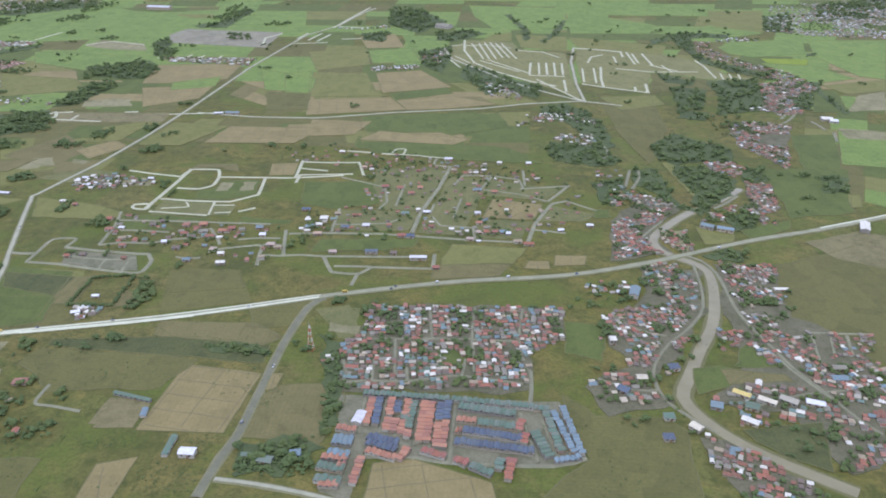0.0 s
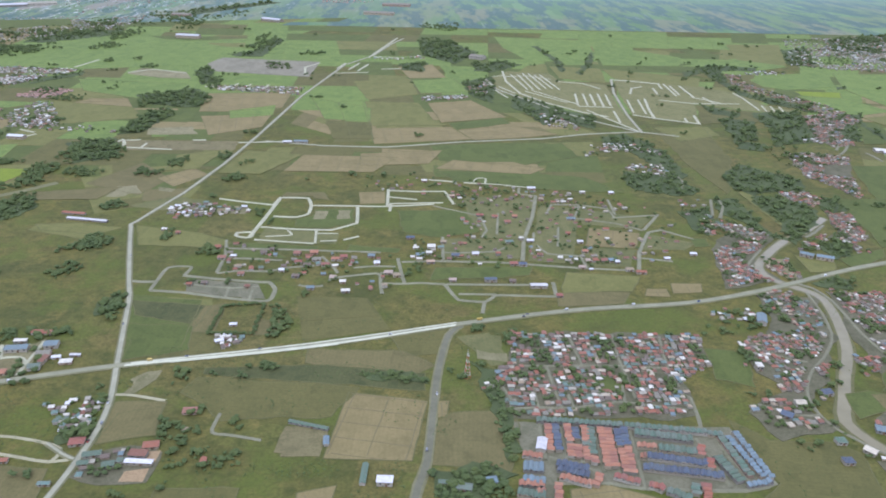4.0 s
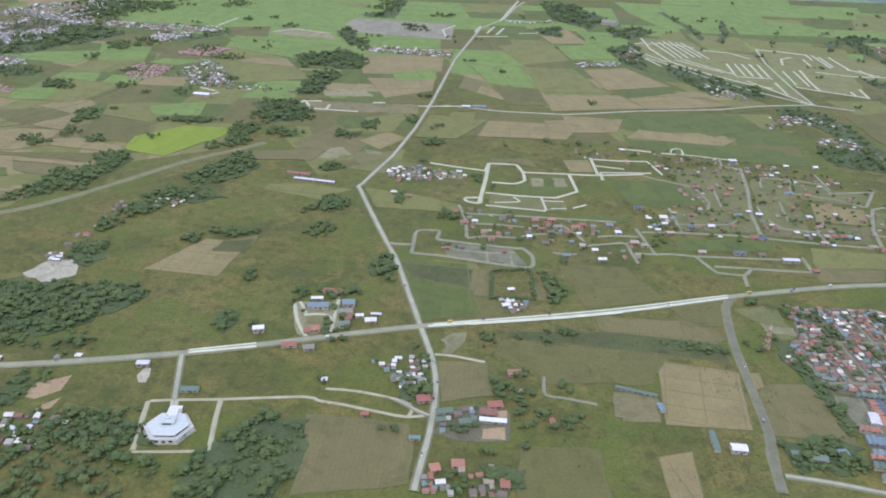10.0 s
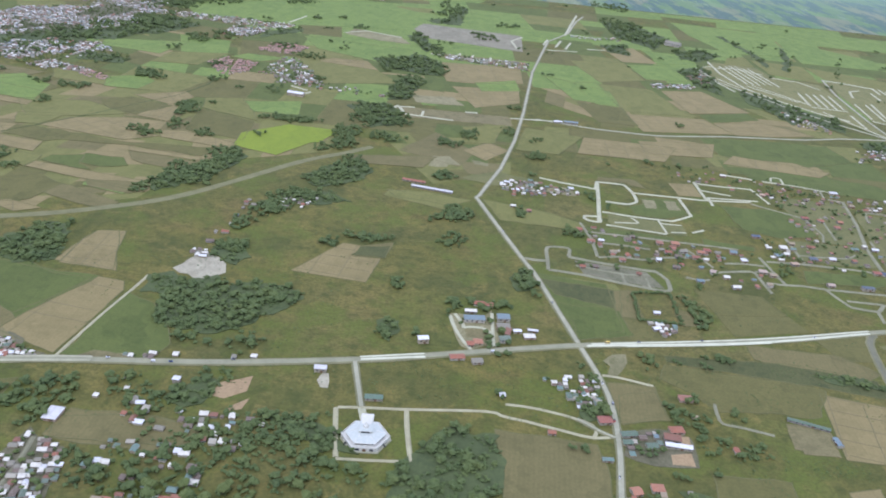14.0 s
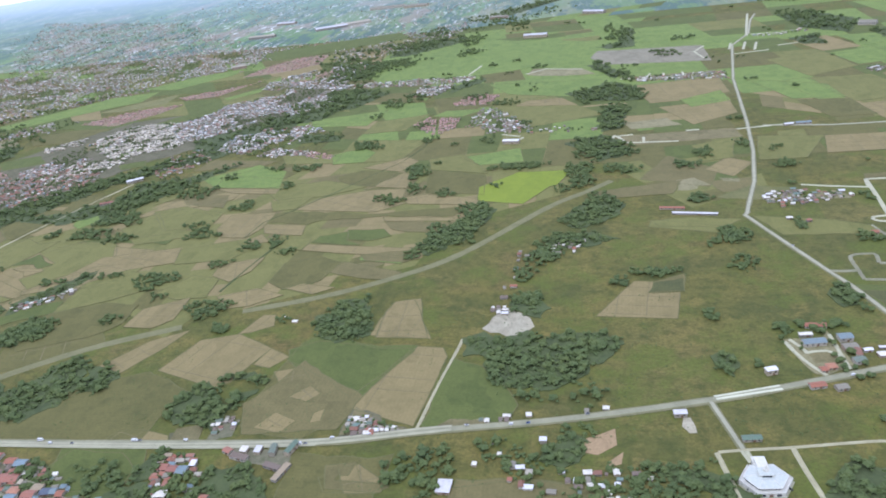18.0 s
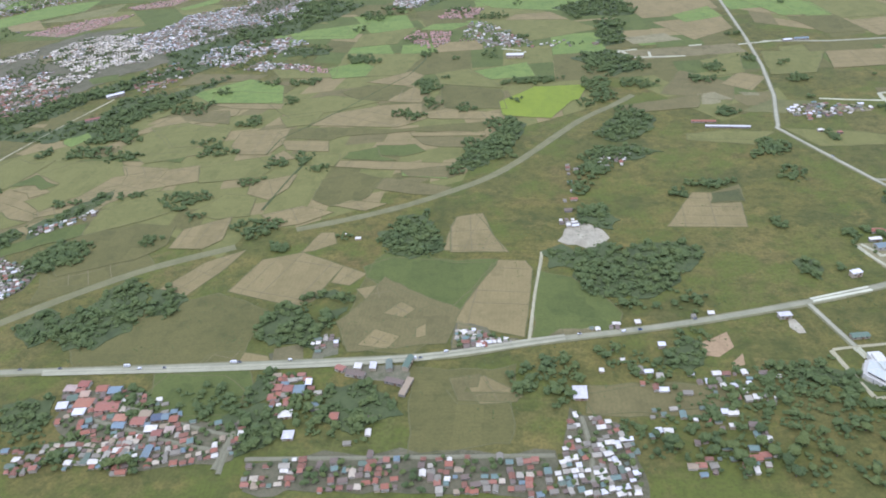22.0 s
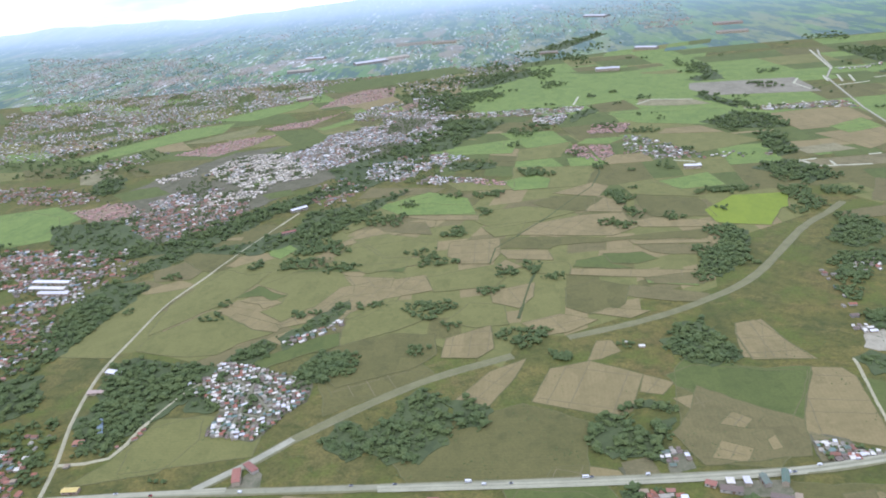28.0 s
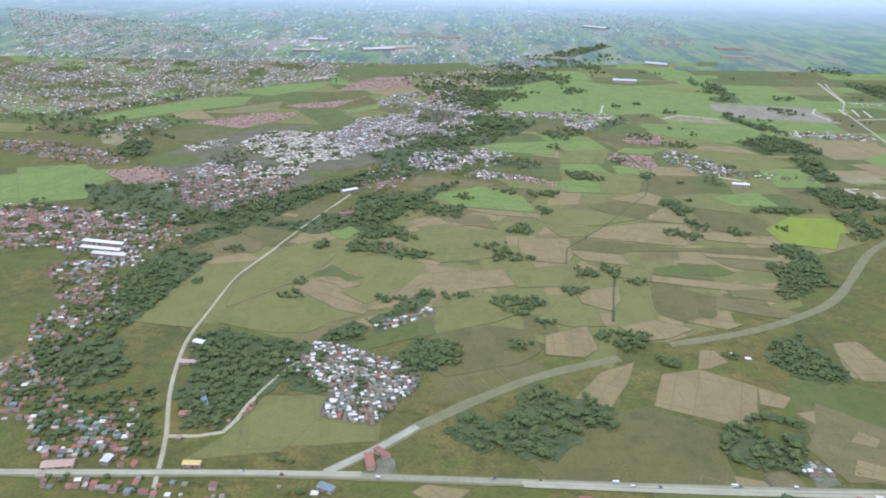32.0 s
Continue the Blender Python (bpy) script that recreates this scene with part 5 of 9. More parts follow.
field('pale', (-732, 1007), (-641, 1022), (-575, 984), (-639, 955), (-689, 942))
field('olive', (-632, 1032), (-599, 1058), (-532, 1035), (-566, 986), (-605, 997))
field('green', (-854, 1068), (-780, 1120), (-722, 1078), (-709, 1003), (-815, 1023))
field('dry', (-818, 1020), (-707, 999), (-707, 980), (-774, 994))
field('brown', (-851, 993), (-778, 987), (-766, 936), (-830, 958))
field('pale', (-869, 939), (-827, 951), (-758, 915), (-761, 868), (-821, 866))
field('pale', (-756, 1161), (-651, 1148), (-655, 1102), (-733, 1112))
field('green', (-669, 1146), (-621, 1171), (-596, 1142), (-606, 1097), (-654, 1096))
field('dry', (-601, 1069), (-539, 1107), (-519, 1084), (-539, 1040))
field('olive', (-495, 1038), (-411, 1002), (-412, 927), (-489, 947))
field('dry', (-517, 933), (-486, 941), (-414, 913), (-418, 894), (-507, 910))
field('green', (-454, 1086), (-370, 1115), (-363, 1049), (-426, 1045))
field('yellow', (-419, 955), (-369, 1005), (-297, 1000), (-318, 945), (-328, 941), (-359, 886), (-393, 897), (-417, 907))
field('pale', (-505, 1088), (-455, 1102), (-428, 1050), (-411, 1007), (-494, 1040))
field('lush', (-597, 818), (-564, 829), (-559, 803), (-538, 787), (-603, 801))
field('pale', (-657, 819), (-607, 818), (-605, 798), (-611, 782), (-650, 794))
field('dry', (-688, 820), (-676, 837), (-658, 811), (-680, 806))
field('brown', (-476, 768), (-470, 746), (-479, 736), (-525, 746), (-534, 760))
field('pale', (-886, 879), (-861, 939), (-817, 866), (-758, 860), (-781, 839), (-837, 823))
field('dry', (-888, 730), (-862, 790), (-769, 808), (-757, 765), (-809, 751), (-857, 709))
field('pale', (-843, 705), (-801, 746), (-761, 729), (-755, 701), (-791, 676), (-843, 652))
field('dry', (-743, 618), (-740, 654), (-697, 675), (-695, 629), (-710, 613))
field('olive', (-863, 629), (-843, 652), (-794, 670), (-750, 664), (-748, 624), (-770, 602), (-831, 577))
field('darkolive', (-231, 666), (-203, 672), (-205, 648), (-237, 647))
field('brown', (-267, 914), (-166, 935), (-182, 892), (-274, 887))
field('pale', (-133, 1069), (-71, 1097), (-90, 1009), (-132, 999))
field('pale', (-42, 1093), (40, 1075), (-5, 989), (-61, 992))
field('dry', (41, 1075), (174, 1068), (142, 1001), (23, 1002))
field('dry', (-369, 1394), (-307, 1397), (-280, 1337), (-389, 1362))
field('dry', (121, 1084), (239, 1103), (218, 1039), (123, 1028))
field('dry', (252, 1057), (378, 1023), (353, 997), (226, 1018))


# ---- houses ----
HOUSES, TREES, SCRUB, SITES = [], [], [], []


def gable(w, d, z, rise, over=0.3, thick=0.1):
    """A two-sided roof, its ridge along x."""
    x, y = w / 2 + over, d / 2 + over
    drop = rise * over / (d / 2)
    v = []
    for t in (0.0, -thick):
        v += [(-x, -y, z - drop + t), (x, -y, z - drop + t), (x, 0, z + rise + t), (-x, 0, z + rise + t), (x, y, z - drop + t), (-x, y, z - drop + t)]
    f = [(0, 1, 2, 3), (3, 2, 4, 5), (9, 8, 7, 6), (11, 10, 8, 9), (0, 6, 7, 1), (5, 4, 10, 11), (1, 7, 8, 2), (2, 8, 10, 4), (0, 3, 9, 6), (3, 5, 11, 9)]
    return v, f


def hip(w, d, z, rise, over=0.3, thick=0.1):
    """A four-sided roof with a short ridge."""
    x, y = w / 2 + over, d / 2 + over
    r = max(0.2, x - y)
    drop = rise * over / (d / 2)
    v = []
    for t in (0.0, -thick):
        v += [(-x, -y, z - drop + t), (x, -y, z - drop + t), (x, y, z - drop + t), (-x, y, z - drop + t), (-r, 0, z + rise + t), (r, 0, z + rise + t)]
    f = [(0, 1, 5, 4), (1, 2, 5), (2, 3, 4, 5), (3, 0, 4), (10, 11, 7, 6), (11, 8, 7), (11, 10, 9, 8), (10, 6, 9), (0, 6, 7, 1), (1, 7, 8, 2), (2, 8, 9, 3), (3, 9, 6, 0)]
    return v, f


def shed(w, d, z, rise, over=0.25, thick=0.09):
    """A single sloping sheet."""
    x, y = w / 2 + over, d / 2 + over
    v = [(a, b, z + (rise if b > 0 else 0.05) + t) for t in (0.0, -thick) for a, b in ((-x, -y), (x, -y), (x, y), (-x, y))]
    f = [(0, 1, 2, 3), (7, 6, 5, 4), (0, 4, 5, 1), (1, 5, 6, 2), (2, 6, 7, 3), (3, 7, 4, 0)]
    return v, f


def walls_of(w, d, h, rise, style):
    x, y = w / 2, d / 2
    v = [(-x, -y, 0), (x, -y, 0), (x, y, 0), (-x, y, 0), (-x, -y, h), (x, -y, h), (x, y, h), (-x, y, h)]
    f = [(0, 1, 5, 4), (1, 2, 6, 5), (2, 3, 7, 6), (3, 0, 4, 7), (3, 2, 1, 0)]
    if style == "gable":
        v += [(-x, 0, h + rise * 0.97), (x, 0, h + rise * 0.97)]
        f[1], f[3] = (1, 2, 6, 9, 5), (3, 0, 4, 8, 7)
    elif style == "shed":
        v[6], v[7] = (x, y, h + rise * 0.9), (-x, y, h + rise * 0.9)
    return v, f


ROOF_SHAPES = {"gable": gable, "hip": hip, "shed": shed}
# style, width, depth, wall height, rise of the roof
HOUSE_KINDS = [("gable", 5.4, 4.0, 1.9, 0.9), ("hip", 5.0, 4.4, 2.0, 1.0), ("gable", 4.4, 3.6, 1.8, 0.7), ("shed", 4.2, 3.8, 1.9, 0.6), ("hip", 4.8, 4.2, 3.4, 0.9), ("gable", 6.8, 4.2, 2.1, 1.0), ("shed", 6.2, 3.4, 1.9, 0.5), ("shed", 3.4, 2.9, 1.7, 0.4)]
CACHE = {}


def kept(key, make):
    if key not in CACHE:
        CACHE[key] = make()
    return CACHE[key]


def village(palette, dx, dy, keep, turn, *poly):
    """Houses in loose rows over a piece of land."""
    poly = list(poly)
    rng = random.Random(round(sum(x * 3 + y for x, y in poly)))
    cx, cy = sum(p[0] for p in poly) / len(poly), sum(p[1] for p in poly) / len(poly)
    reach = max(math.hypot(x - cx, y - cy) for x, y in poly)
    c, s = math.cos(radians(turn)), math.sin(radians(turn))
    stray = 0.5 if palette == "far" else 0.24
    nx, ny = int(reach / dx) + 1, int(reach / dy) + 1
    for j in range(-ny, ny + 1):
        for i in range(-nx, nx + 1):
            u, v = (i + rng.uniform(-stray, stray)) * dx, (j + rng.uniform(-stray, stray)) * dy
            x, y = cx + c * u - s * v, cy + s * u + c * v
            roll, kind = rng.random(), rng.randrange(len(HOUSE_KINDS))
            gap = noise.noise((x / 19, y / 19, 2)) if palette != "pink" else 0.0
            if palette == "far":
                gap = noise.noise((x / 75, y / 120, 2)) + 0.5 * noise.noise((x / 22, y / 40, 5))
            size, turned, skew = rng.uniform(0.62, 1.05), rng.random(), rng.uniform(-7, 7)
            if palette == "pink" and (i % 9 == 0 or j % 7 == 0):
                continue
            if inside(x, y, poly) and palette == "far" and any(inside(x, y, q) for q in PLOTS):
                continue
            if inside(x, y, poly) and gap < (-0.3 if palette == "silver" else -0.17):
                if turned < (0.7 if palette != "far" else 0.45):
                    TREES.append((x, y, 0.3 + 0.5 * size))
            elif on_street(x, y) or any(math.hypot(x - bx, y - by) < r for bx, by, r in SITES):
                continue
            elif roll < keep and inside(x, y, poly):
                if rng.random() < ((0.3 if dx < 7 else 0.1) if palette == "far" else 0.55 if palette == "silver" else 0.42):
                    TREES.append((x + dx * 0.5 * c, y + dx * 0.5 * s + 0.2 * dy, rng.uniform(0.3, 0.6)))
                HOUSES.append((x, y, turn + skew + (90 if turned < 0.35 else 0), min(size, dx / 5.6, dy / 5.0), kind, palette))


HOUSE_NAMES = {"mixed": "house", "rust": "cottage", "silver": "hut"}
HOUSE_LABELS = {
    "mixed": "small painted concrete house with a weathered coloured roof", "rust": "low block house with a rusty sheet-metal roof", "silver": "small hut with a pale galvanised sheet roof",
    "far": "small town house with a weathered roof", "cream": "small town house with a cream roof", "pink": "terrace house with a reddish roof",
}


def build_houses(full, simple):
    """The nearest houses in full, the next with walls and roof, the rest of the town in one piece for each range of roofs."""
    HOUSES.sort(key=lambda h: h[1])
    rest, count = {}, {}
    for x, y, turn, size, kind, palette in HOUSES:
        style, w, d, h, rise = HOUSE_KINDS[kind]
        n = count[palette] = count.get(palette, 0) + 1
        if n > full + simple or palette in ("far", "pink", "cream"):
            rest.setdefault(palette, []).append((x, y, turn, size, kind))
            continue
        m = pose(x, y, 0.0, 0, 0, turn) @ Matrix.Scale(size, 4)
        ob = thing(HOUSE_NAMES[palette], m, HOUSE_LABELS[palette], HOUSE_NAMES[palette], "village houses")
        part("wall", kept(("wall", kind), lambda: mesh("wall", *walls_of(w, d, h, rise, style))), WALL, ob)
        part("roof", kept(("roof", kind, palette), lambda: mesh("roof", *ROOF_SHAPES[style](w, d, h, rise))), ROOFS[palette], ob)
        if n <= full:
            part("door", kept(("door", kind), lambda: mesh_of(boxed((-0.35, 0.35, -d / 2 - 0.05, -d / 2 + 0.04, 0.02, 1.5)))), DOOR, ob)
            win = kept(("window", kind), lambda: mesh_of(boxed((-0.45, 0.45, -0.05, 0.05, 0.7, 1.4))))
            for px, py, r in ((-w * 0.3, -d / 2, 0), (w * 0.3, -d / 2, 0)):
                part("window", win, PANE, ob, at=pose(px, py, 0, 0, 0, r))
    for palette, group in rest.items():
        verts, faces, index = [], [], []
        for x, y, turn, size, kind in group:
            style, w, d, h, rise = HOUSE_KINDS[kind]
            c, s = math.cos(radians(turn)) * size, math.sin(radians(turn)) * size
            for k, (vs, fs) in enumerate((walls_of(w, d, h, rise, style), ROOF_SHAPES[style](w, d, h, rise))):
                o = len(verts)
                verts += [(x + c * a - s * b, y + s * a + c * b, z * size) for a, b, z in vs]
                faces += [[o + i for i in f] for f in fs]
                index += [k] * len(fs)
        me = mesh("townscape", verts, faces, WALL_FAR, ROOFS_FAR[palette], index=index)
        tagged(new("townscape", me), "many small low houses with weathered roofs", "houses", kind="stuff")


def mesh_of(bm):
    me = bpy.data.meshes.new("piece")
    bm.to_mesh(me)
    bm.free()
    return me


def row_block(palette, depth, a, b):
    """A terrace of narrow houses: one wall body, and a gabled roof, a door and a window to each unit."""
    a, b = Vector(a), Vector(b)
    length = (b - a).length
    n = max(2, round(length / 3.7))
    w = length / n
    turn = math.degrees(math.atan2(b.y - a.y, b.x - a.x))
    ob = thing("terrace_row", pose(a.x, a.y, 0.1, 0, 0, turn), "row of narrow terrace houses with %s roofs" % {"skyblue": "pale blue"}.get(palette, palette), "terrace", "estate terraces")
    part("wall", boxed((0, length, -depth / 2 + 0.3, depth / 2 - 0.3, 0, 2.6)), WALL, ob)
    rise = 0.85
    for i in range(n):
        v, f = gable(depth - 0.4, w - 0.5, 2.75, rise, 0.25)
        me = kept(("unit", palette, round(w, 2), depth), lambda: mesh("roof", [(-y, x, z) for x, y, z in v], f))
        at = pose((i + 0.5) * w, (0.0, 0.5, -0.4, 0.2)[(i * 3 + n) % 4], (0.0, 0.35, 0.1)[i % 3])
        part("roof", me, ROOFS[palette], ob, at=at)
        for side in (-1,):
            y = side * (depth / 2 - 0.3)
            part("window", kept(("twin",), lambda: mesh_of(boxed((-0.5, 0.5, -0.05, 0.05, 1.9, 2.5)))), PANE, ob, at=pose((i + 0.5) * w, y, 0))
    return ob


# ---- trees ----


def thin(y):
    """Distant tracts are planted wider, with broader trees."""
    return max(0.13, min(1.0, (650 / y) ** 1.4))


def clump(density, cx, cy, rx, ry):
    """Trees standing close together in an uneven patch."""
    rng = random.Random(round(cx * 7 + cy))
    k = 0.78 if cy > 750 else 1.0
    rx, ry = max(rx * k, 4.0), max(ry * k, 4.0)
    for _ in range(max(3, int(math.pi * rx * ry * density * 3.4 * thin(cy)))):
        a, r = rng.uniform(0, 2 * math.pi), math.sqrt(rng.random())
        k = 1 + 0.25 * math.sin(3 * a + cx)
        TREES.append((cx + rx * r * k * math.cos(a), cy + ry * r * k * math.sin(a), rng.uniform(0.4, 1.0) * thin(cy) ** -0.34))


def grove(density, *poly):
    poly = list(poly)
    rng = random.Random(round(sum(x + 5 * y for x, y in poly)))
    xs, ys = [p[0] for p in poly], [p[1] for p in poly]
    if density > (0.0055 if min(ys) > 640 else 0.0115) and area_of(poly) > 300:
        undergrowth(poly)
    want, tries = int(area_of(poly) * density * (2.3 if min(ys) < 700 else 3.2) * thin(sum(ys) / len(ys))), 0
    while want > 0 and tries < 60000:
        tries += 1
        x, y = rng.uniform(min(xs), max(xs)), rng.uniform(min(ys), max(ys))
        if inside(x, y, poly) and noise.noise((x / 26, y / 26, 4)) > -0.36 + rng.uniform(-0.2, 0.2):
            TREES.append((x, y, (0.36 + 1.0 * rng.random() ** 2.2) * thin(sum(ys) / len(ys)) ** -0.32))
            want -= 1
            if y < 1000:
                for _ in range(2):
                    SCRUB.append((x + rng.uniform(-4, 4), y + rng.uniform(-4, 4), rng.uniform(1.2, 2.8)))


def undergrowth(poly):
    """Shrubs and shade plants that close the floor of a wood."""
    LEVELS["wood"] += 1
    z = 0.59 + 0.0002 * LEVELS["wood"]
    edge = []
    for (x0, y0), (x1, y1) in zip(poly, poly[1:] + poly[:1]):
        n = max(1, int(math.hypot(x1 - x0, y1 - y0) / 5))
        for i in range(n):
            x, y = x0 + (x1 - x0) * i / n, y0 + (y1 - y0) * i / n
            edge.append((x + 9 * noise.noise((x / 17, y / 17, 1)) + 3 * noise.noise((x / 5, y / 5, 3)), y + 9 * noise.noise((x / 17, y / 17, 8)) + 3 * noise.noise((x / 5, y / 5, 6)), z))
    n = len(edge)
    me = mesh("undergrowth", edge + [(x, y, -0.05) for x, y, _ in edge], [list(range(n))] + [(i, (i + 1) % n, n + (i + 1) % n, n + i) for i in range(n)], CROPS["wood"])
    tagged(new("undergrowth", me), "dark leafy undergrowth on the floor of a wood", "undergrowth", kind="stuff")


def scrub(count, *poly):
    """Low bushes and tall weeds scattered over rough grass, thicker in some hollows."""
    poly = list(poly)
    rng = random.Random(round(sum(2 * x + y for x, y in poly)))
    xs, ys = [p[0] for p in poly], [p[1] for p in poly]
    for _ in range(int(count * 0.7)):
        x, y = rng.uniform(min(xs), max(xs)), rng.uniform(min(ys), max(ys))
        if inside(x, y, poly) and noise.noise((x / 33, y / 33, 6)) + 0.5 * noise.noise((x / 9, y / 9, 3)) > 0.05:
            SCRUB.append((x, y, rng.uniform(0.35, 1.0)))


def plant_scrub():
    kinds = []
    for k in range(5):
        v, f = crown_arrays(60 + k, 1, 1.05, 1)
        v = [(x * 0.35, y * 0.35, (z - 3.6) * 0.3 + 0.3) for x, y, z in v]
        kinds.append((np.array(v, dtype=np.float32), np.array(f, dtype=np.int32)))
    woodland_mesh("scrub", [(n, *t) for n, t in enumerate(SCRUB)], kinds, 0.0, "low bushes and tall weeds in rough grass", "scrub")


def hedge(*line):
    rng = random.Random(77)
    for (x0, y0), (x1, y1) in zip(line, line[1:]):
        n = int(math.hypot(x1 - x0, y1 - y0) / 2.4)
        for i in range(n):
            t = i / n
            TREES.append((x0 + (x1 - x0) * t + rng.uniform(-1, 1), y0 + (y1 - y0) * t + rng.uniform(-1, 1), rng.uniform(0.45, 0.7)))


def crown_arrays(seed, clumps, leaf, boughs=6):
    """A crown of small leaf clumps spread over several leafy boughs."""
    rng = random.Random(seed)
    lobes = [(rng.uniform(-1.6, 1.6), rng.uniform(-1.6, 1.6), rng.uniform(3.4, 5.4), rng.uniform(1.3, 2.1)) for _ in range(boughs)]
    verts, faces = [], []

    def tuft(cx, cy, cz, size, low, high):
        o = len(verts)
        q = Euler((rng.uniform(0, 6), rng.uniform(0, 6), rng.uniform(0, 6))).to_matrix()
        for p in ((1, 0, 0), (-1, 0, 0), (0, 1, 0), (0, -1, 0), (0, 0, 1), (0, 0, -1)):
            p = q @ Vector(p) * size * rng.uniform(low, high)
            verts.append((cx + p.x, cy + p.y, cz + p.z * 0.8))
        faces.extend((o + b, o + c, o + d) for b, c, d in ((0, 2, 4), (2, 1, 4), (1, 3, 4), (3, 0, 4), (2, 0, 5), (1, 2, 5), (3, 1, 5), (0, 3, 5)))

    for lx, ly, lz, lr in lobes:
        tuft(lx, ly, lz, lr * 1.25, 0.85, 1.15)
    for i in range(clumps):
        lx, ly, lz, lr = lobes[i % len(lobes)]
        a, u = rng.uniform(0, 2 * math.pi), rng.uniform(-0.3, 1.0)
        k = math.sqrt(1 - u * u)
        r = lr * rng.uniform(0.75, 1.05)
        tuft(lx + r * k * math.cos(a), ly + r * k * math.sin(a), lz + 0.7 * r * u, leaf, 0.6, 1.3)
    return verts, faces


def trunk_mesh(seed):
    """A tapered trunk with four limbs."""
    rng = random.Random(seed)
    bm = bmesh.new()

    def limb(p0, p1, r0, r1):
        d = (p1 - p0).to_track_quat("Z", "Y").to_matrix()
        rings = [[bm.verts.new(p + d @ Vector((r * math.cos(k * 1.0472), r * math.sin(k * 1.0472), 0))) for k in range(6)] for p, r in ((p0, r0), (p1, r1))]
        for k in range(6):
            bm.faces.new((rings[0][k], rings[0][(k + 1) % 6], rings[1][(k + 1) % 6], rings[1][k]))

    fork = Vector((rng.uniform(-0.2, 0.2), rng.uniform(-0.2, 0.2), 2.4))
    limb(Vector((0, 0, -0.1)), fork, 0.34, 0.22)
    for k in range(4):
        a = k * 1.57 + rng.uniform(-0.4, 0.4)
        limb(fork, fork + Vector((1.3 * math.cos(a), 1.3 * math.sin(a), rng.uniform(1.2, 2.2))), 0.17, 0.06)
    return mesh_of(bm)


def plant_trees(near):
    """The nearest trees one by one, the rest as woodland in a few broad tracts."""
    TREES[:] = sorted((t for t in TREES if not on_street(t[0], t[1])), key=lambda t: t[1])
    crowns = [mesh("crown", *crown_arrays(k, 84, 0.72)) for k in range(7)]
    trunks = [trunk_mesh(k) for k in range(7)]
    for n, (x, y, s) in enumerate(TREES[:near]):
        m = pose(x, y, 0.05, 0, 0, (n * 67) % 360) @ Matrix.Diagonal((s, s, s * (0.7 + 0.3 * ((n * 37) % 10) / 10), 1))
        ob = thing("tree", m, "broad-crowned dark green tree", "tree", "trees of the plain")
        part("trunk", trunks[n % 7], BARK, ob)
        part("crown", crowns[n % 7], LEAF, ob)
    fine, kinds, broad = ([[np.array(a, dtype=np.float32) for a in crown_arrays(20 * j + k, n, leaf, boughs)] for k in range(6)] for j, n, leaf, boughs in ((1, 12, 1.0, 5), (2, 5, 1.3, 4), (3, 2, 1.7, 3)))
    tracts = {}
    for n, t in enumerate(TREES[near:]):
        tracts.setdefault((int((t[0] + 6000) // 700), 0 if t[1] < 650 else int(t[1] // 900) + 1), []).append((n, *t))
    for (_, row), group in tracts.items():
        woodland_mesh("woodland", group, (fine, kinds, broad)[min(row, 2)], -0.8, "dense dark green trees in belts and groves", "woodland")


def woodland_mesh(name, group, kinds, lift, label, category):
    """Many plants joined into one piece."""
    vs, fs, o = [], [], 0
    for n, x, y, s in group:
        v, f = kinds[n % len(kinds)]
        a = n * 1.7
        r = np.array(((math.cos(a), -math.sin(a), 0), (math.sin(a), math.cos(a), 0), (0, 0, 0.8)), dtype=np.float32)
        vs.append(v @ r.T * s + np.array((x, y, lift * s), dtype=np.float32))
        fs.append(f.astype(np.int32) + o)
        o += len(v)
    v, f = np.concatenate(vs), np.concatenate(fs)
    me = bpy.data.meshes.new(name)
    me.vertices.add(len(v))
    me.vertices.foreach_set("co", v.ravel())
    me.loops.add(f.size)
    me.loops.foreach_set("vertex_index", f.ravel())
    me.polygons.add(len(f))
    me.polygons.foreach_set("loop_start", np.arange(0, f.size, 3, dtype=np.int32))
    me.polygons.foreach_set("use_smooth", np.zeros(len(f), dtype=bool))
    me.update(calc_edges=True)
    me.materials.append(LEAF_FAR)
    return tagged(new(name, me), label, category, kind="stuff")


# ---- single buildings ----
def building(name, label, palette, style, x, y, turn, w, d, h, rise=1.2, group=""):
    """A hall or large house: walls, a roof, doors on the long front, a row of windows."""
    SITES.append((x, y, min(w, d) * 0.5 + 2.6))
    ob = thing(name, pose(x, y, 0.0, 0, 0, turn), label, name.replace("_", " "), group)
    part("wall", mesh("wall", *walls_of(w, d, h, rise, style)), WALL, ob)
    part("roof", mesh("roof", *ROOF_SHAPES[style](w, d, h, rise)), ROOFS[palette], ob)
    n = max(2, min(8, int(w / 4)))
    win = kept(("row_window", h), lambda: mesh_of(boxed((-0.6, 0.6, -0.06, 0.06, h * 0.45, h * 0.75))))
    for i in range(n):
        for side in (-1, 1):
            part("window", win, PANE, ob, at=pose((i + 0.5) / n * w - w / 2, side * d / 2, 0))
    part("door", kept(("gate", h), lambda: mesh_of(boxed((-0.8, 0.8, -0.08, 0.08, 0.02, min(2.0, h * 0.8))))), DOOR, ob, at=pose(w * 0.1, -d / 2 - 0.02, 0))
    return ob


# ---- landmarks ----
PALE_SHEET = plain("pale_grey_green_sheet", (0.408, 0.441, 0.387), (0.51, 0.5292, 0.468), 0.55)


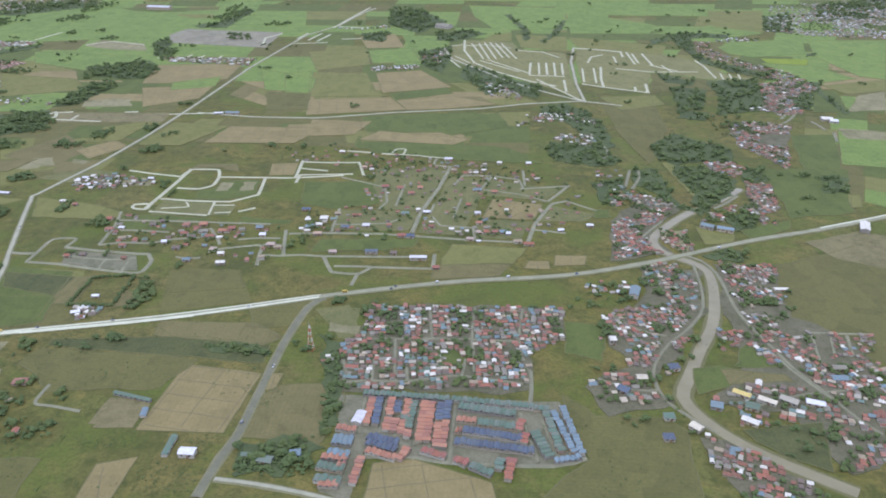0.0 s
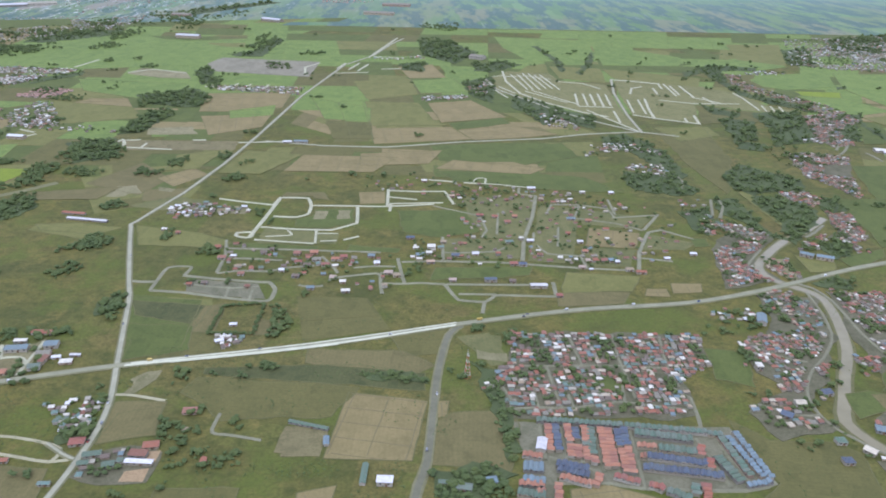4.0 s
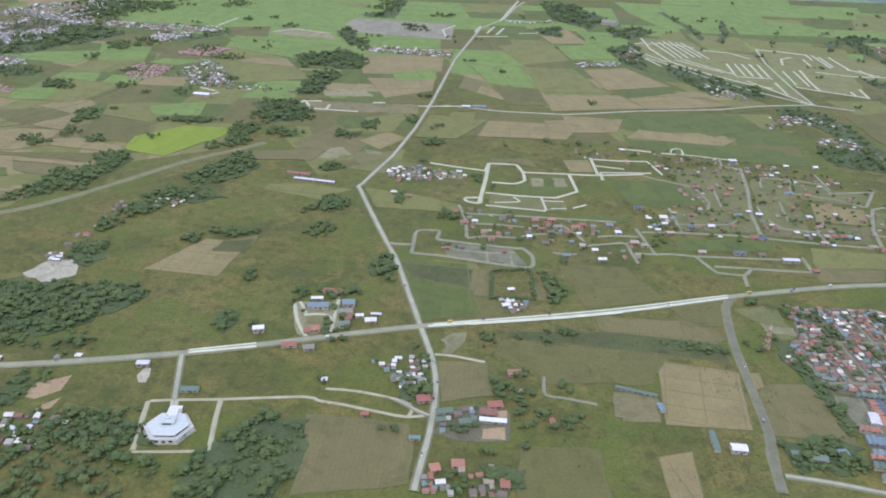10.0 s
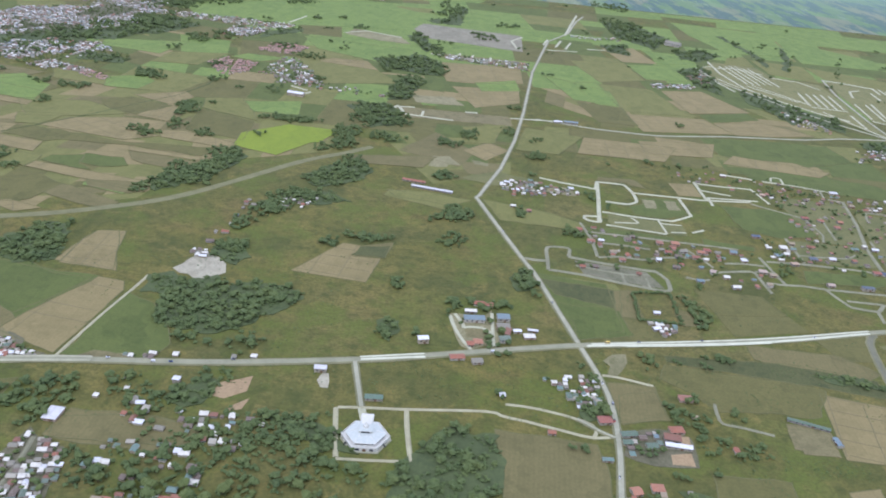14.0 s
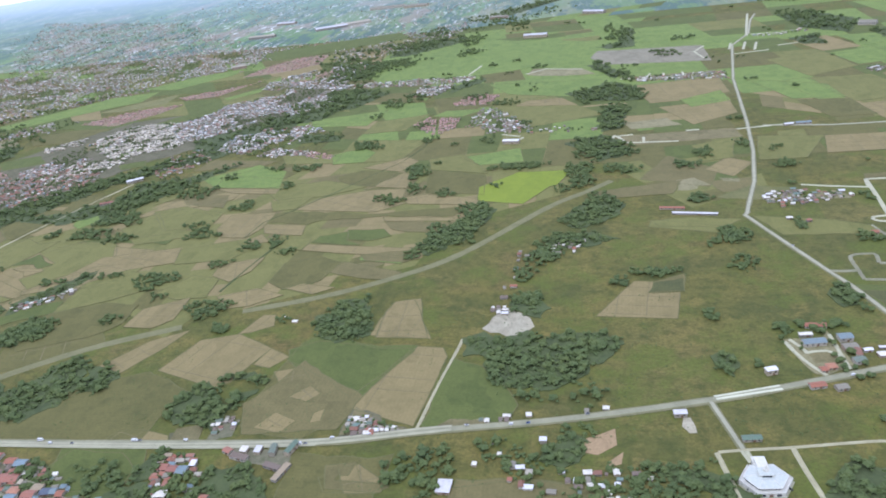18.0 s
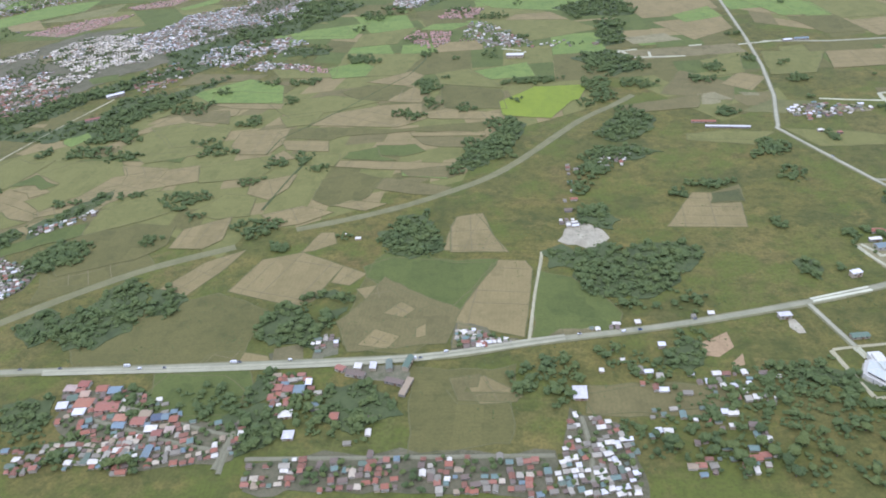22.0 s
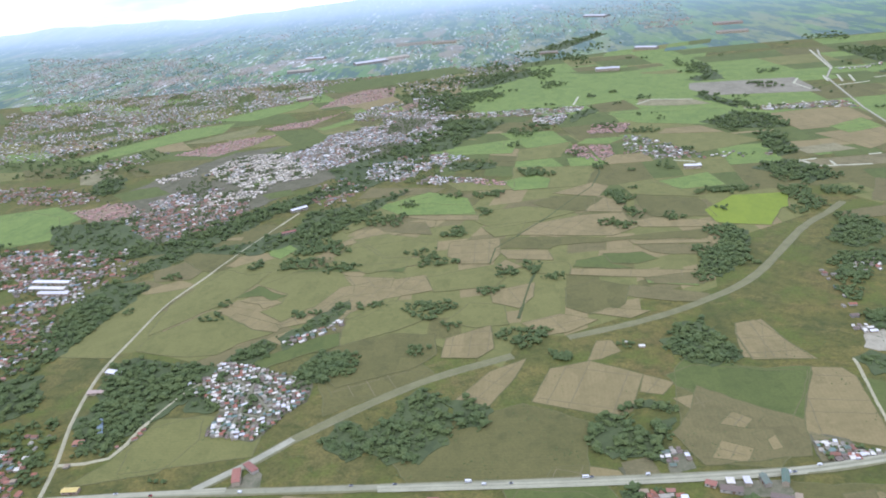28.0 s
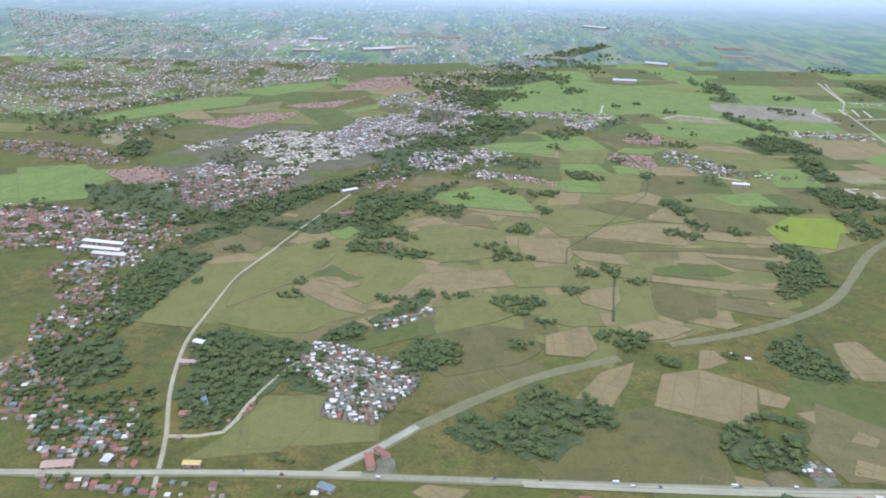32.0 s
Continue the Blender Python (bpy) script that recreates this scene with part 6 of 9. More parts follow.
def chapel(x, y, turn):
    """A six-sided white church: a low outer ring, a dark band for shaded windows, a broad roof and a stepped tower."""
    ob = thing("church", pose(x, y, 0.0, 0, 0, turn) @ Matrix.Scale(0.84, 4), "white six-sided church with a broad pale roof and stepped tower", "church")

    def six(rx, ry, cy=0.0):
        return [(-rx, cy), (-rx * 0.5, cy - ry), (rx * 0.5, cy - ry), (rx, cy), (rx * 0.5, cy + ry), (-rx * 0.5, cy + ry)]

    part("plinth", prism(bmesh.new(), six(20.4, 16.4), 0, 0.4), ROADS["concrete"], ob, "pale concrete plinth")
    part("wall", prism(bmesh.new(), six(18.6, 14.8), 0.4, 3.4), WHITE_PAINT, ob)
    part("terrace", prism(bmesh.new(), six(19.2, 15.3), 3.4, 3.7), WHITE_PAINT, ob)
    for k in range(6):
        ring = six(18.9, 15.05)
        (x0, y0), (x1, y1) = ring[k], ring[(k + 1) % 6]
        length = math.hypot(x1 - x0, y1 - y0)
        part("parapet", boxed((0, length, -0.2, 0.2, 3.7, 4.5)), WHITE_PAINT, ob, at=pose(x0, y0, 0, 0, 0, math.degrees(math.atan2(y1 - y0, x1 - x0))))
    # dark glass all round: windows, with the shade under the eaves in its colour
    part("clerestory", prism(bmesh.new(), six(14.6, 11.4), 3.7, 6.0), PANE, ob, "windows and shade of the eaves as one dark band")
    for k in range(9):
        part("mullion", boxed((-0.3, 0.3, -0.3, 0.3, 3.7, 6.0)), WHITE_PAINT, ob, at=pose(-6.8 + 1.7 * k, -11.4, 0))
    roof = part("roof", prism(bmesh.new(), six(16.2, 12.9), 6.0, 6.4), WHITE_PAINT, ob, "white eaves")
    part("sheeting", prism(bmesh.new(), six(15.8, 12.5), 6.4, 8.2, 0.5), PALE_SHEET, roof, "broad pale grey-green roof")
    for k in range(6):
        x1, y1 = six(15.8, 12.5)[k]
        d = Vector((-0.5 * x1, -0.5 * y1, 1.8))
        part("hip", boxed((0, d.length, -0.22, 0.22, -0.1, 0.18)), WHITE_PAINT, roof, at=pose(x1, y1, 6.4, 0, -math.degrees(math.atan2(1.8, math.hypot(d.x, d.y))), math.degrees(math.atan2(d.y, d.x))))
    part("nave", boxed((-4.0, 4.0, 2.0, 18.5, 5.0, 8.0)), WHITE_PAINT, ob)
    tower = part("tower", boxed((-5.2, 5.2, -3.0, 5.0, 7.0, 10.2)), WHITE_PAINT, ob)
    part("tower_roof", prism(bmesh.new(), [(-5.6, -3.4), (5.6, -3.4), (5.6, 5.4), (-5.6, 5.4)], 10.2, 11.2, 0.62), PALE_SHEET, tower)
    part("tower_window", boxed((-3.4, 3.4, -3.15, -2.9, 7.8, 9.4)), PANE, tower)
    part("lantern", prism(bmesh.new(), six(2.4, 2.2, 1), 11.0, 13.0, 0.85), WHITE_PAINT, tower)
    part("spire", prism(bmesh.new(), six(1.2, 1.1, 1), 13.0, 16.4, 0.06), WHITE_PAINT, tower)
    porch = part("porch", boxed((-4.4, 4.4, 14, 22.5, 0.2, 5.2)), WHITE_PAINT, ob)
    part("porch_roof", boxed((-5.0, 5.0, 13.6, 23.1, 5.2, 5.7)), WHITE_PAINT, porch)
    for side in (-1, 1):
        part("window", boxed((-1.5, 1.5, -0.15, 0.15, 1.0, 2.9)), PANE, ob, at=pose(side * 5.4, -14.85, 0))
        part("wing_window", boxed((-0.15, 0.15, -3.4, 3.4, 1.2, 3.0)), PANE, ob, at=pose(side * 13.98, -7.4, 0, 0, 0, side * 32))
    part("door", boxed((-1.3, 1.3, -0.15, 0.15, 0.4, 2.8)), DOOR, ob, at=pose(0, -14.85, 0))
    return ob


def mast(x, y, height):
    """A four-legged lattice tower, banded red and white."""
    ob = thing("radio_mast", pose(x, y, 0.0), "red and white lattice radio mast beside a roadside house", "mast")
    bays = 8

    def spread(k):
        return 1.9 * (1 - k / bays) + 0.35

    for k in range(bays):
        z0, z1 = height * k / bays, height * (k + 1) / bays
        bm = bmesh.new()
        for sx in (-1, 1):
            for sy in (-1, 1):
                box(bm, -0.12, 0.12, -0.12, 0.12, 0, 1)
                a, b = spread(k), spread(k + 1)
                for v in list(bm.verts)[-8:]:
                    t = v.co.z
                    v.co.x += sx * (a + (b - a) * t)
                    v.co.y += sy * (a + (b - a) * t)
                    v.co.z = z0 + (z1 - z0) * t
        a = spread(k)
        for s in (-1, 1):
            box(bm, -a, a, s * a - 0.08, s * a + 0.08, z0 + 0.02, z0 + 0.18)
            box(bm, s * a - 0.08, s * a + 0.08, -a, a, z0 + 0.02, z0 + 0.18)
        part("segment", bm, (RED_STEEL, WHITE_PAINT)[k % 2], ob)
    for k in range(3):
        part("dish", prism(bmesh.new(), [(0.7 * math.cos(i * 0.785), 0.7 * math.sin(i * 0.785)) for i in range(8)], 0, 0.3, 0.6), WHITE_PAINT, ob, at=pose(0.5 * math.cos(k * 2.1), 0.5 * math.sin(k * 2.1), height * 0.86 + k * 0.8, 90, 0, k * 120))
    part("aerial", boxed((-0.06, 0.06, -0.06, 0.06, height, height + 3)), STEEL, ob)
    return ob


CAR_PAINTS = [plain("white_car_paint", (0.62, 0.62, 0.6), (0.72, 0.72, 0.7), 0.35), plain("grey_car_paint", (0.2, 0.21, 0.22), (0.26, 0.27, 0.28), 0.35), plain("red_car_paint", (0.3, 0.05, 0.04), (0.36, 0.07, 0.06), 0.35), plain("blue_car_paint", (0.06, 0.1, 0.22), (0.08, 0.13, 0.27), 0.35), plain("yellow_bus_paint", (0.5, 0.36, 0.08), (0.56, 0.42, 0.1), 0.4)]


def vehicle(kind, paint, x, y, turn, z):
    """A car, van, bus or lorry with its own body, glass and wheels."""
    l, w, h = {"car": (2.8, 1.25, 0.6), "van": (2.9, 1.3, 1.1), "bus": (4.6, 1.5, 1.6), "lorry": (4.0, 1.45, 1.4)}[kind]
    words = ("white", "grey", "red", "dark blue", "yellow")[paint]
    ob = thing(kind, pose(x, y, z, 0, 0, turn), "%s %s on the road" % (words, kind), kind, "vehicles on the roads")
    part("body", kept((kind, "body", paint), lambda: mesh_of(prism(bmesh.new(), [(-l / 2, -w / 2), (l / 2, -w / 2), (l / 2, w / 2), (-l / 2, w / 2)], 0.3, 0.3 + h, 0.95))), CAR_PAINTS[paint], ob)
    if kind == "car":
        part("cabin", kept((kind, "cabin"), lambda: mesh_of(prism(bmesh.new(), [(-1.0, -0.56), (0.7, -0.56), (0.7, 0.56), (-1.0, 0.56)], 0.88, 1.28, 0.75))), PANE, ob, "dark glass cabin")
    else:
        part("windscreen", kept((kind, "glass"), lambda: mesh_of(boxed((l / 2 - 0.35, l / 2 + 0.02, -w * 0.42, w * 0.42, 0.3 + h * 0.5, 0.3 + h * 0.85)))), PANE, ob)
        part("side_glass", kept((kind, "side"), lambda: mesh_of(boxed((-l * 0.4, l * 0.4, -w / 2 - 0.01, w / 2 + 0.01, 0.3 + h * 0.55, 0.3 + h * 0.8)))), PANE if kind != "lorry" else CAR_PAINTS[1], ob)
    wheel = kept((kind, "wheel"), lambda: mesh_of(prism(bmesh.new(), [(0.28 * math.cos(i * 0.628), 0.28 * math.sin(i * 0.628)) for i in range(10)], -0.12, 0.12)))
    for sx in (-1, 1):
        for sy in (-1, 1):
            part("wheel", wheel, TYRE, ob, at=pose(sx * l * 0.32, sy * (w / 2 - 0.1), 0.28, 90))
    return ob


chapel(-194.6, 394.8, 2)
mast(233.3, 511.2, 22)
vehicle('bus', 0, -505.7, 434.7, 8, 1.2)
vehicle('van', 0, -595.7, 440.3, 180, 1.2)
vehicle('car', 1, -688.1, 438.2, -1, 1.2)
vehicle('car', 1, -633.3, 440.6, 180, 1.2)
vehicle('bus', 0, -637.4, 440.6, 180, 1.2)
vehicle('van', 0, -706.6, 438.6, -1, 1.2)
vehicle('car', 1, -768.5, 443.5, 179, 1.2)
vehicle('van', 0, -482.4, 441.3, 188, 1.2)
vehicle('car', 1, -500.8, 435.3, 8, 1.2)
vehicle('van', 0, -878.4, 443.5, -2, 1.2)
vehicle('car', 1, -799.5, 444.5, 178, 1.2)
vehicle('bus', 0, -717.4, 442.3, 179, 1.2)
vehicle('car', 2, -943.9, 444.8, -1, 1.2)
vehicle('car', 0, -971.2, 448.6, 179, 1.2)
vehicle('car', 1, 13.3, 539.9, 191, 1.2)
vehicle('bus', 4, 250.3, 598.3, 193, 1.2)
vehicle('car', 1, 290.0, 604.0, 13, 1.2)
vehicle('van', 0, 330.1, 616.8, 193, 1.2)
vehicle('van', 0, -108.3, 506.5, 15, 1.2)
vehicle('lorry', 4, -13.6, 534.4, 191, 1.2)
vehicle('car', 1, 68.6, 551.0, 191, 1.2)
vehicle('car', 0, 173.1, 573.6, 16, 1.2)
vehicle('van', 0, 394.0, 626.1, 187, 1.2)
vehicle('car', 3, 456.7, 632.5, 17, 1.2)
vehicle('van', 0, 604.5, 686.9, 23, 1.2)
vehicle('car', 1, 293.6, 608.3, 193, 1.2)
vehicle('car', 1, -299.0, 465.4, 191, 1.2)
vehicle('van', 0, -353.2, 454.5, 7, 1.2)
vehicle('van', 0, -455.8, 445.0, 188, 1.2)
vehicle('car', 0, -385.2, 454.1, 187, 1.2)
vehicle('car', 3, -341.1, 455.9, 7, 1.2)
vehicle('car', 0, -26.6, 478.6, 275, 0.86)
vehicle('van', 1, -22.7, 454.8, 95, 0.86)
vehicle('car', 0, -31.2, 378.7, 261, 0.86)
vehicle('car', 1, -52.8, 591.8, 283, 0.86)
vehicle('car', 0, -90.5, 730.8, 107, 0.86)
vehicle('car', 2, -24.8, 435.2, 266, 0.86)
vehicle('car', 0, 209.1, 487.7, 84, 0.67)
vehicle('van', 1, 200.0, 423.3, -96, 0.67)
building('pavilion', 'white open pavilion on a bare lot', 'white', 'hip', -235.2, 463.4, 3, 8.8, 5, 3.6, 1.1)
building('shed', 'open shed with a green roof by the church road', 'green', 'gable', -193.6, 436.2, 3, 12.3, 5, 2.4, 0.9)
building('house', 'small white house beside the track', 'white', 'hip', -102.8, 452.2, 3, 4.0, 4.3, 2.5, 0.7)
building('hut', 'small red-roofed hut beside the track', 'red', 'gable', -70.7, 416.2, 3, 5.3, 3.6, 2.2, 0.6)
building('shed', 'small pale shed by the road', 'silver', 'gable', -36.3, 394.0, 2, 7.3, 2.9, 2.2, 0.6)
building('shed', 'small pale shed by the river', 'silver', 'gable', 631.7, 604.4, 0, 12.1, 3.6, 2.2, 0.6)
building('workshop', 'long workshop with a pale blue roof in a walled yard', 'skyblue', 'gable', -122.2, 551.2, 6, 17.1, 7.2, 3.6, 1.2)
building('shed', 'white-roofed shed in a walled yard', 'white', 'shed', -124.9, 563.6, 3, 10.0, 3.6, 2.5, 0.4)
building('warehouse', 'warehouse with a pale blue roof beside a yard', 'skyblue', 'gable', -97.8, 557.3, 6, 10.3, 7.9, 3.6, 1)
building('warehouse', 'warehouse with a pale grey roof beside a yard', 'silver', 'gable', -98.4, 543.5, 7, 10.5, 7.2, 3.2, 1)
building('warehouse', 'warehouse with a grey-green roof beside a yard', 'green', 'gable', -97.9, 524.9, 10, 8.6, 6.5, 3.2, 1)
building('shed', 'narrow pale-roofed shed beside a yard', 'silver', 'shed', -94.8, 536.2, 80, 11.6, 4.3, 2.9, 0.6)
building('house', 'house with an orange-red hipped roof by the highway', 'orange', 'hip', -119.4, 518.2, 7, 7.0, 6.5, 2.4, 1.3)
building('house', 'house with a dull red hipped roof by the highway', 'red', 'hip', -125.6, 514.6, 12, 5.1, 5.8, 2.3, 1.2)
building('house', 'long house with a weathered red roof behind the yard', 'red', 'gable', -113.8, 577.9, -3, 16.2, 5.8, 2.2, 1.1)
building('shed', 'white-roofed open shed by the road', 'white', 'gable', -87.0, 539.6, 8, 6.6, 3.6, 2.2, 0.6)
building('shed', 'white-roofed shelter by the road', 'white', 'hip', -77.4, 533.1, 8, 9.2, 5.8, 2.3, 1.2)
building('shed', 'narrow white-roofed shed by the road', 'white', 'shed', -73.8, 542.5, -2, 8.5, 2.2, 1.9, 0.3)
building('house', 'two-storey white house by the highway', 'white', 'shed', -162.9, 512.7, 14, 8.5, 5, 4.3, 0.4)
building('shop', 'small roadside shop with a red sheet roof', 'red', 'gable', -135.9, 494.6, 11, 11.3, 5.8, 2.4, 0.9)
building('shop', 'roadside shop with a dark rusty roof', 'rust', 'gable', -120.5, 491.6, 13, 8.4, 5.8, 2.4, 0.9)
building('shed', 'very long low shed with a pale green roof', 'green', 'gable', 118.9, 450.8, -18, 29.3, 2.9, 2.2, 0.6)
building('shed', 'small shed with a pale blue roof', 'skyblue', 'gable', 132.7, 433.2, -85, 8.6, 3.6, 2.2, 0.6)
building('warehouse', 'bright white-roofed warehouse beside the asphalt road', 'white', 'gable', 173.0, 392.7, -4, 10.0, 6.5, 3.6, 0.9)
building('shed', 'long shed with a grey-green roof', 'green', 'gable', 159.6, 399.8, 86, 18.6, 3.6, 2.4, 0.7)
building('house', 'large house with a bright red hipped roof', 'red', 'hip', -31.6, 434.3, 10, 9.8, 7.2, 2.6, 1.4)
building('house', 'house with an orange tiled roof among trees', 'orange', 'hip', 33.8, 468.2, 3, 9.9, 6.5, 2.3, 1.3)
building('house', 'house with a red hipped roof beside workshops', 'red', 'hip', 17.8, 430.4, 9, 10.2, 6.5, 2.4, 1.3)
building('house', 'house with an orange-red hipped roof', 'orange', 'hip', -8.4, 371.3, 2, 8.0, 6.5, 2.4, 1.3)
building('house', 'house with a bright red gabled roof', 'red', 'gable', 19.6, 355.0, 2, 5.8, 7.2, 2.4, 1.1)
building('house', 'house with an orange roof by the road', 'orange', 'gable', -22.9, 367.0, 16, 6.3, 6.5, 2.3, 1)
building('house', 'house with a grey-green sheet roof by the road', 'green', 'gable', -17.3, 421.8, 11, 11.5, 5, 2.2, 0.9)
building('house', 'house with a grey-green sheet roof by the road', 'green', 'gable', -19.8, 412.9, 7, 6.8, 4.3, 2.2, 0.9)
building('house', 'house with a dull green roof', 'green', 'gable', -3.5, 411.6, 11, 7.6, 5, 2.2, 0.9)
building('workshop', 'pale-roofed workshop with open yards', 'silver', 'shed', 12.5, 420.8, -6, 11.5, 5.8, 2.9, 0.6)
building('workshop', 'long white-roofed workshop with open yards', 'white', 'shed', 15.2, 413.0, -5, 18.1, 3.6, 2.5, 0.4)
building('warehouse', 'warehouse with a bright blue roof near the river', 'skyblue', 'gable', 608.3, 734.4, -37, 13.6, 7.2, 4.3, 1.3)
building('warehouse', 'warehouse with a bright blue roof near the river', 'skyblue', 'gable', 624.2, 727.0, -24, 16.5, 7.2, 4.3, 1.3)
building('farmhouse', 'farm building with a pale green roof among trees', 'green', 'gable', 221.4, 386.5, -12, 11.9, 5.8, 2.9, 1)
building('house', 'house with a turquoise roof among trees', 'skyblue', 'hip', 240.3, 391.9, 9, 6.6, 5.8, 2.9, 1.2)
building('warehouse', 'white-roofed warehouse at the edge of the estate', 'white', 'gable', 277.3, 426.2, 75, 12.2, 6.5, 3.6, 0.9)
building('hall', 'white-roofed hall on an empty street', 'white', 'hip', 312.6, 662.5, 0, 15.9, 5, 3.6, 1)
building('house', 'house with a slate blue roof on an empty street', 'blue', 'hip', 267.7, 675.3, 0, 11.8, 5, 3.6, 1.2)
building('hut', 'white-roofed hut inside a square hedge', 'white', 'gable', 39.5, 590.7, 3, 5.9, 3.6, 2.2, 0.6)
building('house', 'white-roofed house beside the highway', 'white', 'gable', 33.5, 563.7, 18, 7.0, 4.3, 2.4, 0.7)
building('greenhouse', 'long white plastic-roofed growing shed', 'white', 'gable', -167.9, 825.2, -12, 48.1, 4.3, 2.2, 0.6)
building('shed', 'long dark-roofed poultry shed', 'rust', 'gable', -189.6, 844.5, -11, 27.2, 5, 2.2, 0.7)
building('shed', 'white-roofed shed by the side road', 'white', 'gable', 10.2, 1134.2, 6, 12.7, 6.5, 2.9, 0.7)
building('shed', 'blue-roofed shed by the side road', 'skyblue', 'gable', 30.0, 1134.7, -3, 20.3, 6.5, 3.6, 0.9)
building('station_hall', 'green-roofed bus terminal shed by the highway', 'green', 'gable', -509.3, 429.0, 73, 13.4, 4.3, 4, 1.1)
building('station_hall', 'green-roofed fuel station canopy by the highway', 'green', 'gable', -522.6, 427.5, -85, 10.2, 4.3, 3.6, 0.9)
building('shop', 'small white-roofed roadside shop', 'white', 'shed', -544.8, 428.2, 85, 6.0, 5, 2.9, 0.4)
building('shop', 'small white-roofed roadside shop', 'white', 'shed', -534.0, 427.9, 88, 7.1, 4.3, 2.9, 0.4)
building('workshop', 'grey-roofed workshop row behind the shops', 'rust', 'shed', -546.1, 420.8, -17, 14.0, 5, 2.5, 0.4)
building('workshop', 'grey-roofed workshop row behind the terminal', 'silver', 'shed', -517.9, 410.4, -21, 13.5, 4.3, 2.5, 0.4)
building('shop', 'small red-roofed roadside shop', 'red', 'gable', -557.3, 427.7, -30, 6.9, 5, 2.5, 0.7)
building('bodega', 'long building with a flat orange-tan roof', 'tan', 'shed', -509.4, 404.7, 72, 18.2, 4.3, 2.3, 0.2)
building('fuel_station', 'fuel station canopy with a dull red roof', 'red', 'hip', -885.6, 459.9, -78, 16.3, 5.8, 4, 0.7)
building('shop', 'fuel station shop with a dull red roof', 'red', 'hip', -877.9, 470.6, -46, 13.9, 5, 2.9, 0.7)
building('shop', 'roadside shop with a bright yellow roof', 'yellow', 'gable', -1007.6, 454.5, -1, 12.2, 5, 2.9, 0.7)
building('warehouse', 'white-roofed warehouse by the highway', 'white', 'gable', -1067.0, 456.7, 80, 8.3, 5.8, 3.6, 0.7)
building('market_hall', 'long market hall with a faded tan roof', 'tan', 'gable', -1098.2, 451.1, 8, 20.9, 7.9, 2.9, 1.2)
building('shop', 'roadside building with a pale blue roof', 'skyblue', 'gable', -912.0, 431.9, -28, 11.5, 5.8, 2.9, 0.7)
building('warehouse', 'pale blue-white roofed warehouse by the track', 'white', 'gable', -1049.6, 624.3, -20, 16.3, 6.5, 3.6, 0.9)
building('farmhouse', 'farm building with a faded pink-tan roof by the track', 'tan', 'gable', -1051.7, 592.4, 2, 16.2, 5.8, 2.5, 0.9)
building('shed', 'long shed with a pale blue roof', 'skyblue', 'gable', -1023.6, 537.4, -67, 26.0, 4.3, 2.5, 0.7)
building('house', 'house with an orange hipped roof among trees', 'orange', 'hip', -1031.2, 515.1, 2, 8.5, 5.8, 2.5, 1.2)
building('school_block', 'long white-roofed school building', 'white', 'gable', -1232.3, 859.1, -11, 51.3, 7.9, 4.3, 1.1)
building('school_block', 'long white-roofed school building', 'white', 'gable', -1227.7, 839.9, -11, 50.2, 7.9, 4.3, 1.1)
building('school_block', 'long white-roofed school building', 'white', 'gable', -1211.5, 823.6, -9, 41.3, 7.9, 4.3, 1.1)
building('hall', 'white-roofed hall at the end of the track', 'white', 'gable', -970.1, 1078.5, 36, 25.0, 8.6, 4.3, 1.1)
building('house', 'house with a faded red roof beside the track', 'red', 'gable', -963.5, 980.7, 24, 19.3, 6.5, 3.6, 1.1)
building('warehouse', 'white-roofed warehouse on an empty lot', 'white', 'gable', -385.4, 1142.3, -10, 24.6, 10.1, 5, 1.4)
building('factory', 'very large white-roofed factory hall on the far plain', 'factory', 'gable', -1050.7, 2583.5, 23, 106.1, 43.2, 7.2, 2.9)
building('factory', 'very large white-roofed factory hall on the far plain', 'factory', 'gable', -988.2, 2632.4, 26, 119.7, 43.2, 7.2, 2.9)
building('factory', 'very large white-roofed factory hall on the far plain', 'factory', 'gable', -1267.2, 2517.1, 4, 86.4, 28.8, 7.2, 2.9)
building('factory', 'very large white-roofed factory hall on the far plain', 'factory', 'gable', -935.1, 2980.2, 4, 132.0, 36, 7.2, 2.9)
building('factory', 'very large white-roofed factory hall on the far plain', 'factory', 'gable', -1273.0, 2798.4, -10, 69.8, 28.8, 7.2, 2.9)
building('factory', 'very large white-roofed factory hall on the far plain', 'factory', 'gable', 101.3, 2556.2, -9, 94.8, 28.8, 7.2, 2.9)
building('factory', 'very large white-roofed factory hall on the far plain', 'factory', 'gable', 153.8, 2779.1, -8, 93.2, 36, 7.2, 2.9)
building('factory', 'very large white-roofed factory hall on the far plain', 'factory', 'gable', -203.1, 2367.0, -31, 65.8, 21.6, 7.2, 2.9)
building('factory', 'very large white-roofed factory hall on the far plain', 'factory', 'gable', -365.8, 2054.7, -9, 60.3, 18, 7.2, 2.9)
building('factory', 'very large white-roofed factory hall on the far plain', 'factory', 'gable', -819.1, 2944.8, -4, 88.3, 43.2, 7.2, 2.9)
building('factory', 'very large white-roofed factory hall on the far plain', 'factory', 'gable', -1147.5, 1992.0, 24, 37.1, 21.6, 7.2, 2.9)
building('factory', 'very large white-roofed factory hall on the far plain', 'factory', 'gable', -199.6, 3389.0, -42, 107.6, 43.2, 7.2, 2.9)
building('factory', 'very large white-roofed factory hall on the far plain', 'factory', 'gable', -482.1, 2438.6, -9, 54.2, 21.6, 7.2, 2.9)
building('factory', 'very large white-roofed factory hall on the far plain', 'factory', 'gable', 351.8, 1830.2, -29, 34.5, 21.6, 7.2, 2.9)
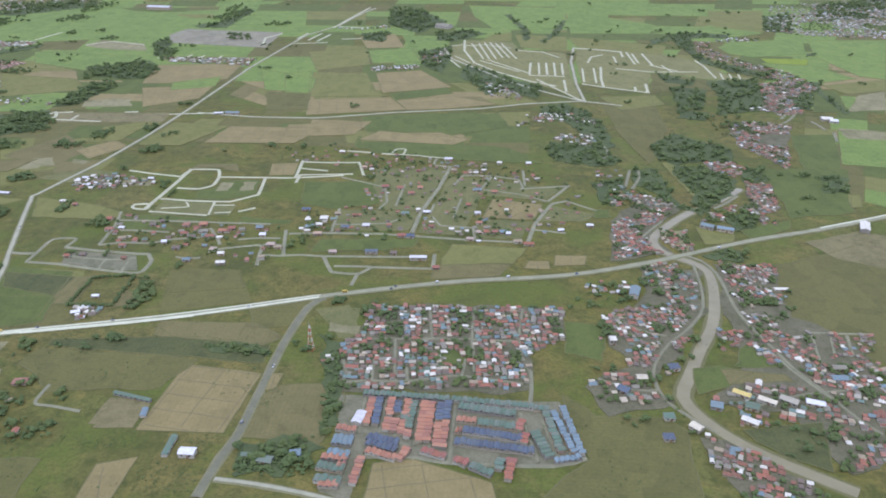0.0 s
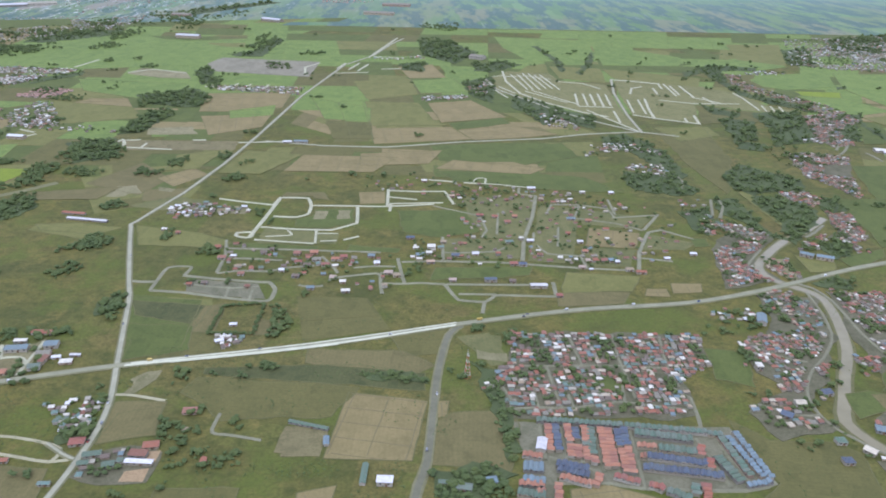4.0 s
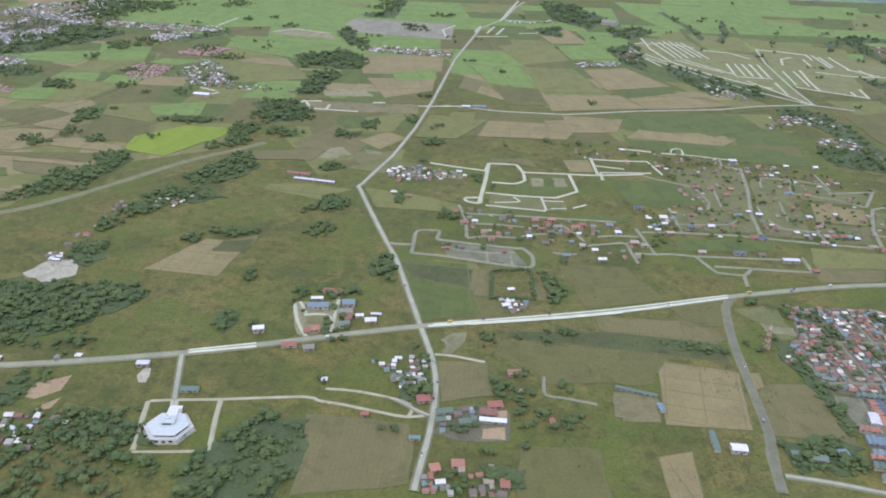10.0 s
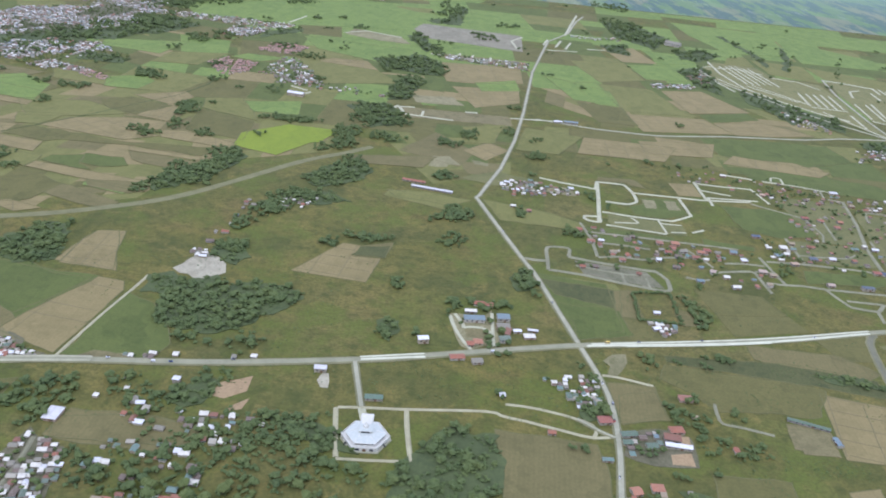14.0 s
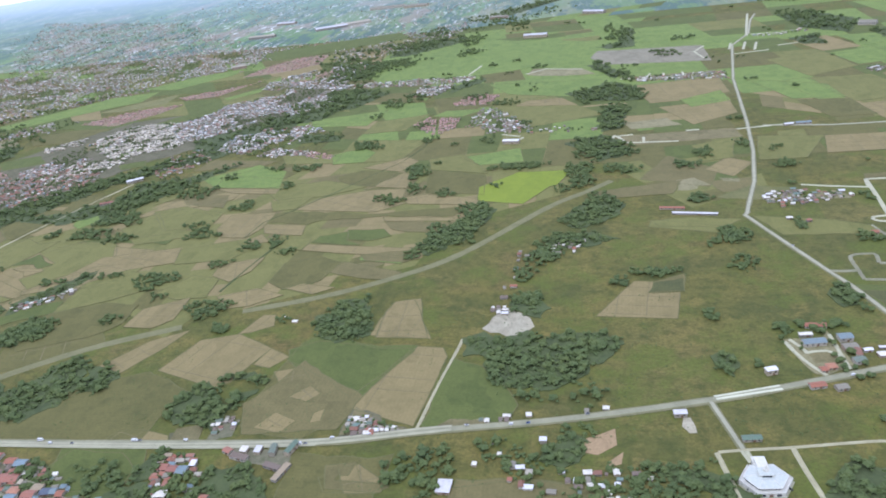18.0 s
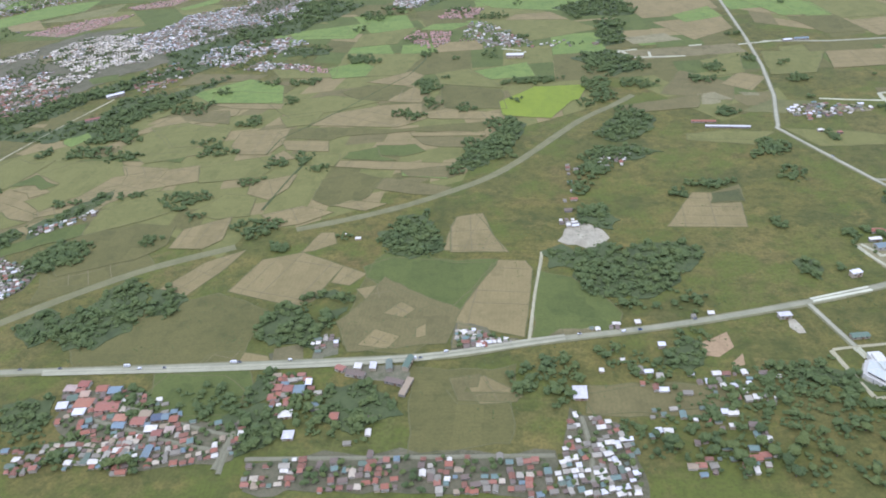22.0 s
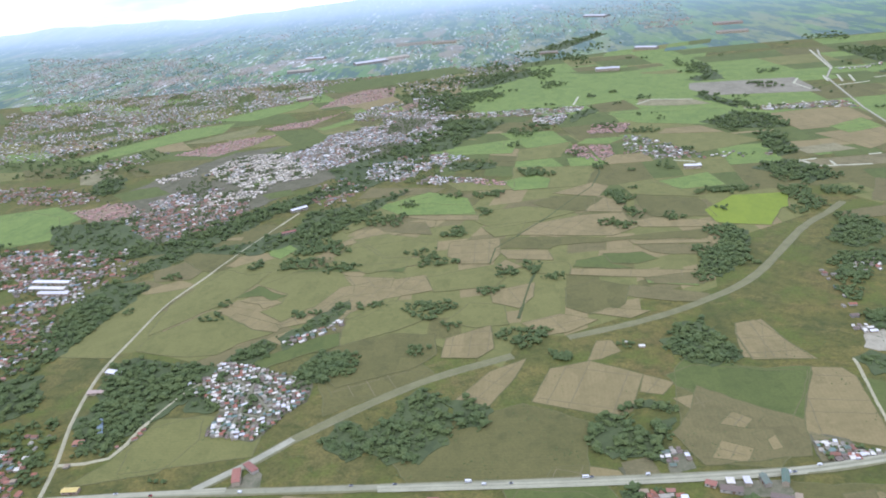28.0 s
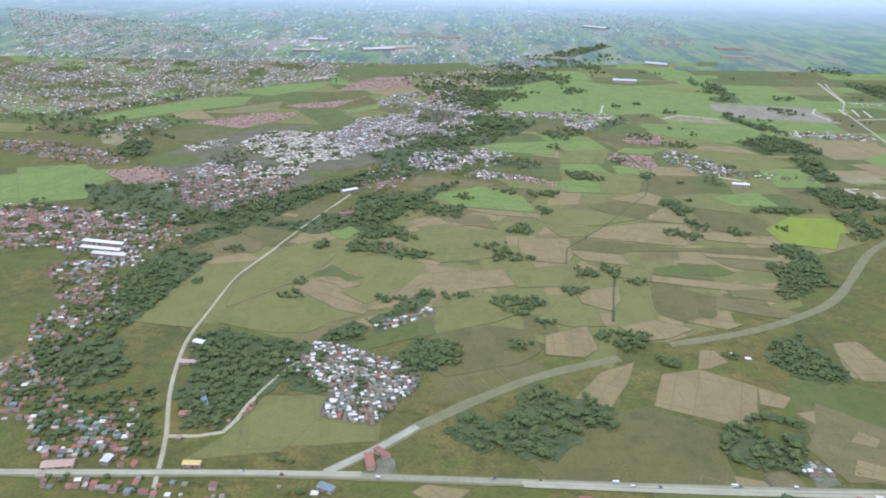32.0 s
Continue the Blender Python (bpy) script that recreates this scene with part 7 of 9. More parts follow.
building('villa', 'house with a rusty red roof on a subdivision street', 'red', 'gable', -8, 752, -6, 6, 6, 2.6, 1.2)
building('villa', 'house with an orange-red roof on a subdivision street', 'orange', 'hip', 1, 726, 1, 8, 6, 2.6, 1.2)
building('villa', 'house with a white roof on a subdivision street', 'white', 'hip', 12, 729, -5, 6, 4, 2.6, 1.2)
building('villa', 'house with a dark rusty roof on a subdivision street', 'rust', 'gable', 41, 738, 2, 6, 6, 2.6, 1.2)
building('villa', 'house with an orange-red roof on a subdivision street', 'orange', 'hip', 75, 737, -4, 7, 7, 2.6, 1.2)
building('villa', 'house with an orange-red roof on a subdivision street', 'orange', 'hip', 92, 739, 3, 8, 7, 2.6, 1.2)
building('villa', 'house with a rusty red roof on a subdivision street', 'red', 'gable', 79, 716, -3, 7, 5, 2.6, 1.2)
building('villa', 'house with a pale grey roof on a subdivision street', 'silver', 'hip', 96, 722, 4, 9, 6, 2.6, 1.2)
building('villa', 'house with a dark rusty roof on a subdivision street', 'rust', 'hip', 88, 709, -2, 7, 6, 2.6, 1.2)
building('villa', 'house with a rusty red roof on a subdivision street', 'red', 'gable', 106, 710, 5, 8, 5, 2.6, 1.2)
building('villa', 'house with an orange-red roof on a subdivision street', 'orange', 'hip', 115, 723, -1, 8, 6, 2.6, 1.2)
building('villa', 'house with a rusty red roof on a subdivision street', 'red', 'hip', 123, 729, 6, 7, 6, 2.6, 1.2)
building('villa', 'house with a white roof on a subdivision street', 'white', 'gable', 65, 697, 0, 5, 5, 2.6, 1.2)
building('villa', 'house with a pale grey roof on a subdivision street', 'silver', 'hip', 80, 684, -6, 7, 5, 2.6, 1.2)
building('villa', 'house with an orange-red roof on a subdivision street', 'orange', 'hip', 27, 689, 1, 6, 5, 2.6, 1.2)
building('villa', 'house with a turquoise roof on a subdivision street', 'skyblue', 'gable', 151, 731, -5, 7, 6, 2.6, 1.2)
building('villa', 'house with a white roof on a subdivision street', 'white', 'hip', 157, 714, 2, 6, 6, 2.6, 1.2)
building('villa', 'house with a cream roof on a subdivision street', 'tan', 'hip', 169, 692, -4, 8, 6, 2.6, 1.2)
building('villa', 'house with a dark rusty roof on a subdivision street', 'rust', 'gable', 177, 686, 3, 7, 5, 2.6, 1.2)
building('villa', 'house with a white roof on a subdivision street', 'white', 'hip', 213, 755, -3, 8, 8, 2.6, 1.2)
building('villa', 'house with a turquoise roof on a subdivision street', 'skyblue', 'hip', 201, 734, 4, 9, 7, 2.6, 1.2)
building('villa', 'house with a white roof on a subdivision street', 'white', 'gable', 210, 739, -2, 6, 5, 2.6, 1.2)
building('villa', 'house with a cream roof on a subdivision street', 'tan', 'hip', 211, 717, 5, 8, 5, 2.6, 1.2)
building('villa', 'house with a slate blue roof on a subdivision street', 'blue', 'hip', 191, 778, -1, 9, 5, 2.6, 1.2)
building('villa', 'house with a pale grey roof on a subdivision street', 'silver', 'gable', 130, 653, 6, 8, 5, 2.6, 1.2)
building('villa', 'house with a dark rusty roof on a subdivision street', 'rust', 'hip', 97, 659, 0, 7, 5, 2.6, 1.2)
building('villa', 'house with a cream roof on a subdivision street', 'tan', 'hip', 116, 681, -6, 6, 6, 2.6, 1.2)
building('villa', 'house with a white roof on a subdivision street', 'white', 'gable', 258, 737, 1, 7, 6, 2.6, 1.2)
building('villa', 'house with a slate blue roof on a subdivision street', 'blue', 'hip', 237, 733, -5, 8, 6, 2.6, 1.2)
building('villa', 'house with a pale grey roof on a subdivision street', 'silver', 'hip', 297, 768, 2, 8, 5, 2.6, 1.2)
building('villa', 'house with a white roof on a subdivision street', 'white', 'gable', 320, 771, -4, 7, 4, 2.6, 1.2)
building('villa', 'house with a white roof on a subdivision street', 'white', 'hip', 374, 769, 3, 6, 5, 2.6, 1.2)
building('villa', 'house with a turquoise roof on a subdivision street', 'skyblue', 'hip', 377, 835, -3, 10, 5, 2.6, 1.2)
building('villa', 'house with an orange-red roof on a subdivision street', 'orange', 'gable', 374, 744, 4, 6, 5, 2.6, 1.2)
building('villa', 'house with a cream roof on a subdivision street', 'tan', 'hip', 373, 721, -2, 6, 5, 2.6, 1.2)
building('villa', 'house with a rusty red roof on a subdivision street', 'red', 'hip', 380, 722, 5, 8, 6, 2.6, 1.2)
building('villa', 'house with a rusty red roof on a subdivision street', 'red', 'gable', 389, 722, -1, 6, 6, 2.6, 1.2)
building('villa', 'house with a turquoise roof on a subdivision street', 'skyblue', 'hip', 398, 722, 6, 8, 6, 2.6, 1.2)
building('villa', 'house with a white roof on a subdivision street', 'white', 'hip', 402, 718, 0, 5, 5, 2.6, 1.2)
building('villa', 'house with a cream roof on a subdivision street', 'tan', 'gable', 363, 705, -6, 7, 4, 2.6, 1.2)
building('villa', 'house with a rusty red roof on a subdivision street', 'red', 'hip', 295, 713, 1, 8, 6, 2.6, 1.2)
building('villa', 'house with a slate blue roof on a subdivision street', 'blue', 'hip', 304, 712, -5, 8, 6, 2.6, 1.2)
building('villa', 'house with a cream roof on a subdivision street', 'tan', 'gable', 231, 676, 2, 7, 5, 2.6, 1.2)
building('villa', 'house with a dark rusty roof on a subdivision street', 'rust', 'hip', 289, 674, -4, 6, 5, 2.6, 1.2)
building('villa', 'house with a rusty red roof on a subdivision street', 'red', 'hip', 329, 644, 3, 6, 5, 2.6, 1.2)
building('villa', 'house with a rusty red roof on a subdivision street', 'red', 'gable', 420, 694, -3, 10, 5, 2.6, 1.2)
building('villa', 'house with a cream roof on a subdivision street', 'tan', 'hip', 410, 700, 4, 8, 5, 2.6, 1.2)
building('villa', 'house with a white roof on a subdivision street', 'white', 'hip', 488, 738, -2, 7, 4, 2.6, 1.2)
building('villa', 'house with a white roof on a subdivision street', 'white', 'gable', 456, 726, 5, 6, 4, 2.6, 1.2)
building('villa', 'house with a white roof on a subdivision street', 'white', 'hip', 346, 939, -1, 10, 7, 2.6, 1.2)
building('villa', 'house with a rusty red roof on a subdivision street', 'red', 'hip', 302, 825, 6, 7, 6, 2.6, 1.2)
building('villa', 'house with an orange-red roof on a subdivision street', 'orange', 'gable', 312, 842, 0, 6, 6, 2.6, 1.2)
building('villa', 'house with a dark rusty roof on a subdivision street', 'rust', 'hip', 289, 841, -6, 7, 6, 2.6, 1.2)
building('villa', 'house with a rusty red roof on a subdivision street', 'red', 'hip', 272, 845, 1, 8, 6, 2.6, 1.2)
building('villa', 'house with an orange-red roof on a subdivision street', 'orange', 'gable', 396, 830, -5, 7, 5, 2.6, 1.2)
building('villa', 'house with a cream roof on a subdivision street', 'tan', 'hip', 352, 899, 2, 6, 6, 2.6, 1.2)
building('villa', 'house with a white roof on a subdivision street', 'white', 'hip', 409, 925, -4, 6, 5, 2.6, 1.2)
building('villa', 'house with a white roof on a subdivision street', 'white', 'gable', 445, 924, 3, 6, 5, 2.6, 1.2)
building('villa', 'house with a dark rusty roof on a subdivision street', 'rust', 'hip', 325, 735, -3, 6, 5, 2.6, 1.2)
building('villa', 'house with a pale grey roof on a subdivision street', 'silver', 'hip', 429, 762, 4, 6, 4, 2.6, 1.2)
building('villa', 'house with a dark rusty roof on a subdivision street', 'rust', 'gable', 365, 792, -2, 5, 5, 2.6, 1.2)
building('villa', 'house with a dark rusty roof on a subdivision street', 'rust', 'hip', 296, 905, 5, 5, 5, 2.6, 1.2)
building('villa', 'house with a cream roof on a subdivision street', 'tan', 'hip', 243, 908, -1, 6, 5, 2.6, 1.2)
building('villa', 'house with a dark rusty roof on a subdivision street', 'rust', 'gable', 272, 911, 6, 7, 5, 2.6, 1.2)
building('villa', 'house with a dark rusty roof on a subdivision street', 'rust', 'hip', 309, 896, 0, 5, 5, 2.6, 1.2)
building('villa', 'house with a white roof on a subdivision street', 'white', 'hip', 210, 965, -6, 7, 5, 2.6, 1.2)
building('villa', 'house with a cream roof on a subdivision street', 'tan', 'gable', 226, 767, 1, 6, 5, 2.6, 1.2)
building('villa', 'house with a dark rusty roof on a subdivision street', 'rust', 'hip', 244, 763, -5, 5, 5, 2.6, 1.2)
building('villa', 'house with a pale grey roof on a subdivision street', 'silver', 'hip', 48, 746, 2, 5, 4, 2.6, 1.2)
building('villa', 'house with a dark rusty roof on a subdivision street', 'rust', 'gable', -16, 666, -4, 5, 4, 2.6, 1.2)
building('villa', 'house with a dark rusty roof on a subdivision street', 'rust', 'hip', -3, 669, 3, 6, 5, 2.6, 1.2)
building('villa', 'house with a dark rusty roof on a subdivision street', 'rust', 'hip', 38, 662, -3, 5, 4, 2.6, 1.2)
building('villa', 'house with a dark rusty roof on a subdivision street', 'rust', 'gable', 126, 672, 4, 6, 5, 2.6, 1.2)
building('villa', 'house with a pale grey roof on a subdivision street', 'silver', 'hip', -76, 798, -2, 6, 4, 2.6, 1.2)
building('villa', 'house with a dark rusty roof on a subdivision street', 'rust', 'hip', -59, 789, 5, 5, 4, 2.6, 1.2)
building('bungalow', 'house with a cream hipped roof in the village', 'tan', 'hip', -749.6, 419.6, -4, 8.9, 6.5, 2.4, 1.1)
building('bungalow', 'house with a dull red roof in the village', 'red', 'gable', -741.2, 423.6, -4, 7.8, 6.5, 2.4, 1.1)
building('bungalow', 'house with a bright blue sheet roof in the village', 'skyblue', 'gable', -715.7, 415.2, -1, 9.0, 7.2, 2.4, 1.1)
building('bungalow', 'house with a rusty red roof in the village', 'red', 'gable', -725.7, 417.6, -0, 7.9, 6.5, 2.4, 1.1)
building('bungalow', 'house with a cream roof in the village', 'tan', 'hip', -736.8, 412.5, 5, 6.8, 6.5, 2.4, 1.1)
building('bungalow', 'house with a grey-green roof in the village', 'green', 'gable', -743.5, 408.8, 9, 7.4, 6.5, 2.4, 1.1)
building('bungalow', 'large house with an orange-red hipped roof in the village', 'orange', 'hip', -733.5, 403.1, -2, 12.5, 9.4, 2.4, 1.1)
building('bungalow', 'large building with a red sheet roof in the village', 'red', 'gable', -714.6, 398.8, 4, 16.0, 9.4, 2.4, 1.1)
building('bungalow', 'house with a white sheet roof in the village', 'white', 'shed', -747.6, 400.6, 4, 7.4, 5.8, 2.4, 1.1)
building('bungalow', 'house with a white hipped roof in the village', 'white', 'hip', -733.2, 394.3, 3, 8.1, 6.5, 2.4, 1.1)
building('bungalow', 'house with a pale yellow roof in the village', 'tan', 'hip', -685.1, 389.5, -0, 7.9, 6.5, 2.4, 1.1)
building('bungalow', 'house with a blue roof in the village', 'blue', 'gable', -675.9, 384.9, 5, 6.3, 6.5, 2.4, 1.1)
building('bungalow', 'house with a pale blue roof in the village', 'skyblue', 'gable', -669.7, 385.2, 2, 4.6, 5.8, 2.4, 1.1)
building('bungalow', 'house with a red roof in the village', 'red', 'gable', -663.3, 382.7, 1, 5.3, 5.8, 2.4, 1.1)
building('bungalow', 'house with an orange hipped roof in the village', 'orange', 'hip', -701.2, 386.2, -4, 8.8, 6.5, 2.4, 1.1)
building('bungalow', 'house with a bright red roof in the village', 'red', 'gable', -687.1, 382.1, -4, 9.4, 7.2, 2.4, 1.1)
building('bungalow', 'house with a blue sheet roof in the village', 'skyblue', 'gable', -699.4, 378.9, -4, 8.3, 5.8, 2.4, 1.1)
building('bungalow', 'house with a pale sheet roof in the village', 'silver', 'shed', -675.9, 373.5, -1, 8.1, 5, 2.4, 1.1)
building('bungalow', 'house with a pinkish red roof in the village', 'red', 'gable', -670.5, 369.9, -4, 6.4, 5.8, 2.4, 1.1)
building('bungalow', 'house with a cream roof in the village', 'tan', 'hip', -663.4, 372.6, 1, 5.9, 5.8, 2.4, 1.1)
building('bungalow', 'long building with a pale blue roof in the village', 'skyblue', 'gable', -671.6, 353.1, 87, 10.6, 5, 2.4, 1.1)
building('bungalow', 'house with a dull red roof in the village', 'red', 'gable', -599.0, 409.8, -4, 6.9, 6.5, 2.4, 1.1)
building('bungalow', 'house with a dull red roof in the village', 'red', 'gable', -591.2, 408.1, -4, 6.9, 6.5, 2.4, 1.1)
building('bungalow', 'hall with a blue-grey roof in the village', 'skyblue', 'gable', -583.3, 406.6, 0, 7.2, 8.6, 2.4, 1.1)
building('bungalow', 'small house with a white roof in the village', 'white', 'shed', -577.7, 413.4, -4, 4.2, 5, 2.4, 1.1)
building('bungalow', 'house with a white hipped roof in the village', 'white', 'hip', -588.5, 382.7, 3, 8.6, 6.5, 2.4, 1.1)
building('bungalow', 'house with a white hipped roof in the village', 'white', 'hip', -583.0, 362.9, -0, 7.0, 7.2, 2.4, 1.1)
building('bungalow', 'house with a pale roof in the village', 'silver', 'gable', -555.3, 378.3, -4, 5.5, 6.5, 2.4, 1.1)
building('bungalow', 'large white-roofed house in a walled yard in the village', 'white', 'hip', -393.7, 390.3, -4, 9.0, 12.2, 2.4, 1.1)

# larger roofs along the river
building('long_house', 'long house with a yellow roof near the river', 'yellow', 'gable', 543, 453, -35, 12, 4.6, 3, 1.1)
building('long_house', 'long house with a cream roof near the river', 'cream', 'gable', 558, 445, -35, 12, 4.6, 3, 1.1)
building('hall', 'village hall with a pale grey roof', 'factory', 'gable', 573, 445, -38, 12, 6, 3.4, 1.2)
building('hall', 'village hall with a white sheet roof', 'white', 'gable', 590, 442, -20, 12, 5.5, 3.2, 1.1)
building('long_house', 'house with a white roof on the river bank', 'white', 'gable', 538, 423, -38, 11, 5, 3, 1)
building('house', 'house with a blue roof in the river village', 'blue', 'gable', 461, 458, -40, 8, 6.5, 3, 1.2)
building('long_house', 'long house with a cream roof in the river village', 'cream', 'gable', 477, 472, 0, 7.5, 5.5, 3.2, 1.1)
building('warehouse', 'blue-grey roofed warehouse among riverside trees', 'skyblue', 'gable', 501, 597, 70, 16, 8, 4, 1.5)
building('house', 'house with a blue sheet roof beside the river', 'blue', 'shed', 504, 485, 10, 8, 5.5, 3, 0.7)
building('house', 'house with a cream roof beside the river', 'cream', 'gable', 500, 417, -50, 8, 6, 3, 1.1)
building('hall', 'pale-roofed hall beside the village street', 'factory', 'gable', 626, 484, 0, 10, 5, 3.2, 1.1)
building('house', 'house with a light blue roof', 'skyblue', 'gable', 620, 471, 0, 11, 6, 3, 1.1)
building('house', 'house with a teal roof near the river', 'green', 'gable', 545, 439, -20, 9, 7, 3, 1.3)
building('house', 'house with a light blue roof near the river', 'skyblue', 'hip', 521, 440, -20, 8, 7, 3, 1.3)
building('villa', 'white two-storey villa beside the river fields', 'white', 'hip', 466, 520, 0, 5, 6, 5, 0.8)
building('house', 'house with a blue-green roof on the riverside lawn', 'green', 'hip', 485, 428, 0, 7, 6, 3, 1.2)
building('house', 'house with a blue roof on the riverside lawn', 'blue', 'hip', 479, 407, 0, 7, 6, 3, 1.2)
building('hall', 'white sheet-roofed hall beside the fields', 'white', 'gable', 908, 1120, -12, 16, 14, 3.4, 1.2)
building('hall', 'white sheet-roofed hall beside the fields', 'white', 'gable', 913, 1109, -12, 12, 12, 3.4, 1.2)
building('barn', 'long barn with a rust-red roof by the highway', 'rust', 'gable', 771, 734, 65, 22, 9, 4, 1.6)

# ---- terraces of the estate ----
row_block('green', 6, (255, 381), (272, 377))
row_block('green', 6, (255, 370), (271, 367))
row_block('orange', 5, (282, 389), (278, 365))
row_block('orange', 5, (257, 389), (273, 387))
row_block('orange', 5, (267, 382), (272, 380))
row_block('orange', 5, (258, 365), (270, 364))
row_block('orange', 5, (263, 417), (276, 414))
row_block('green', 5.5, (349, 381), (362, 373))
row_block('green', 5.5, (369, 387), (366, 377))
row_block('red', 5, (376, 387), (371, 368))
row_block('red', 5, (340, 387), (347, 381))
row_block('skyblue', 6, (260, 393), (274, 390))
row_block('skyblue', 9, (262, 405), (275, 403))
row_block('orange', 5, (285, 449), (282, 420))
row_block('orange', 5, (298, 449), (297, 429))
row_block('orange', 5, (310, 447), (308, 426))
row_block('orange', 5, (321, 445), (317, 403))
row_block('orange', 5, (326, 444), (322, 403))
row_block('orange', 5, (330, 422), (328, 398))
row_block('orange', 5, (335, 424), (332, 397))
row_block('blue', 5, (290, 449), (288, 420))
row_block('blue', 5, (332, 443), (330, 424))
row_block('blue', 5, (337, 445), (335, 425))
row_block('blue', 5, (303, 445), (302, 432))
row_block('orange', 5, (297, 427), (295, 414))
row_block('orange', 5, (302, 426), (300, 413))
row_block('orange', 5, (307, 424), (305, 410))
row_block('orange', 5, (311, 414), (309, 407))
row_block('red', 5, (386, 425), (382, 414))
row_block('red', 5, (387, 411), (384, 401))
row_block('orange', 5, (284, 395), (303, 387))
row_block('orange', 5, (305, 386), (311, 397))
row_block('red', 5, (319, 395), (334, 388))
row_block('red', 5, (339, 386), (348, 383))
row_block('red', 5, (375, 387), (373, 380))
row_block('green', 5, (314, 445), (310, 416))
row_block('green', 5, (308, 433), (307, 425))
row_block('green', 5, (278, 454), (338, 447))
row_block('green', 5, (339, 447), (395, 438))
row_block('green', 5, (395, 437), (405, 435))
row_block('green', 5, (402, 434), (407, 393))
row_block('green', 6.6, (344, 439), (382, 430))
row_block('green', 6.6, (356, 422), (381, 417))
row_block('green', 6.6, (392, 413), (399, 388))
row_block('orange', 5, (342, 425), (355, 423))
row_block('orange', 5, (341, 414), (345, 413))
row_block('blue', 6.2, (346, 414), (384, 405))
row_block('blue', 6.2, (340, 403), (390, 393))
row_block('blue', 6.2, (284, 408), (304, 401))
row_block('blue', 6.2, (284, 403), (303, 395))
row_block('skyblue', 4.2, (407, 434), (415, 392))
row_block('skyblue', 4.2, (414, 439), (420, 391))
row_block('skyblue', 4.2, (402, 384), (419, 388))

# ---- villages and towns ----
SITES.append((340, 502, 6.5))
village('mixed', 4.7, 4.5, 0.92, 2, (274, 578), (435, 574), (430, 526), (401, 507), (392, 460), (260, 460), (252, 495), (270, 534))
village('rust', 12.8, 11.2, 0.4, 10, (159, 988), (322, 957), (485, 888), (499, 777), (430, 713), (289, 719), (196, 738), (247, 815), (247, 904), (125, 933))
village('mixed', 12, 11.2, 0.42, 5, (35, 737), (172, 738), (177, 650), (73, 685))
village('mixed', 5.6, 5.6, 0.75, 5, (-23, 424), (3, 429), (7, 401), (-20, 401))
village('silver', 5.6, 5.6, 0.7, 0, (-49, 481), (-28, 474), (-27, 453), (-46, 452))
village('mixed', 11.2, 10.5, 0.45, 0, (-31, 373), (29, 373), (22, 352), (-27, 350))
village('rust', 15, 13.5, 0.35, 0, (16, 474), (63, 465), (49, 429), (18, 434))
village('silver', 6.2, 6.2, 0.6, 0, (-36, 853), (-10, 868), (11, 857), (-22, 842))
village('rust', 9, 8.2, 0.5, 0, (-86, 823), (-50, 870), (4, 865), (-48, 834))
village('rust', 13.5, 12, 0.3, 0, (30, 428), (79, 422), (70, 399), (33, 402))
village('mixed', 13.5, 12, 0.5, 0, (203, 401), (249, 406), (242, 380), (202, 378))
village('silver', 5.6, 5.6, 0.7, 0, (30, 572), (51, 570), (51, 557), (30, 554))
village('silver', 5.1, 5.1, 0.5, 0, (-328, 757), (-289, 775), (-287, 752), (-322, 725))
village('mixed', 5.1, 5.1, 0.86, 12, (-754, 418), (-716, 421), (-682, 407), (-655, 383), (-612, 375), (-614, 346), (-678, 337), (-717, 367), (-746, 384))
village('rust', 5.3, 5.1, 0.75, 0, (-605, 428), (-570, 414), (-567, 388), (-588, 378), (-603, 403))
village('mixed', 5.3, 5.1, 0.8, 0, (-606, 340), (-553, 345), (-505, 342), (-416, 340), (-422, 306), (-602, 319))
village('silver', 4.5, 4.5, 0.9, 8, (-402, 374), (-376, 362), (-366, 342), (-373, 303), (-421, 306), (-409, 345))
village('mixed', 6.2, 5.6, 0.7, 0, (-340, 330), (-287, 329), (-292, 318), (-339, 313))
village('silver', 15, 13.5, 0.35, 0, (-372, 448), (-307, 440), (-330, 406), (-382, 401))
village('silver', 9, 8.2, 0.6, 0, (-289, 475), (-318, 474), (-350, 467), (-388, 452), (-353, 458))
village('silver', 10.5, 9.8, 0.3, 0, (-357, 750), (-345, 749), (-362, 646), (-373, 647))
village('silver', 11, 10, 0.3, 0, (-563, 376), (-505, 382), (-505, 347), (-553, 351))
village('silver', 6.2, 6.2, 0.4, 0, (-352, 411), (-259, 404), (-284, 327), (-358, 347))
village('silver', 5.1, 5.1, 0.75, 0, (-473, 471), (-432, 450), (-430, 445), (-479, 443))
village('rust', 6.2, 6.2, 0.7, 0, (-948, 434), (-931, 436), (-890, 409), (-904, 405))
village('silver', 5.6, 5.6, 0.6, 0, (-958, 465), (-925, 462), (-925, 457), (-957, 458))
village('mixed', 9, 8.2, 0.5, 0, (-850, 390), (-751, 363), (-732, 344), (-781, 342))
village('mixed', 5.3, 5.1, 0.8, 0, (-758, 364), (-679, 369), (-662, 335), (-760, 341))
village('silver', 4, 4, 0.93, 12, (-950, 634), (-918, 625), (-854, 588), (-857, 557), (-887, 505), (-927, 515), (-924, 555), (-951, 580))
village('silver', 4.5, 4.5, 0.8, 12, (-971, 598), (-946, 614), (-927, 581), (-940, 570), (-960, 580))
village('rust', 9, 8.2, 0.6, 0, (-1095, 468), (-1055, 511), (-1028, 457), (-1086, 446))
village('mixed', 9, 8.2, 0.6, 0, (-1055, 435), (-981, 440), (-973, 412), (-1045, 410))
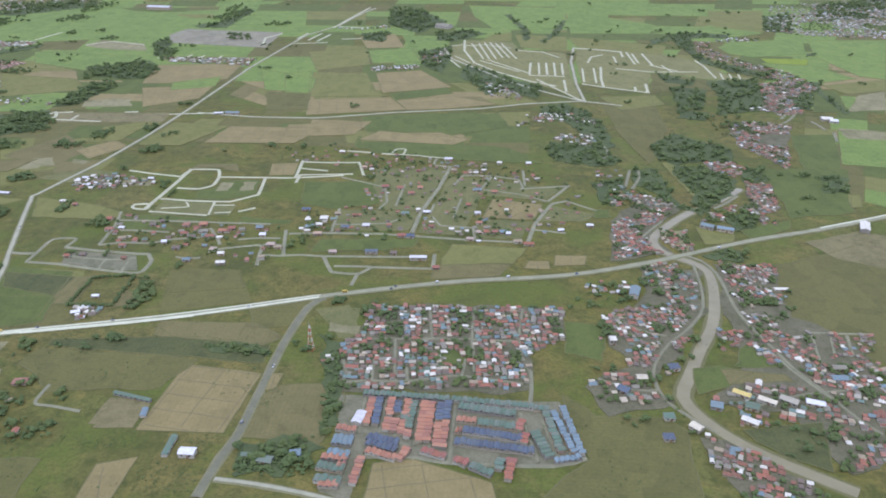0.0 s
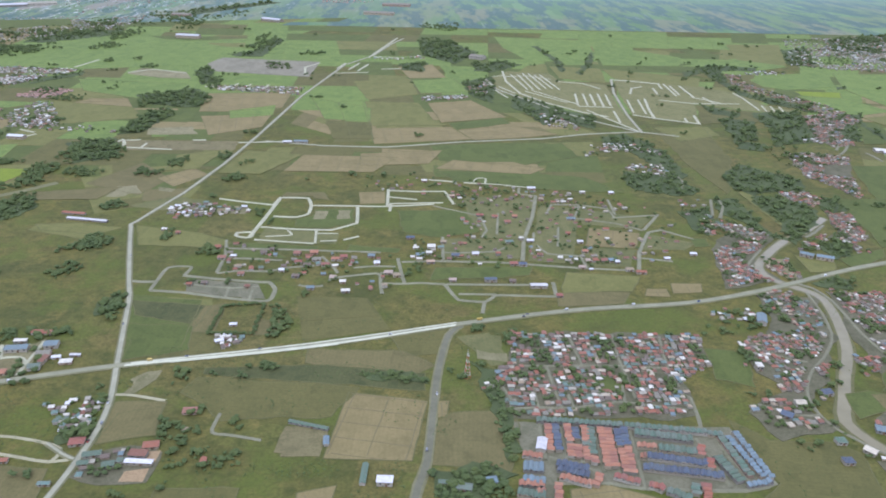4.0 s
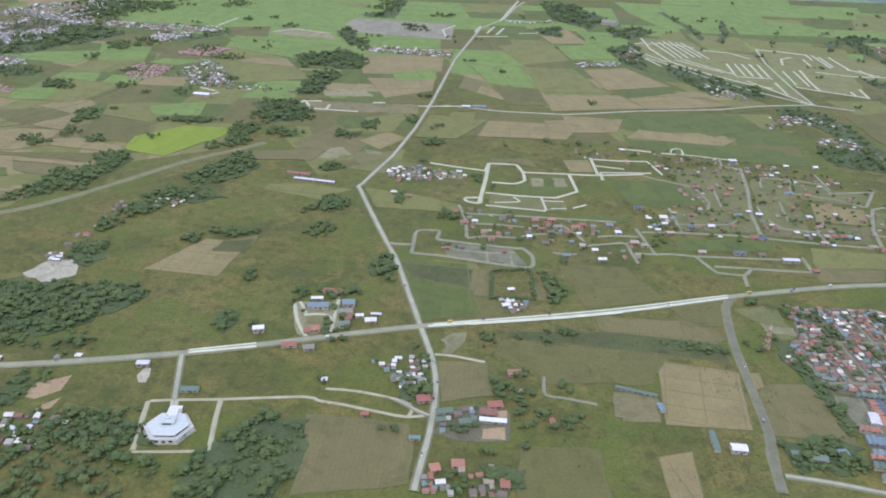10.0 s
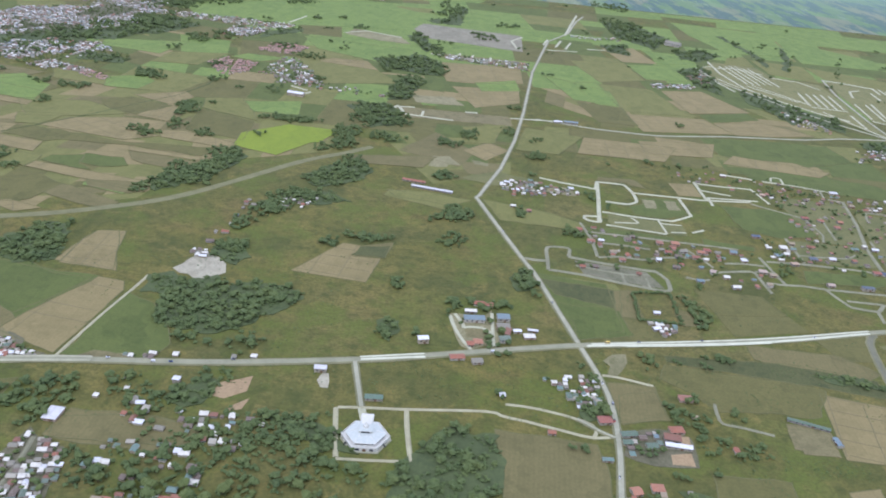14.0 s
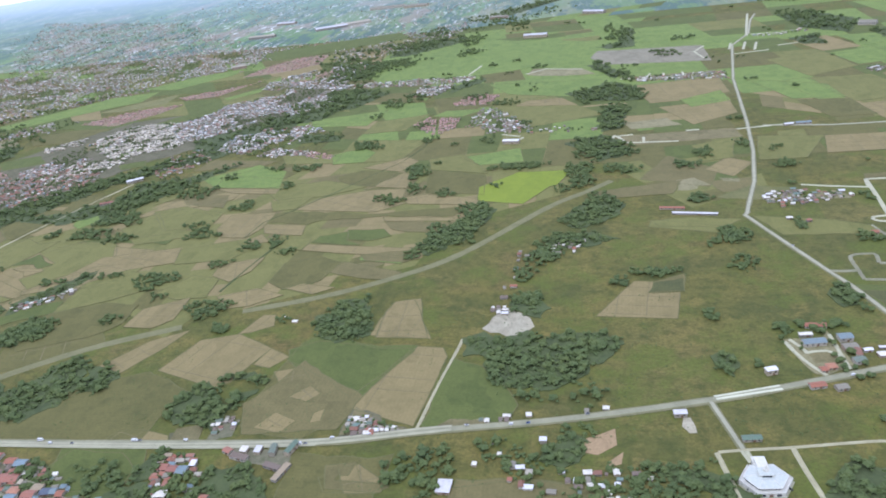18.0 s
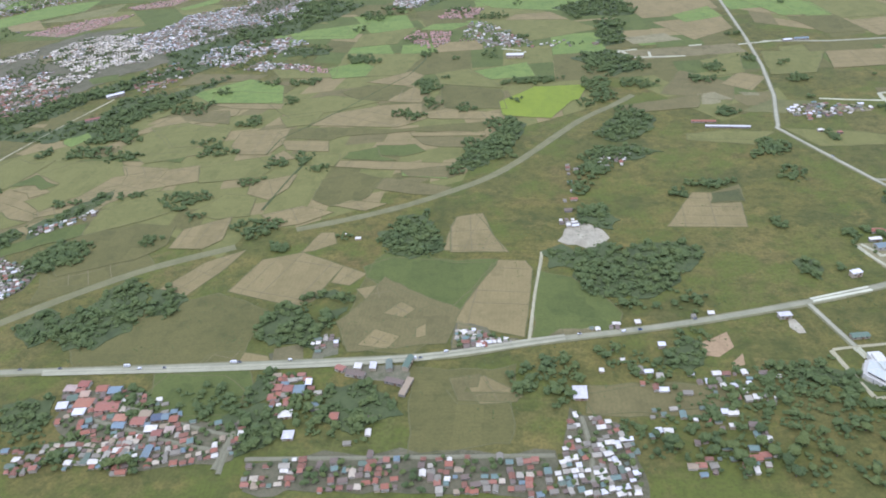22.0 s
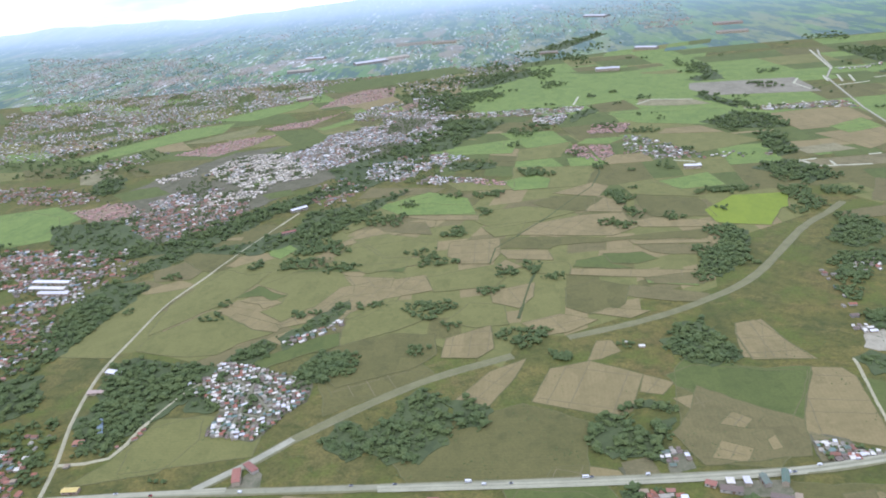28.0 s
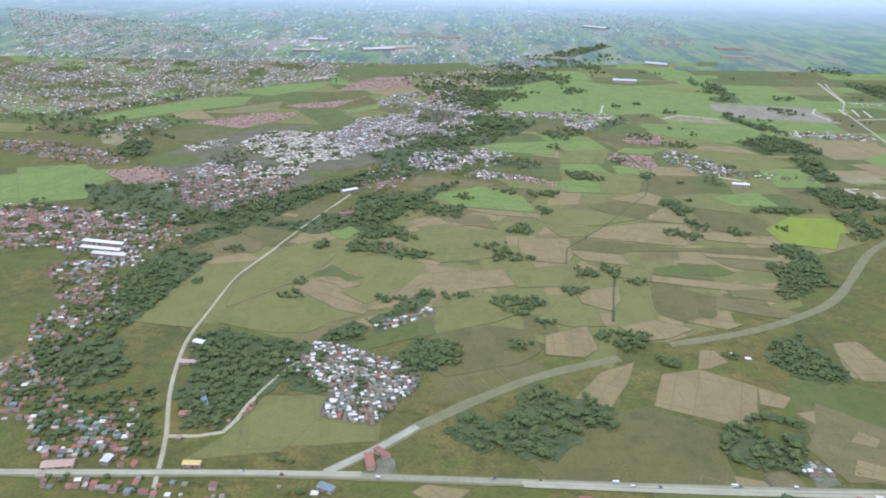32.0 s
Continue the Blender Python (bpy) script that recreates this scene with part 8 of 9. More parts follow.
village('rust', 5.6, 5.6, 0.6, 0, (-1271, 795), (-1205, 815), (-1134, 678), (-1182, 653))
village('rust', 5.6, 5.6, 0.6, 0, (-1212, 590), (-1188, 610), (-1161, 555), (-1184, 538))
village('rust', 6.2, 5.6, 0.6, 10, (-1032, 508), (-996, 498), (-997, 487), (-1033, 483))
village('rust', 4.5, 4.5, 0.7, 40, (-998, 505), (-985, 544), (-979, 536), (-992, 498))
village('silver', 4.5, 4.5, 0.7, 30, (-901, 669), (-843, 708), (-840, 696), (-895, 653))
village('far', 5.6, 5.6, 0.75, 0, (-1290, 862), (-1209, 876), (-1162, 801), (-1234, 782))
village('rust', 5.1, 5.6, 0.75, 0, (-1429, 1001), (-1309, 984), (-1178, 927), (-1167, 851), (-1345, 842))
village('rust', 9.8, 9, 0.5, 0, (-1096, 541), (-1064, 550), (-1050, 511), (-1088, 510))
village('silver', 5.6, 6.2, 0.7, 5, (-439, 1234), (-385, 1269), (-353, 1219), (-428, 1201))
village('far', 13, 30, 0.5, 10, (-1088, 2964), (-683, 3336), (-188, 3793), (231, 3796), (106, 3107), (-430, 2833), (-776, 2422))
village('pink', 12, 18, 0.8, 0, (-94, 3018), (125, 3095), (50, 2850), (-112, 2812))
village('far', 17, 35, 0.4, 5, (-2740, 3293), (-2072, 3597), (-1503, 4705), (-1049, 4064), (-1161, 3269), (-1482, 2325), (-1878, 2066))
village('far', 20, 45, 0.4, 5, (-1049, 4064), (-140, 4904), (759, 4506), (346, 3869), (-449, 3552))
village('far', 9, 13, 0.5, 12, (-1574, 1475), (-1436, 1860), (-1181, 1946), (-1053, 2105), (-1832, 3167), (-2898, 3819))
village('rust', 7, 8, 0.6, 0, (-1297, 984), (-1180, 962), (-1125, 877), (-1170, 835), (-1208, 825))
village('mixed', 8, 7, 0.22, 4, (259, 940), (348, 931), (450, 899), (437, 854), (335, 871), (257, 885))
village('rust', 9, 8, 0.25, 4, (247, 861), (291, 856), (299, 776), (265, 710), (221, 718), (253, 790))
village('silver', 9, 8, 0.22, 4, (326, 784), (424, 775), (391, 695), (306, 707))
village('mixed', 8, 7, 0.28, 10, (-1, 766), (47, 757), (79, 743), (130, 738), (134, 703), (76, 682), (50, 693), (5, 688))
village('silver', 8, 7, 0.35, 5, (193, 780), (228, 772), (214, 705), (191, 726))
village('rust', 5, 4.5, 0.8, 10, (257, 521), (273, 523), (259, 492), (242, 493))
village('silver', 5, 4.5, 0.8, 8, (28, 575), (51, 574), (52, 557), (33, 554))
village('silver', 6, 5.5, 0.6, 3, (-98, 848), (-87, 871), (-52, 884), (-1, 871), (-5, 848), (-57, 838))
village('silver', 6, 9, 0.85, 0, (-174, 1509), (-5, 1502), (-7, 1441), (-165, 1471))
village('silver', 7, 8, 0.55, 0, (-417, 1221), (-371, 1230), (-262, 1201), (-256, 1173), (-396, 1191))
village('silver', 4.5, 4.5, 0.8, 0, (-584, 464), (-566, 472), (-564, 455), (-579, 447))
village('silver', 5, 5, 0.5, 0, (-591, 631), (-561, 622), (-562, 611), (-589, 618))
village('silver', 5, 5, 0.6, 0, (-378, 629), (-365, 630), (-365, 616), (-380, 615))
village('rust', 5, 5, 0.6, 0, (-612, 421), (-581, 425), (-571, 410), (-577, 383), (-599, 382), (-602, 401))
village('mixed', 5.4, 5, 0.7, 5, (-1146, 507), (-1130, 527), (-1083, 509), (-1046, 488), (-1036, 461), (-1122, 460))
village('rust', 5.4, 5.2, 0.6, 10, (-1227, 672), (-1185, 688), (-1151, 647), (-1169, 608), (-1195, 609))
village('mixed', 5.4, 5, 0.6, 5, (-1115, 448), (-1036, 444), (-1032, 426), (-1105, 429))
village('silver', 3.9, 3.9, 0.75, 0, (-478, 447), (-473, 479), (-460, 468), (-449, 455), (-422, 452), (-423, 447))
village('silver', 5, 5, 0.5, 0, (-394, 459), (-338, 469), (-334, 460), (-378, 453))
village('silver', 5, 5, 0.6, 0, (-307, 470), (-285, 474), (-283, 464), (-306, 463))
village('silver', 4.6, 4.4, 0.7, 5, (-71, 478), (-29, 488), (-26, 470), (-36, 446), (-52, 445), (-57, 465))
village('mixed', 5, 4.8, 0.7, 5, (-31, 362), (-2, 366), (22, 362), (20, 346), (-32, 344))
village('rust', 5.4, 5.2, 0.6, 8, (-1211, 588), (-1173, 599), (-1127, 540), (-1142, 506), (-1166, 503))
village('far', 9, 12, 0.55, 0, (1234, 2176), (1658, 2325), (1390, 1864), (1213, 1762), (1077, 1783))
village('rust', 5.2, 5.4, 0.75, 10, (-1415, 974), (-1347, 987), (-1264, 964), (-1206, 955), (-1280, 917), (-1382, 911))
village('far', 8, 13, 0.75, 12, (-1779, 1662), (-2049, 2171), (-1689, 2241), (-1400, 2371), (-1141, 2315), (-1095, 1945), (-1255, 1911), (-1285, 1805), (-1458, 1634), (-1614, 1562), (-1682, 1479))
village('rust', 6.5, 8, 0.75, 10, (-1610, 1341), (-1506, 1329), (-1385, 1270), (-1330, 1204), (-1398, 1193), (-1568, 1263))
village('silver', 5, 9, 0.95, 8, (-782, 1664), (-577, 1655), (-482, 1641), (-495, 1585), (-586, 1593), (-771, 1625))
village('silver', 5, 6, 0.95, 8, (-589, 1577), (-517, 1578), (-543, 1496), (-600, 1496))
village('far', 6, 7, 0.7, 8, (-850, 1341), (-752, 1326), (-671, 1266), (-680, 1231), (-757, 1242), (-840, 1253))
village('silver', 4.6, 5, 0.95, 8, (-784, 1204), (-700, 1169), (-702, 1148), (-778, 1166))
village('pink', 4.4, 5, 0.95, 8, (-708, 1171), (-661, 1141), (-666, 1124), (-713, 1141))
village('far', 8, 12, 0.7, 12, (-921, 2139), (-710, 2374), (-532, 2456), (-596, 2179), (-744, 1985), (-871, 1931))
village('pink', 5, 6, 0.95, 5, (-485, 1473), (-419, 1456), (-441, 1389), (-506, 1401))
village('pink', 5, 6, 0.9, 5, (-542, 1323), (-482, 1308), (-484, 1245), (-514, 1213), (-560, 1281))
village('silver', 6, 8, 0.6, 5, (-446, 1373), (-416, 1351), (-367, 1246), (-410, 1226), (-469, 1246))
village('far', 7, 12, 0.8, 10, (1241, 2046), (1559, 2185), (1319, 1731), (1109, 1775))
village('rust', 6, 8, 0.7, 5, (303, 1533), (354, 1597), (341, 1449), (309, 1475))
village('silver', 6, 8, 0.8, 5, (212, 1436), (294, 1461), (305, 1430), (219, 1402))
village('silver', 7, 9, 0.6, 5, (113, 1820), (240, 1853), (242, 1811), (122, 1793))

village('cream', 4.7, 5.6, 0.95, 20, (-1192, 1351), (-1166, 1434), (-1083, 1445), (-1029, 1375), (-983, 1330), (-984, 1257), (-1046, 1227), (-1090, 1216), (-1149, 1273))
village('cream', 4.8, 6, 0.85, 20, (-1149, 1191), (-1081, 1218), (-1041, 1211), (-1065, 1137), (-1124, 1129))
village('cream', 5.2, 6.5, 0.75, 20, (-1281, 1320), (-1222, 1374), (-1207, 1326), (-1257, 1282))
village('far', 4.8, 6.2, 0.95, 20, (-1081, 1419), (-1011, 1554), (-900, 1645), (-779, 1722), (-761, 1490), (-866, 1371), (-970, 1288), (-1021, 1323))
village('rust', 5, 5.8, 0.8, 20, (-1242, 1087), (-1203, 1169), (-1129, 1192), (-1064, 1140), (-1042, 1070), (-1089, 1023), (-1136, 971), (-1201, 1033))
village('far', 5, 6, 0.85, 20, (-1235, 1167), (-1185, 1266), (-1126, 1223), (-1154, 1158), (-1198, 1125))
village('far', 5.2, 6.4, 0.8, 20, (-1222, 1234), (-1183, 1335), (-1122, 1374), (-1118, 1309), (-1170, 1244))
village('rust', 6, 7, 0.5, 20, (-970, 1203), (-928, 1234), (-875, 1165), (-922, 1069), (-958, 1112))
village('far', 5, 6.4, 0.8, 12, (-894, 1297), (-756, 1345), (-764, 1147), (-842, 1189), (-890, 1210))
village('pink', 6.4, 11, 0.85, 12, (-1090, 1859), (-1060, 1973), (-1011, 2054), (-921, 2081), (-914, 1947), (-995, 1879))
village('pink', 6, 9, 0.85, 12, (-1175, 1680), (-1035, 1756), (-990, 1856), (-1070, 1665), (-1142, 1647))
village('pink', 5.4, 8, 0.85, 12, (-1313, 1493), (-1223, 1583), (-1131, 1602), (-1153, 1538), (-1214, 1458))
village('pink', 5, 7, 0.55, 12, (-1355, 1156), (-1297, 1188), (-1250, 1159), (-1244, 1087), (-1313, 1115))
village('pink', 6, 9, 0.85, 12, (-922, 1732), (-843, 1868), (-842, 1777), (-905, 1699))
village('far', 6, 9, 0.6, 12, (-1469, 1400), (-1442, 1491), (-1377, 1559), (-1326, 1513), (-1355, 1436), (-1413, 1418))
village('far', 6, 9, 0.85, 12, (-986, 1774), (-870, 1894), (-775, 1923), (-756, 1738), (-900, 1651), (-978, 1686))
village('far', 6.4, 8, 0.55, 12, (-1228, 1088), (-1215, 1124), (-1276, 1183), (-1332, 1207), (-1333, 1189), (-1254, 1145))
village('far', 9, 14, 0.55, 12, (-1409, 2228), (-1155, 2238), (-937, 2340), (-770, 2395), (-724, 2253), (-929, 2174), (-1092, 2113), (-1348, 2107))
# riverside
village('silver', 5.5, 7.4, 0.6, 5, (415, 1325), (438, 1318), (472, 1240), (464, 1213), (417, 1245))
village('silver', 5.5, 7.4, 0.7, 5, (438, 1098), (469, 1107), (468, 1082), (438, 1079))
village('silver', 5.5, 7.4, 0.55, 5, (464, 1138), (526, 1157), (567, 1100), (562, 1084), (518, 1105), (489, 1096), (466, 1118))
village('silver', 5.5, 7.4, 0.6, 5, (489, 1036), (541, 1044), (549, 998), (538, 989), (493, 1012))
village('rust', 4.8, 6.5, 0.6, 20, (883, 1687), (916, 1688), (893, 1592), (913, 1525), (940, 1464), (927, 1411), (895, 1472), (854, 1549))
village('silver', 6.4, 8.3, 0.5, 0, (934, 1719), (986, 1733), (1034, 1722), (1022, 1697), (932, 1683))
village('rust', 4.8, 6, 0.72, 20, (940, 1464), (972, 1412), (982, 1331), (967, 1271), (943, 1274), (938, 1330), (909, 1368))
village('rust', 4.8, 6, 0.8, 20, (888, 1328), (951, 1349), (948, 1292), (898, 1221), (888, 1152), (846, 1139), (840, 1188))
village('silver', 5.5, 7.4, 0.5, 5, (810, 1175), (846, 1182), (836, 1157), (805, 1156))
village('rust', 4.6, 5.2, 0.85, 20, (754, 1106), (809, 1107), (841, 1086), (824, 1051), (779, 1045), (768, 1001), (799, 993), (765, 907), (748, 969), (734, 992))
village('rust', 4.6, 5.2, 0.75, 20, (665, 940), (707, 934), (710, 900), (687, 879), (667, 898))
village('rust', 4.6, 5.2, 0.85, 20, (695, 864), (721, 857), (704, 787), (676, 762), (659, 783), (682, 819))
village('rust', 4.6, 4.3, 0.85, 5, (618, 771), (660, 797), (653, 774), (625, 750), (609, 750))
village('mixed', 4.6, 5.2, 0.7, 20, (517, 814), (543, 838), (564, 834), (592, 792), (569, 761), (549, 782), (521, 798))
village('silver', 6.4, 7.4, 0.35, 20, (527, 908), (560, 902), (542, 834), (511, 841))
village('rust', 4.3, 4, 0.88, 20, (512, 746), (538, 764), (571, 785), (582, 770), (545, 735), (537, 688), (549, 677), (499, 662), (504, 700))
village('rust', 4.5, 4.3, 0.6, 10, (559, 733), (585, 730), (580, 682), (565, 677), (555, 706))
village('silver', 5.5, 4.6, 0.7, 0, (675, 765), (687, 751), (680, 738), (668, 749))
village('silver', 6.4, 5.5, 0.35, 0, (696, 742), (703, 739), (697, 728), (691, 731))
village('rust', 4.3, 4, 0.88, 8, (465, 564), (490, 574), (524, 579), (548, 574), (540, 556), (523, 539), (501, 525), (479, 528), (456, 525))
village('mixed', 4.5, 4.3, 0.8, 5, (479, 525), (501, 522), (511, 527), (488, 487), (470, 488))
village('silver', 5, 4.6, 0.6, 5, (457, 614), (474, 619), (500, 617), (495, 599), (461, 598))
village('mixed', 4.5, 4.2, 0.72, 5, (516, 645), (551, 658), (562, 619), (551, 579), (527, 579), (532, 614), (519, 617))
village('mixed', 5.5, 4.8, 0.85, 5, (437, 467), (447, 478), (490, 481), (490, 460), (477, 444), (442, 444))
village('rust', 4.3, 4.1, 0.8, 5, (496, 488), (510, 493), (508, 481), (496, 475))
village('rust', 4.3, 4.1, 0.8, 5, (514, 523), (527, 528), (519, 509), (512, 507))
village('rust', 4.5, 4.3, 0.85, -20, (493, 417), (504, 421), (509, 403), (496, 405))
village('rust', 4.5, 4.2, 0.88, -20, (498, 395), (512, 400), (531, 393), (544, 377), (533, 369), (509, 369), (498, 381))
village('rust', 4.5, 4.2, 0.85, -20, (512, 362), (543, 370), (559, 364), (559, 351), (505, 349))
village('rust', 4.2, 4, 0.75, 12, (592, 662), (614, 652), (646, 653), (635, 620), (606, 603), (590, 614))
village('rust', 4.2, 4, 0.72, 12, (586, 601), (618, 609), (632, 591), (628, 578), (585, 574))
village('rust', 4.4, 4.2, 0.8, 15, (582, 565), (599, 561), (610, 530), (633, 537), (619, 499), (628, 490), (660, 496), (660, 481), (646, 453), (621, 459), (606, 480), (591, 506), (580, 535))
village('rust', 4.4, 4.2, 0.8, 15, (554, 540), (580, 533), (589, 509), (592, 487), (579, 488), (570, 522), (544, 506))
village('rust', 4.1, 4.1, 0.55, 5, (639, 535), (676, 532), (662, 502), (626, 496))
village('mixed', 5.7, 5, 0.85, -20, (521, 459), (541, 460), (564, 468), (582, 462), (606, 460), (614, 441), (598, 425), (575, 428), (548, 417), (527, 422), (517, 440))
village('rust', 4.8, 4.6, 0.7, -10, (601, 428), (636, 436), (609, 383), (584, 374), (574, 378), (593, 395), (588, 416))
village('mixed', 5.2, 4.6, 0.75, -20, (594, 488), (618, 487), (644, 451), (636, 437), (613, 444), (598, 463))
build_houses(44, 238)

# ---- trees ----
clump(0.022, -738, 936, 21, 26)
clump(0.022, -758, 843, 29, 20)
clump(0.022, -760, 718, 26, 20)
clump(0.022, -766, 632, 11, 11)
clump(0.022, -735, 679, 8, 10)
clump(0.022, -666, 648, 24, 18)
clump(0.022, -634, 606, 11, 12)
clump(0.022, -677, 799, 16, 19)
clump(0.022, -647, 808, 13, 25)
clump(0.022, -625, 779, 19, 12)
clump(0.022, -698, 753, 19, 13)
clump(0.022, -543, 932, 19, 18)
clump(0.022, -515, 1037, 16, 43)
clump(0.022, -508, 966, 12, 21)
clump(0.022, -697, 1010, 17, 21)
clump(0.022, -742, 1094, 20, 18)
clump(0.022, -692, 1081, 28, 23)
clump(0.022, -807, 1062, 17, 17)
clump(0.022, -870, 1029, 39, 42)
clump(0.022, -903, 981, 22, 26)
clump(0.022, -916, 928, 32, 35)
clump(0.022, -933, 866, 23, 23)
clump(0.022, -620, 1179, 26, 24)
clump(0.022, -837, 615, 23, 20)
clump(0.022, -420, 870, 24, 36)
clump(0.022, -451, 805, 25, 38)
clump(0.022, -475, 753, 15, 20)
clump(0.022, -267, 1077, 36, 52)
clump(0.022, -289, 982, 21, 58)
clump(0.022, -313, 928, 13, 20)
clump(0.022, -375, 1029, 55, 14)
clump(0.022, -270, 894, 15, 23)
clump(0.022, -277, 831, 17, 24)
clump(0.022, -311, 779, 28, 15)
clump(0.022, -331, 741, 11, 28)
clump(0.022, -351, 695, 12, 15)
clump(0.022, -346, 645, 15, 14)
clump(0.022, -142, 762, 20, 24)
clump(0.022, -146, 697, 13, 17)
clump(0.022, -226, 687, 24, 9)
clump(0.022, -260, 670, 10, 10)
clump(0.022, -190, 602, 7, 10)
clump(0.022, -70, 779, 8, 14)
clump(0.022, -144, 989, 15, 16)
clump(0.022, -126, 1036, 11, 22)
clump(0.022, -72, 635, 12, 16)
clump(0.022, -155, 874, 19, 15)
clump(0.022, 17, 850, 9, 14)
clump(0.022, -17, 743, 11, 13)
clump(0.022, -39, 968, 16, 15)
grove(0.02, (-544, 612), (-503, 663), (-496, 634), (-486, 592), (-508, 577), (-533, 586))
grove(0.009, (-296, 413), (-260, 410), (-186, 365), (-223, 301), (-310, 307), (-333, 360))
grove(0.012, (-566, 409), (-535, 413), (-512, 383), (-540, 360), (-563, 376))
grove(0.01, (-432, 429), (-386, 439), (-392, 391), (-410, 376), (-429, 393))
grove(0.012, (-317, 447), (-299, 439), (-313, 408), (-331, 416))
grove(0.008, (-683, 412), (-629, 425), (-613, 380), (-653, 383))
grove(0.018, (-473, 777), (-453, 812), (-420, 869), (-412, 899), (-391, 871), (-418, 789), (-458, 747))
grove(0.016, (-314, 831), (-293, 869), (-261, 901), (-240, 874), (-254, 827), (-296, 799))
grove(0.012, (-325, 750), (-333, 780), (-276, 792), (-257, 770), (-283, 757))
clump(0.02, -137, 764, 20, 25)
clump(0.02, -133, 707, 7, 12)
clump(0.02, -260, 670, 10, 10)
clump(0.02, -226, 684, 18, 7)
clump(0.02, -192, 600, 6, 12)
clump(0.02, -70, 788, 7, 16)
clump(0.02, -18, 750, 7, 10)
clump(0.02, -31, 974, 11, 18)
clump(0.02, -160, 993, 11, 21)
clump(0.02, -123, 1025, 15, 22)
clump(0.02, -30, 1038, 8, 13)
clump(0.02, -63, 1061, 8, 26)
clump(0.02, 77, 595, 9, 24)
clump(0.02, 247, 584, 7, 6)
clump(0.02, 81, 526, 18, 4)
clump(0.02, 270, 567, 7, 7)
clump(0.02, -328, 735, 17, 13)
clump(0.02, -583, 1478, 31, 37)
clump(0.02, -630, 1462, 20, 32)
clump(0.02, -623, 1190, 25, 25)
clump(0.02, -516, 1185, 17, 19)
clump(0.02, -466, 1445, 30, 31)
clump(0.02, -463, 937, 14, 21)
clump(0.02, -516, 1039, 17, 23)
clump(0.02, -527, 920, 17, 18)
grove(0.013, (-162, 389), (-134, 418), (-109, 408), (-105, 360), (-119, 337), (-177, 335), (-176, 367))
grove(0.012, (-267, 412), (-222, 403), (-199, 382), (-223, 381))
grove(0.016, (-87, 631), (-71, 649), (-62, 611), (-83, 608))
grove(0.012, (-42, 454), (-23, 461), (-25, 435), (-44, 434), (-46, 447))
grove(0.011, (22, 457), (50, 451), (45, 432), (18, 428))
grove(0.01, (30, 428), (80, 425), (78, 407), (29, 408))
grove(0.012, (4, 370), (29, 368), (32, 354), (5, 351))
grove(0.005, (-955, 2056), (-778, 2088), (-695, 1853), (-727, 1589), (-806, 1635))
grove(0.01, (-781, 1581), (-728, 1617), (-652, 1544), (-704, 1437), (-812, 1424), (-848, 1492))
hedge((24, 625), (59, 629), (59, 576), (22, 576), (24, 625))
grove(0.02, (151, 518), (195, 516), (201, 504), (163, 508))
grove(0.012, (202, 399), (231, 408), (254, 401), (236, 374), (206, 378))
grove(0.012, (239, 534), (254, 518), (263, 454), (265, 417), (253, 409), (252, 460))
grove(0.01, (202, 401), (246, 406), (252, 375), (211, 378))
grove(0.01, (315, 526), (337, 518), (336, 484), (318, 488))
grove(0.015, (-1174, 784), (-1154, 851), (-1095, 829), (-1114, 729), (-1124, 678), (-1143, 632))
grove(0.016, (-1060, 635), (-991, 638), (-968, 598), (-990, 544), (-1004, 498), (-1039, 542))
grove(0.012, (-1193, 610), (-1123, 633), (-1096, 575), (-1122, 548), (-1166, 555))
grove(0.02, (-952, 634), (-923, 674), (-906, 664), (-908, 631))
grove(0.022, (-875, 592), (-858, 643), (-827, 634), (-827, 603))
grove(0.013, (-954, 1055), (-904, 1084), (-855, 1036), (-898, 974), (-937, 919), (-953, 939))
grove(0.011, (-1181, 727), (-1168, 800), (-1143, 818), (-1114, 729), (-1139, 612), (-1158, 539), (-1176, 522), (-1188, 546), (-1174, 591))
grove(0.012, (-1145, 889), (-1102, 963), (-1056, 1023), (-1021, 1104), (-987, 1092), (-1047, 977), (-1098, 891), (-1141, 852))
grove(0.01, (-907, 675), (-849, 755), (-843, 728), (-895, 653))
grove(0.011, (-1136, 539), (-1064, 550), (-1043, 489), (-1101, 481), (-1136, 494))
grove(0.012, (-967, 593), (-927, 581), (-928, 554), (-955, 554))
grove(0.012, (-922, 417), (-873, 420), (-817, 399), (-805, 362), (-857, 380), (-903, 393))
grove(0.008, (-811, 393), (-756, 389), (-707, 361), (-757, 359))
grove(0.012, (-1052, 550), (-997, 599), (-983, 617), (-953, 624), (-960, 576), (-1001, 512), (-1023, 499))
grove(0.01, (-706, 414), (-682, 412), (-680, 390), (-707, 392))
grove(0.012, (-613, 401), (-592, 379), (-579, 363), (-615, 351), (-632, 386))
grove(0.01, (-571, 410), (-546, 402), (-553, 376), (-574, 383))
clump(0.02, -977, 869, 14, 17)
clump(0.02, -872, 845, 27, 19)
clump(0.02, -901, 909, 46, 27)
clump(0.02, -912, 866, 30, 22)
clump(0.02, -989, 732, 12, 10)
clump(0.02, -985, 764, 12, 9)
clump(0.02, -891, 726, 15, 8)
clump(0.02, -822, 736, 19, 7)
clump(0.02, -1095, 761, 9, 9)
clump(0.02, -1078, 852, 15, 14)
clump(0.02, -837, 1001, 45, 30)
clump(0.02, -890, 1031, 25, 24)
clump(0.012, -774, 872, 28, 19)
clump(0.012, -649, 2270, 53, 87)
clump(0.012, -510, 2449, 73, 125)
clump(0.012, -534, 2088, 47, 93)
clump(0.012, -417, 2297, 50, 88)
clump(0.012, -179, 2011, 21, 151)
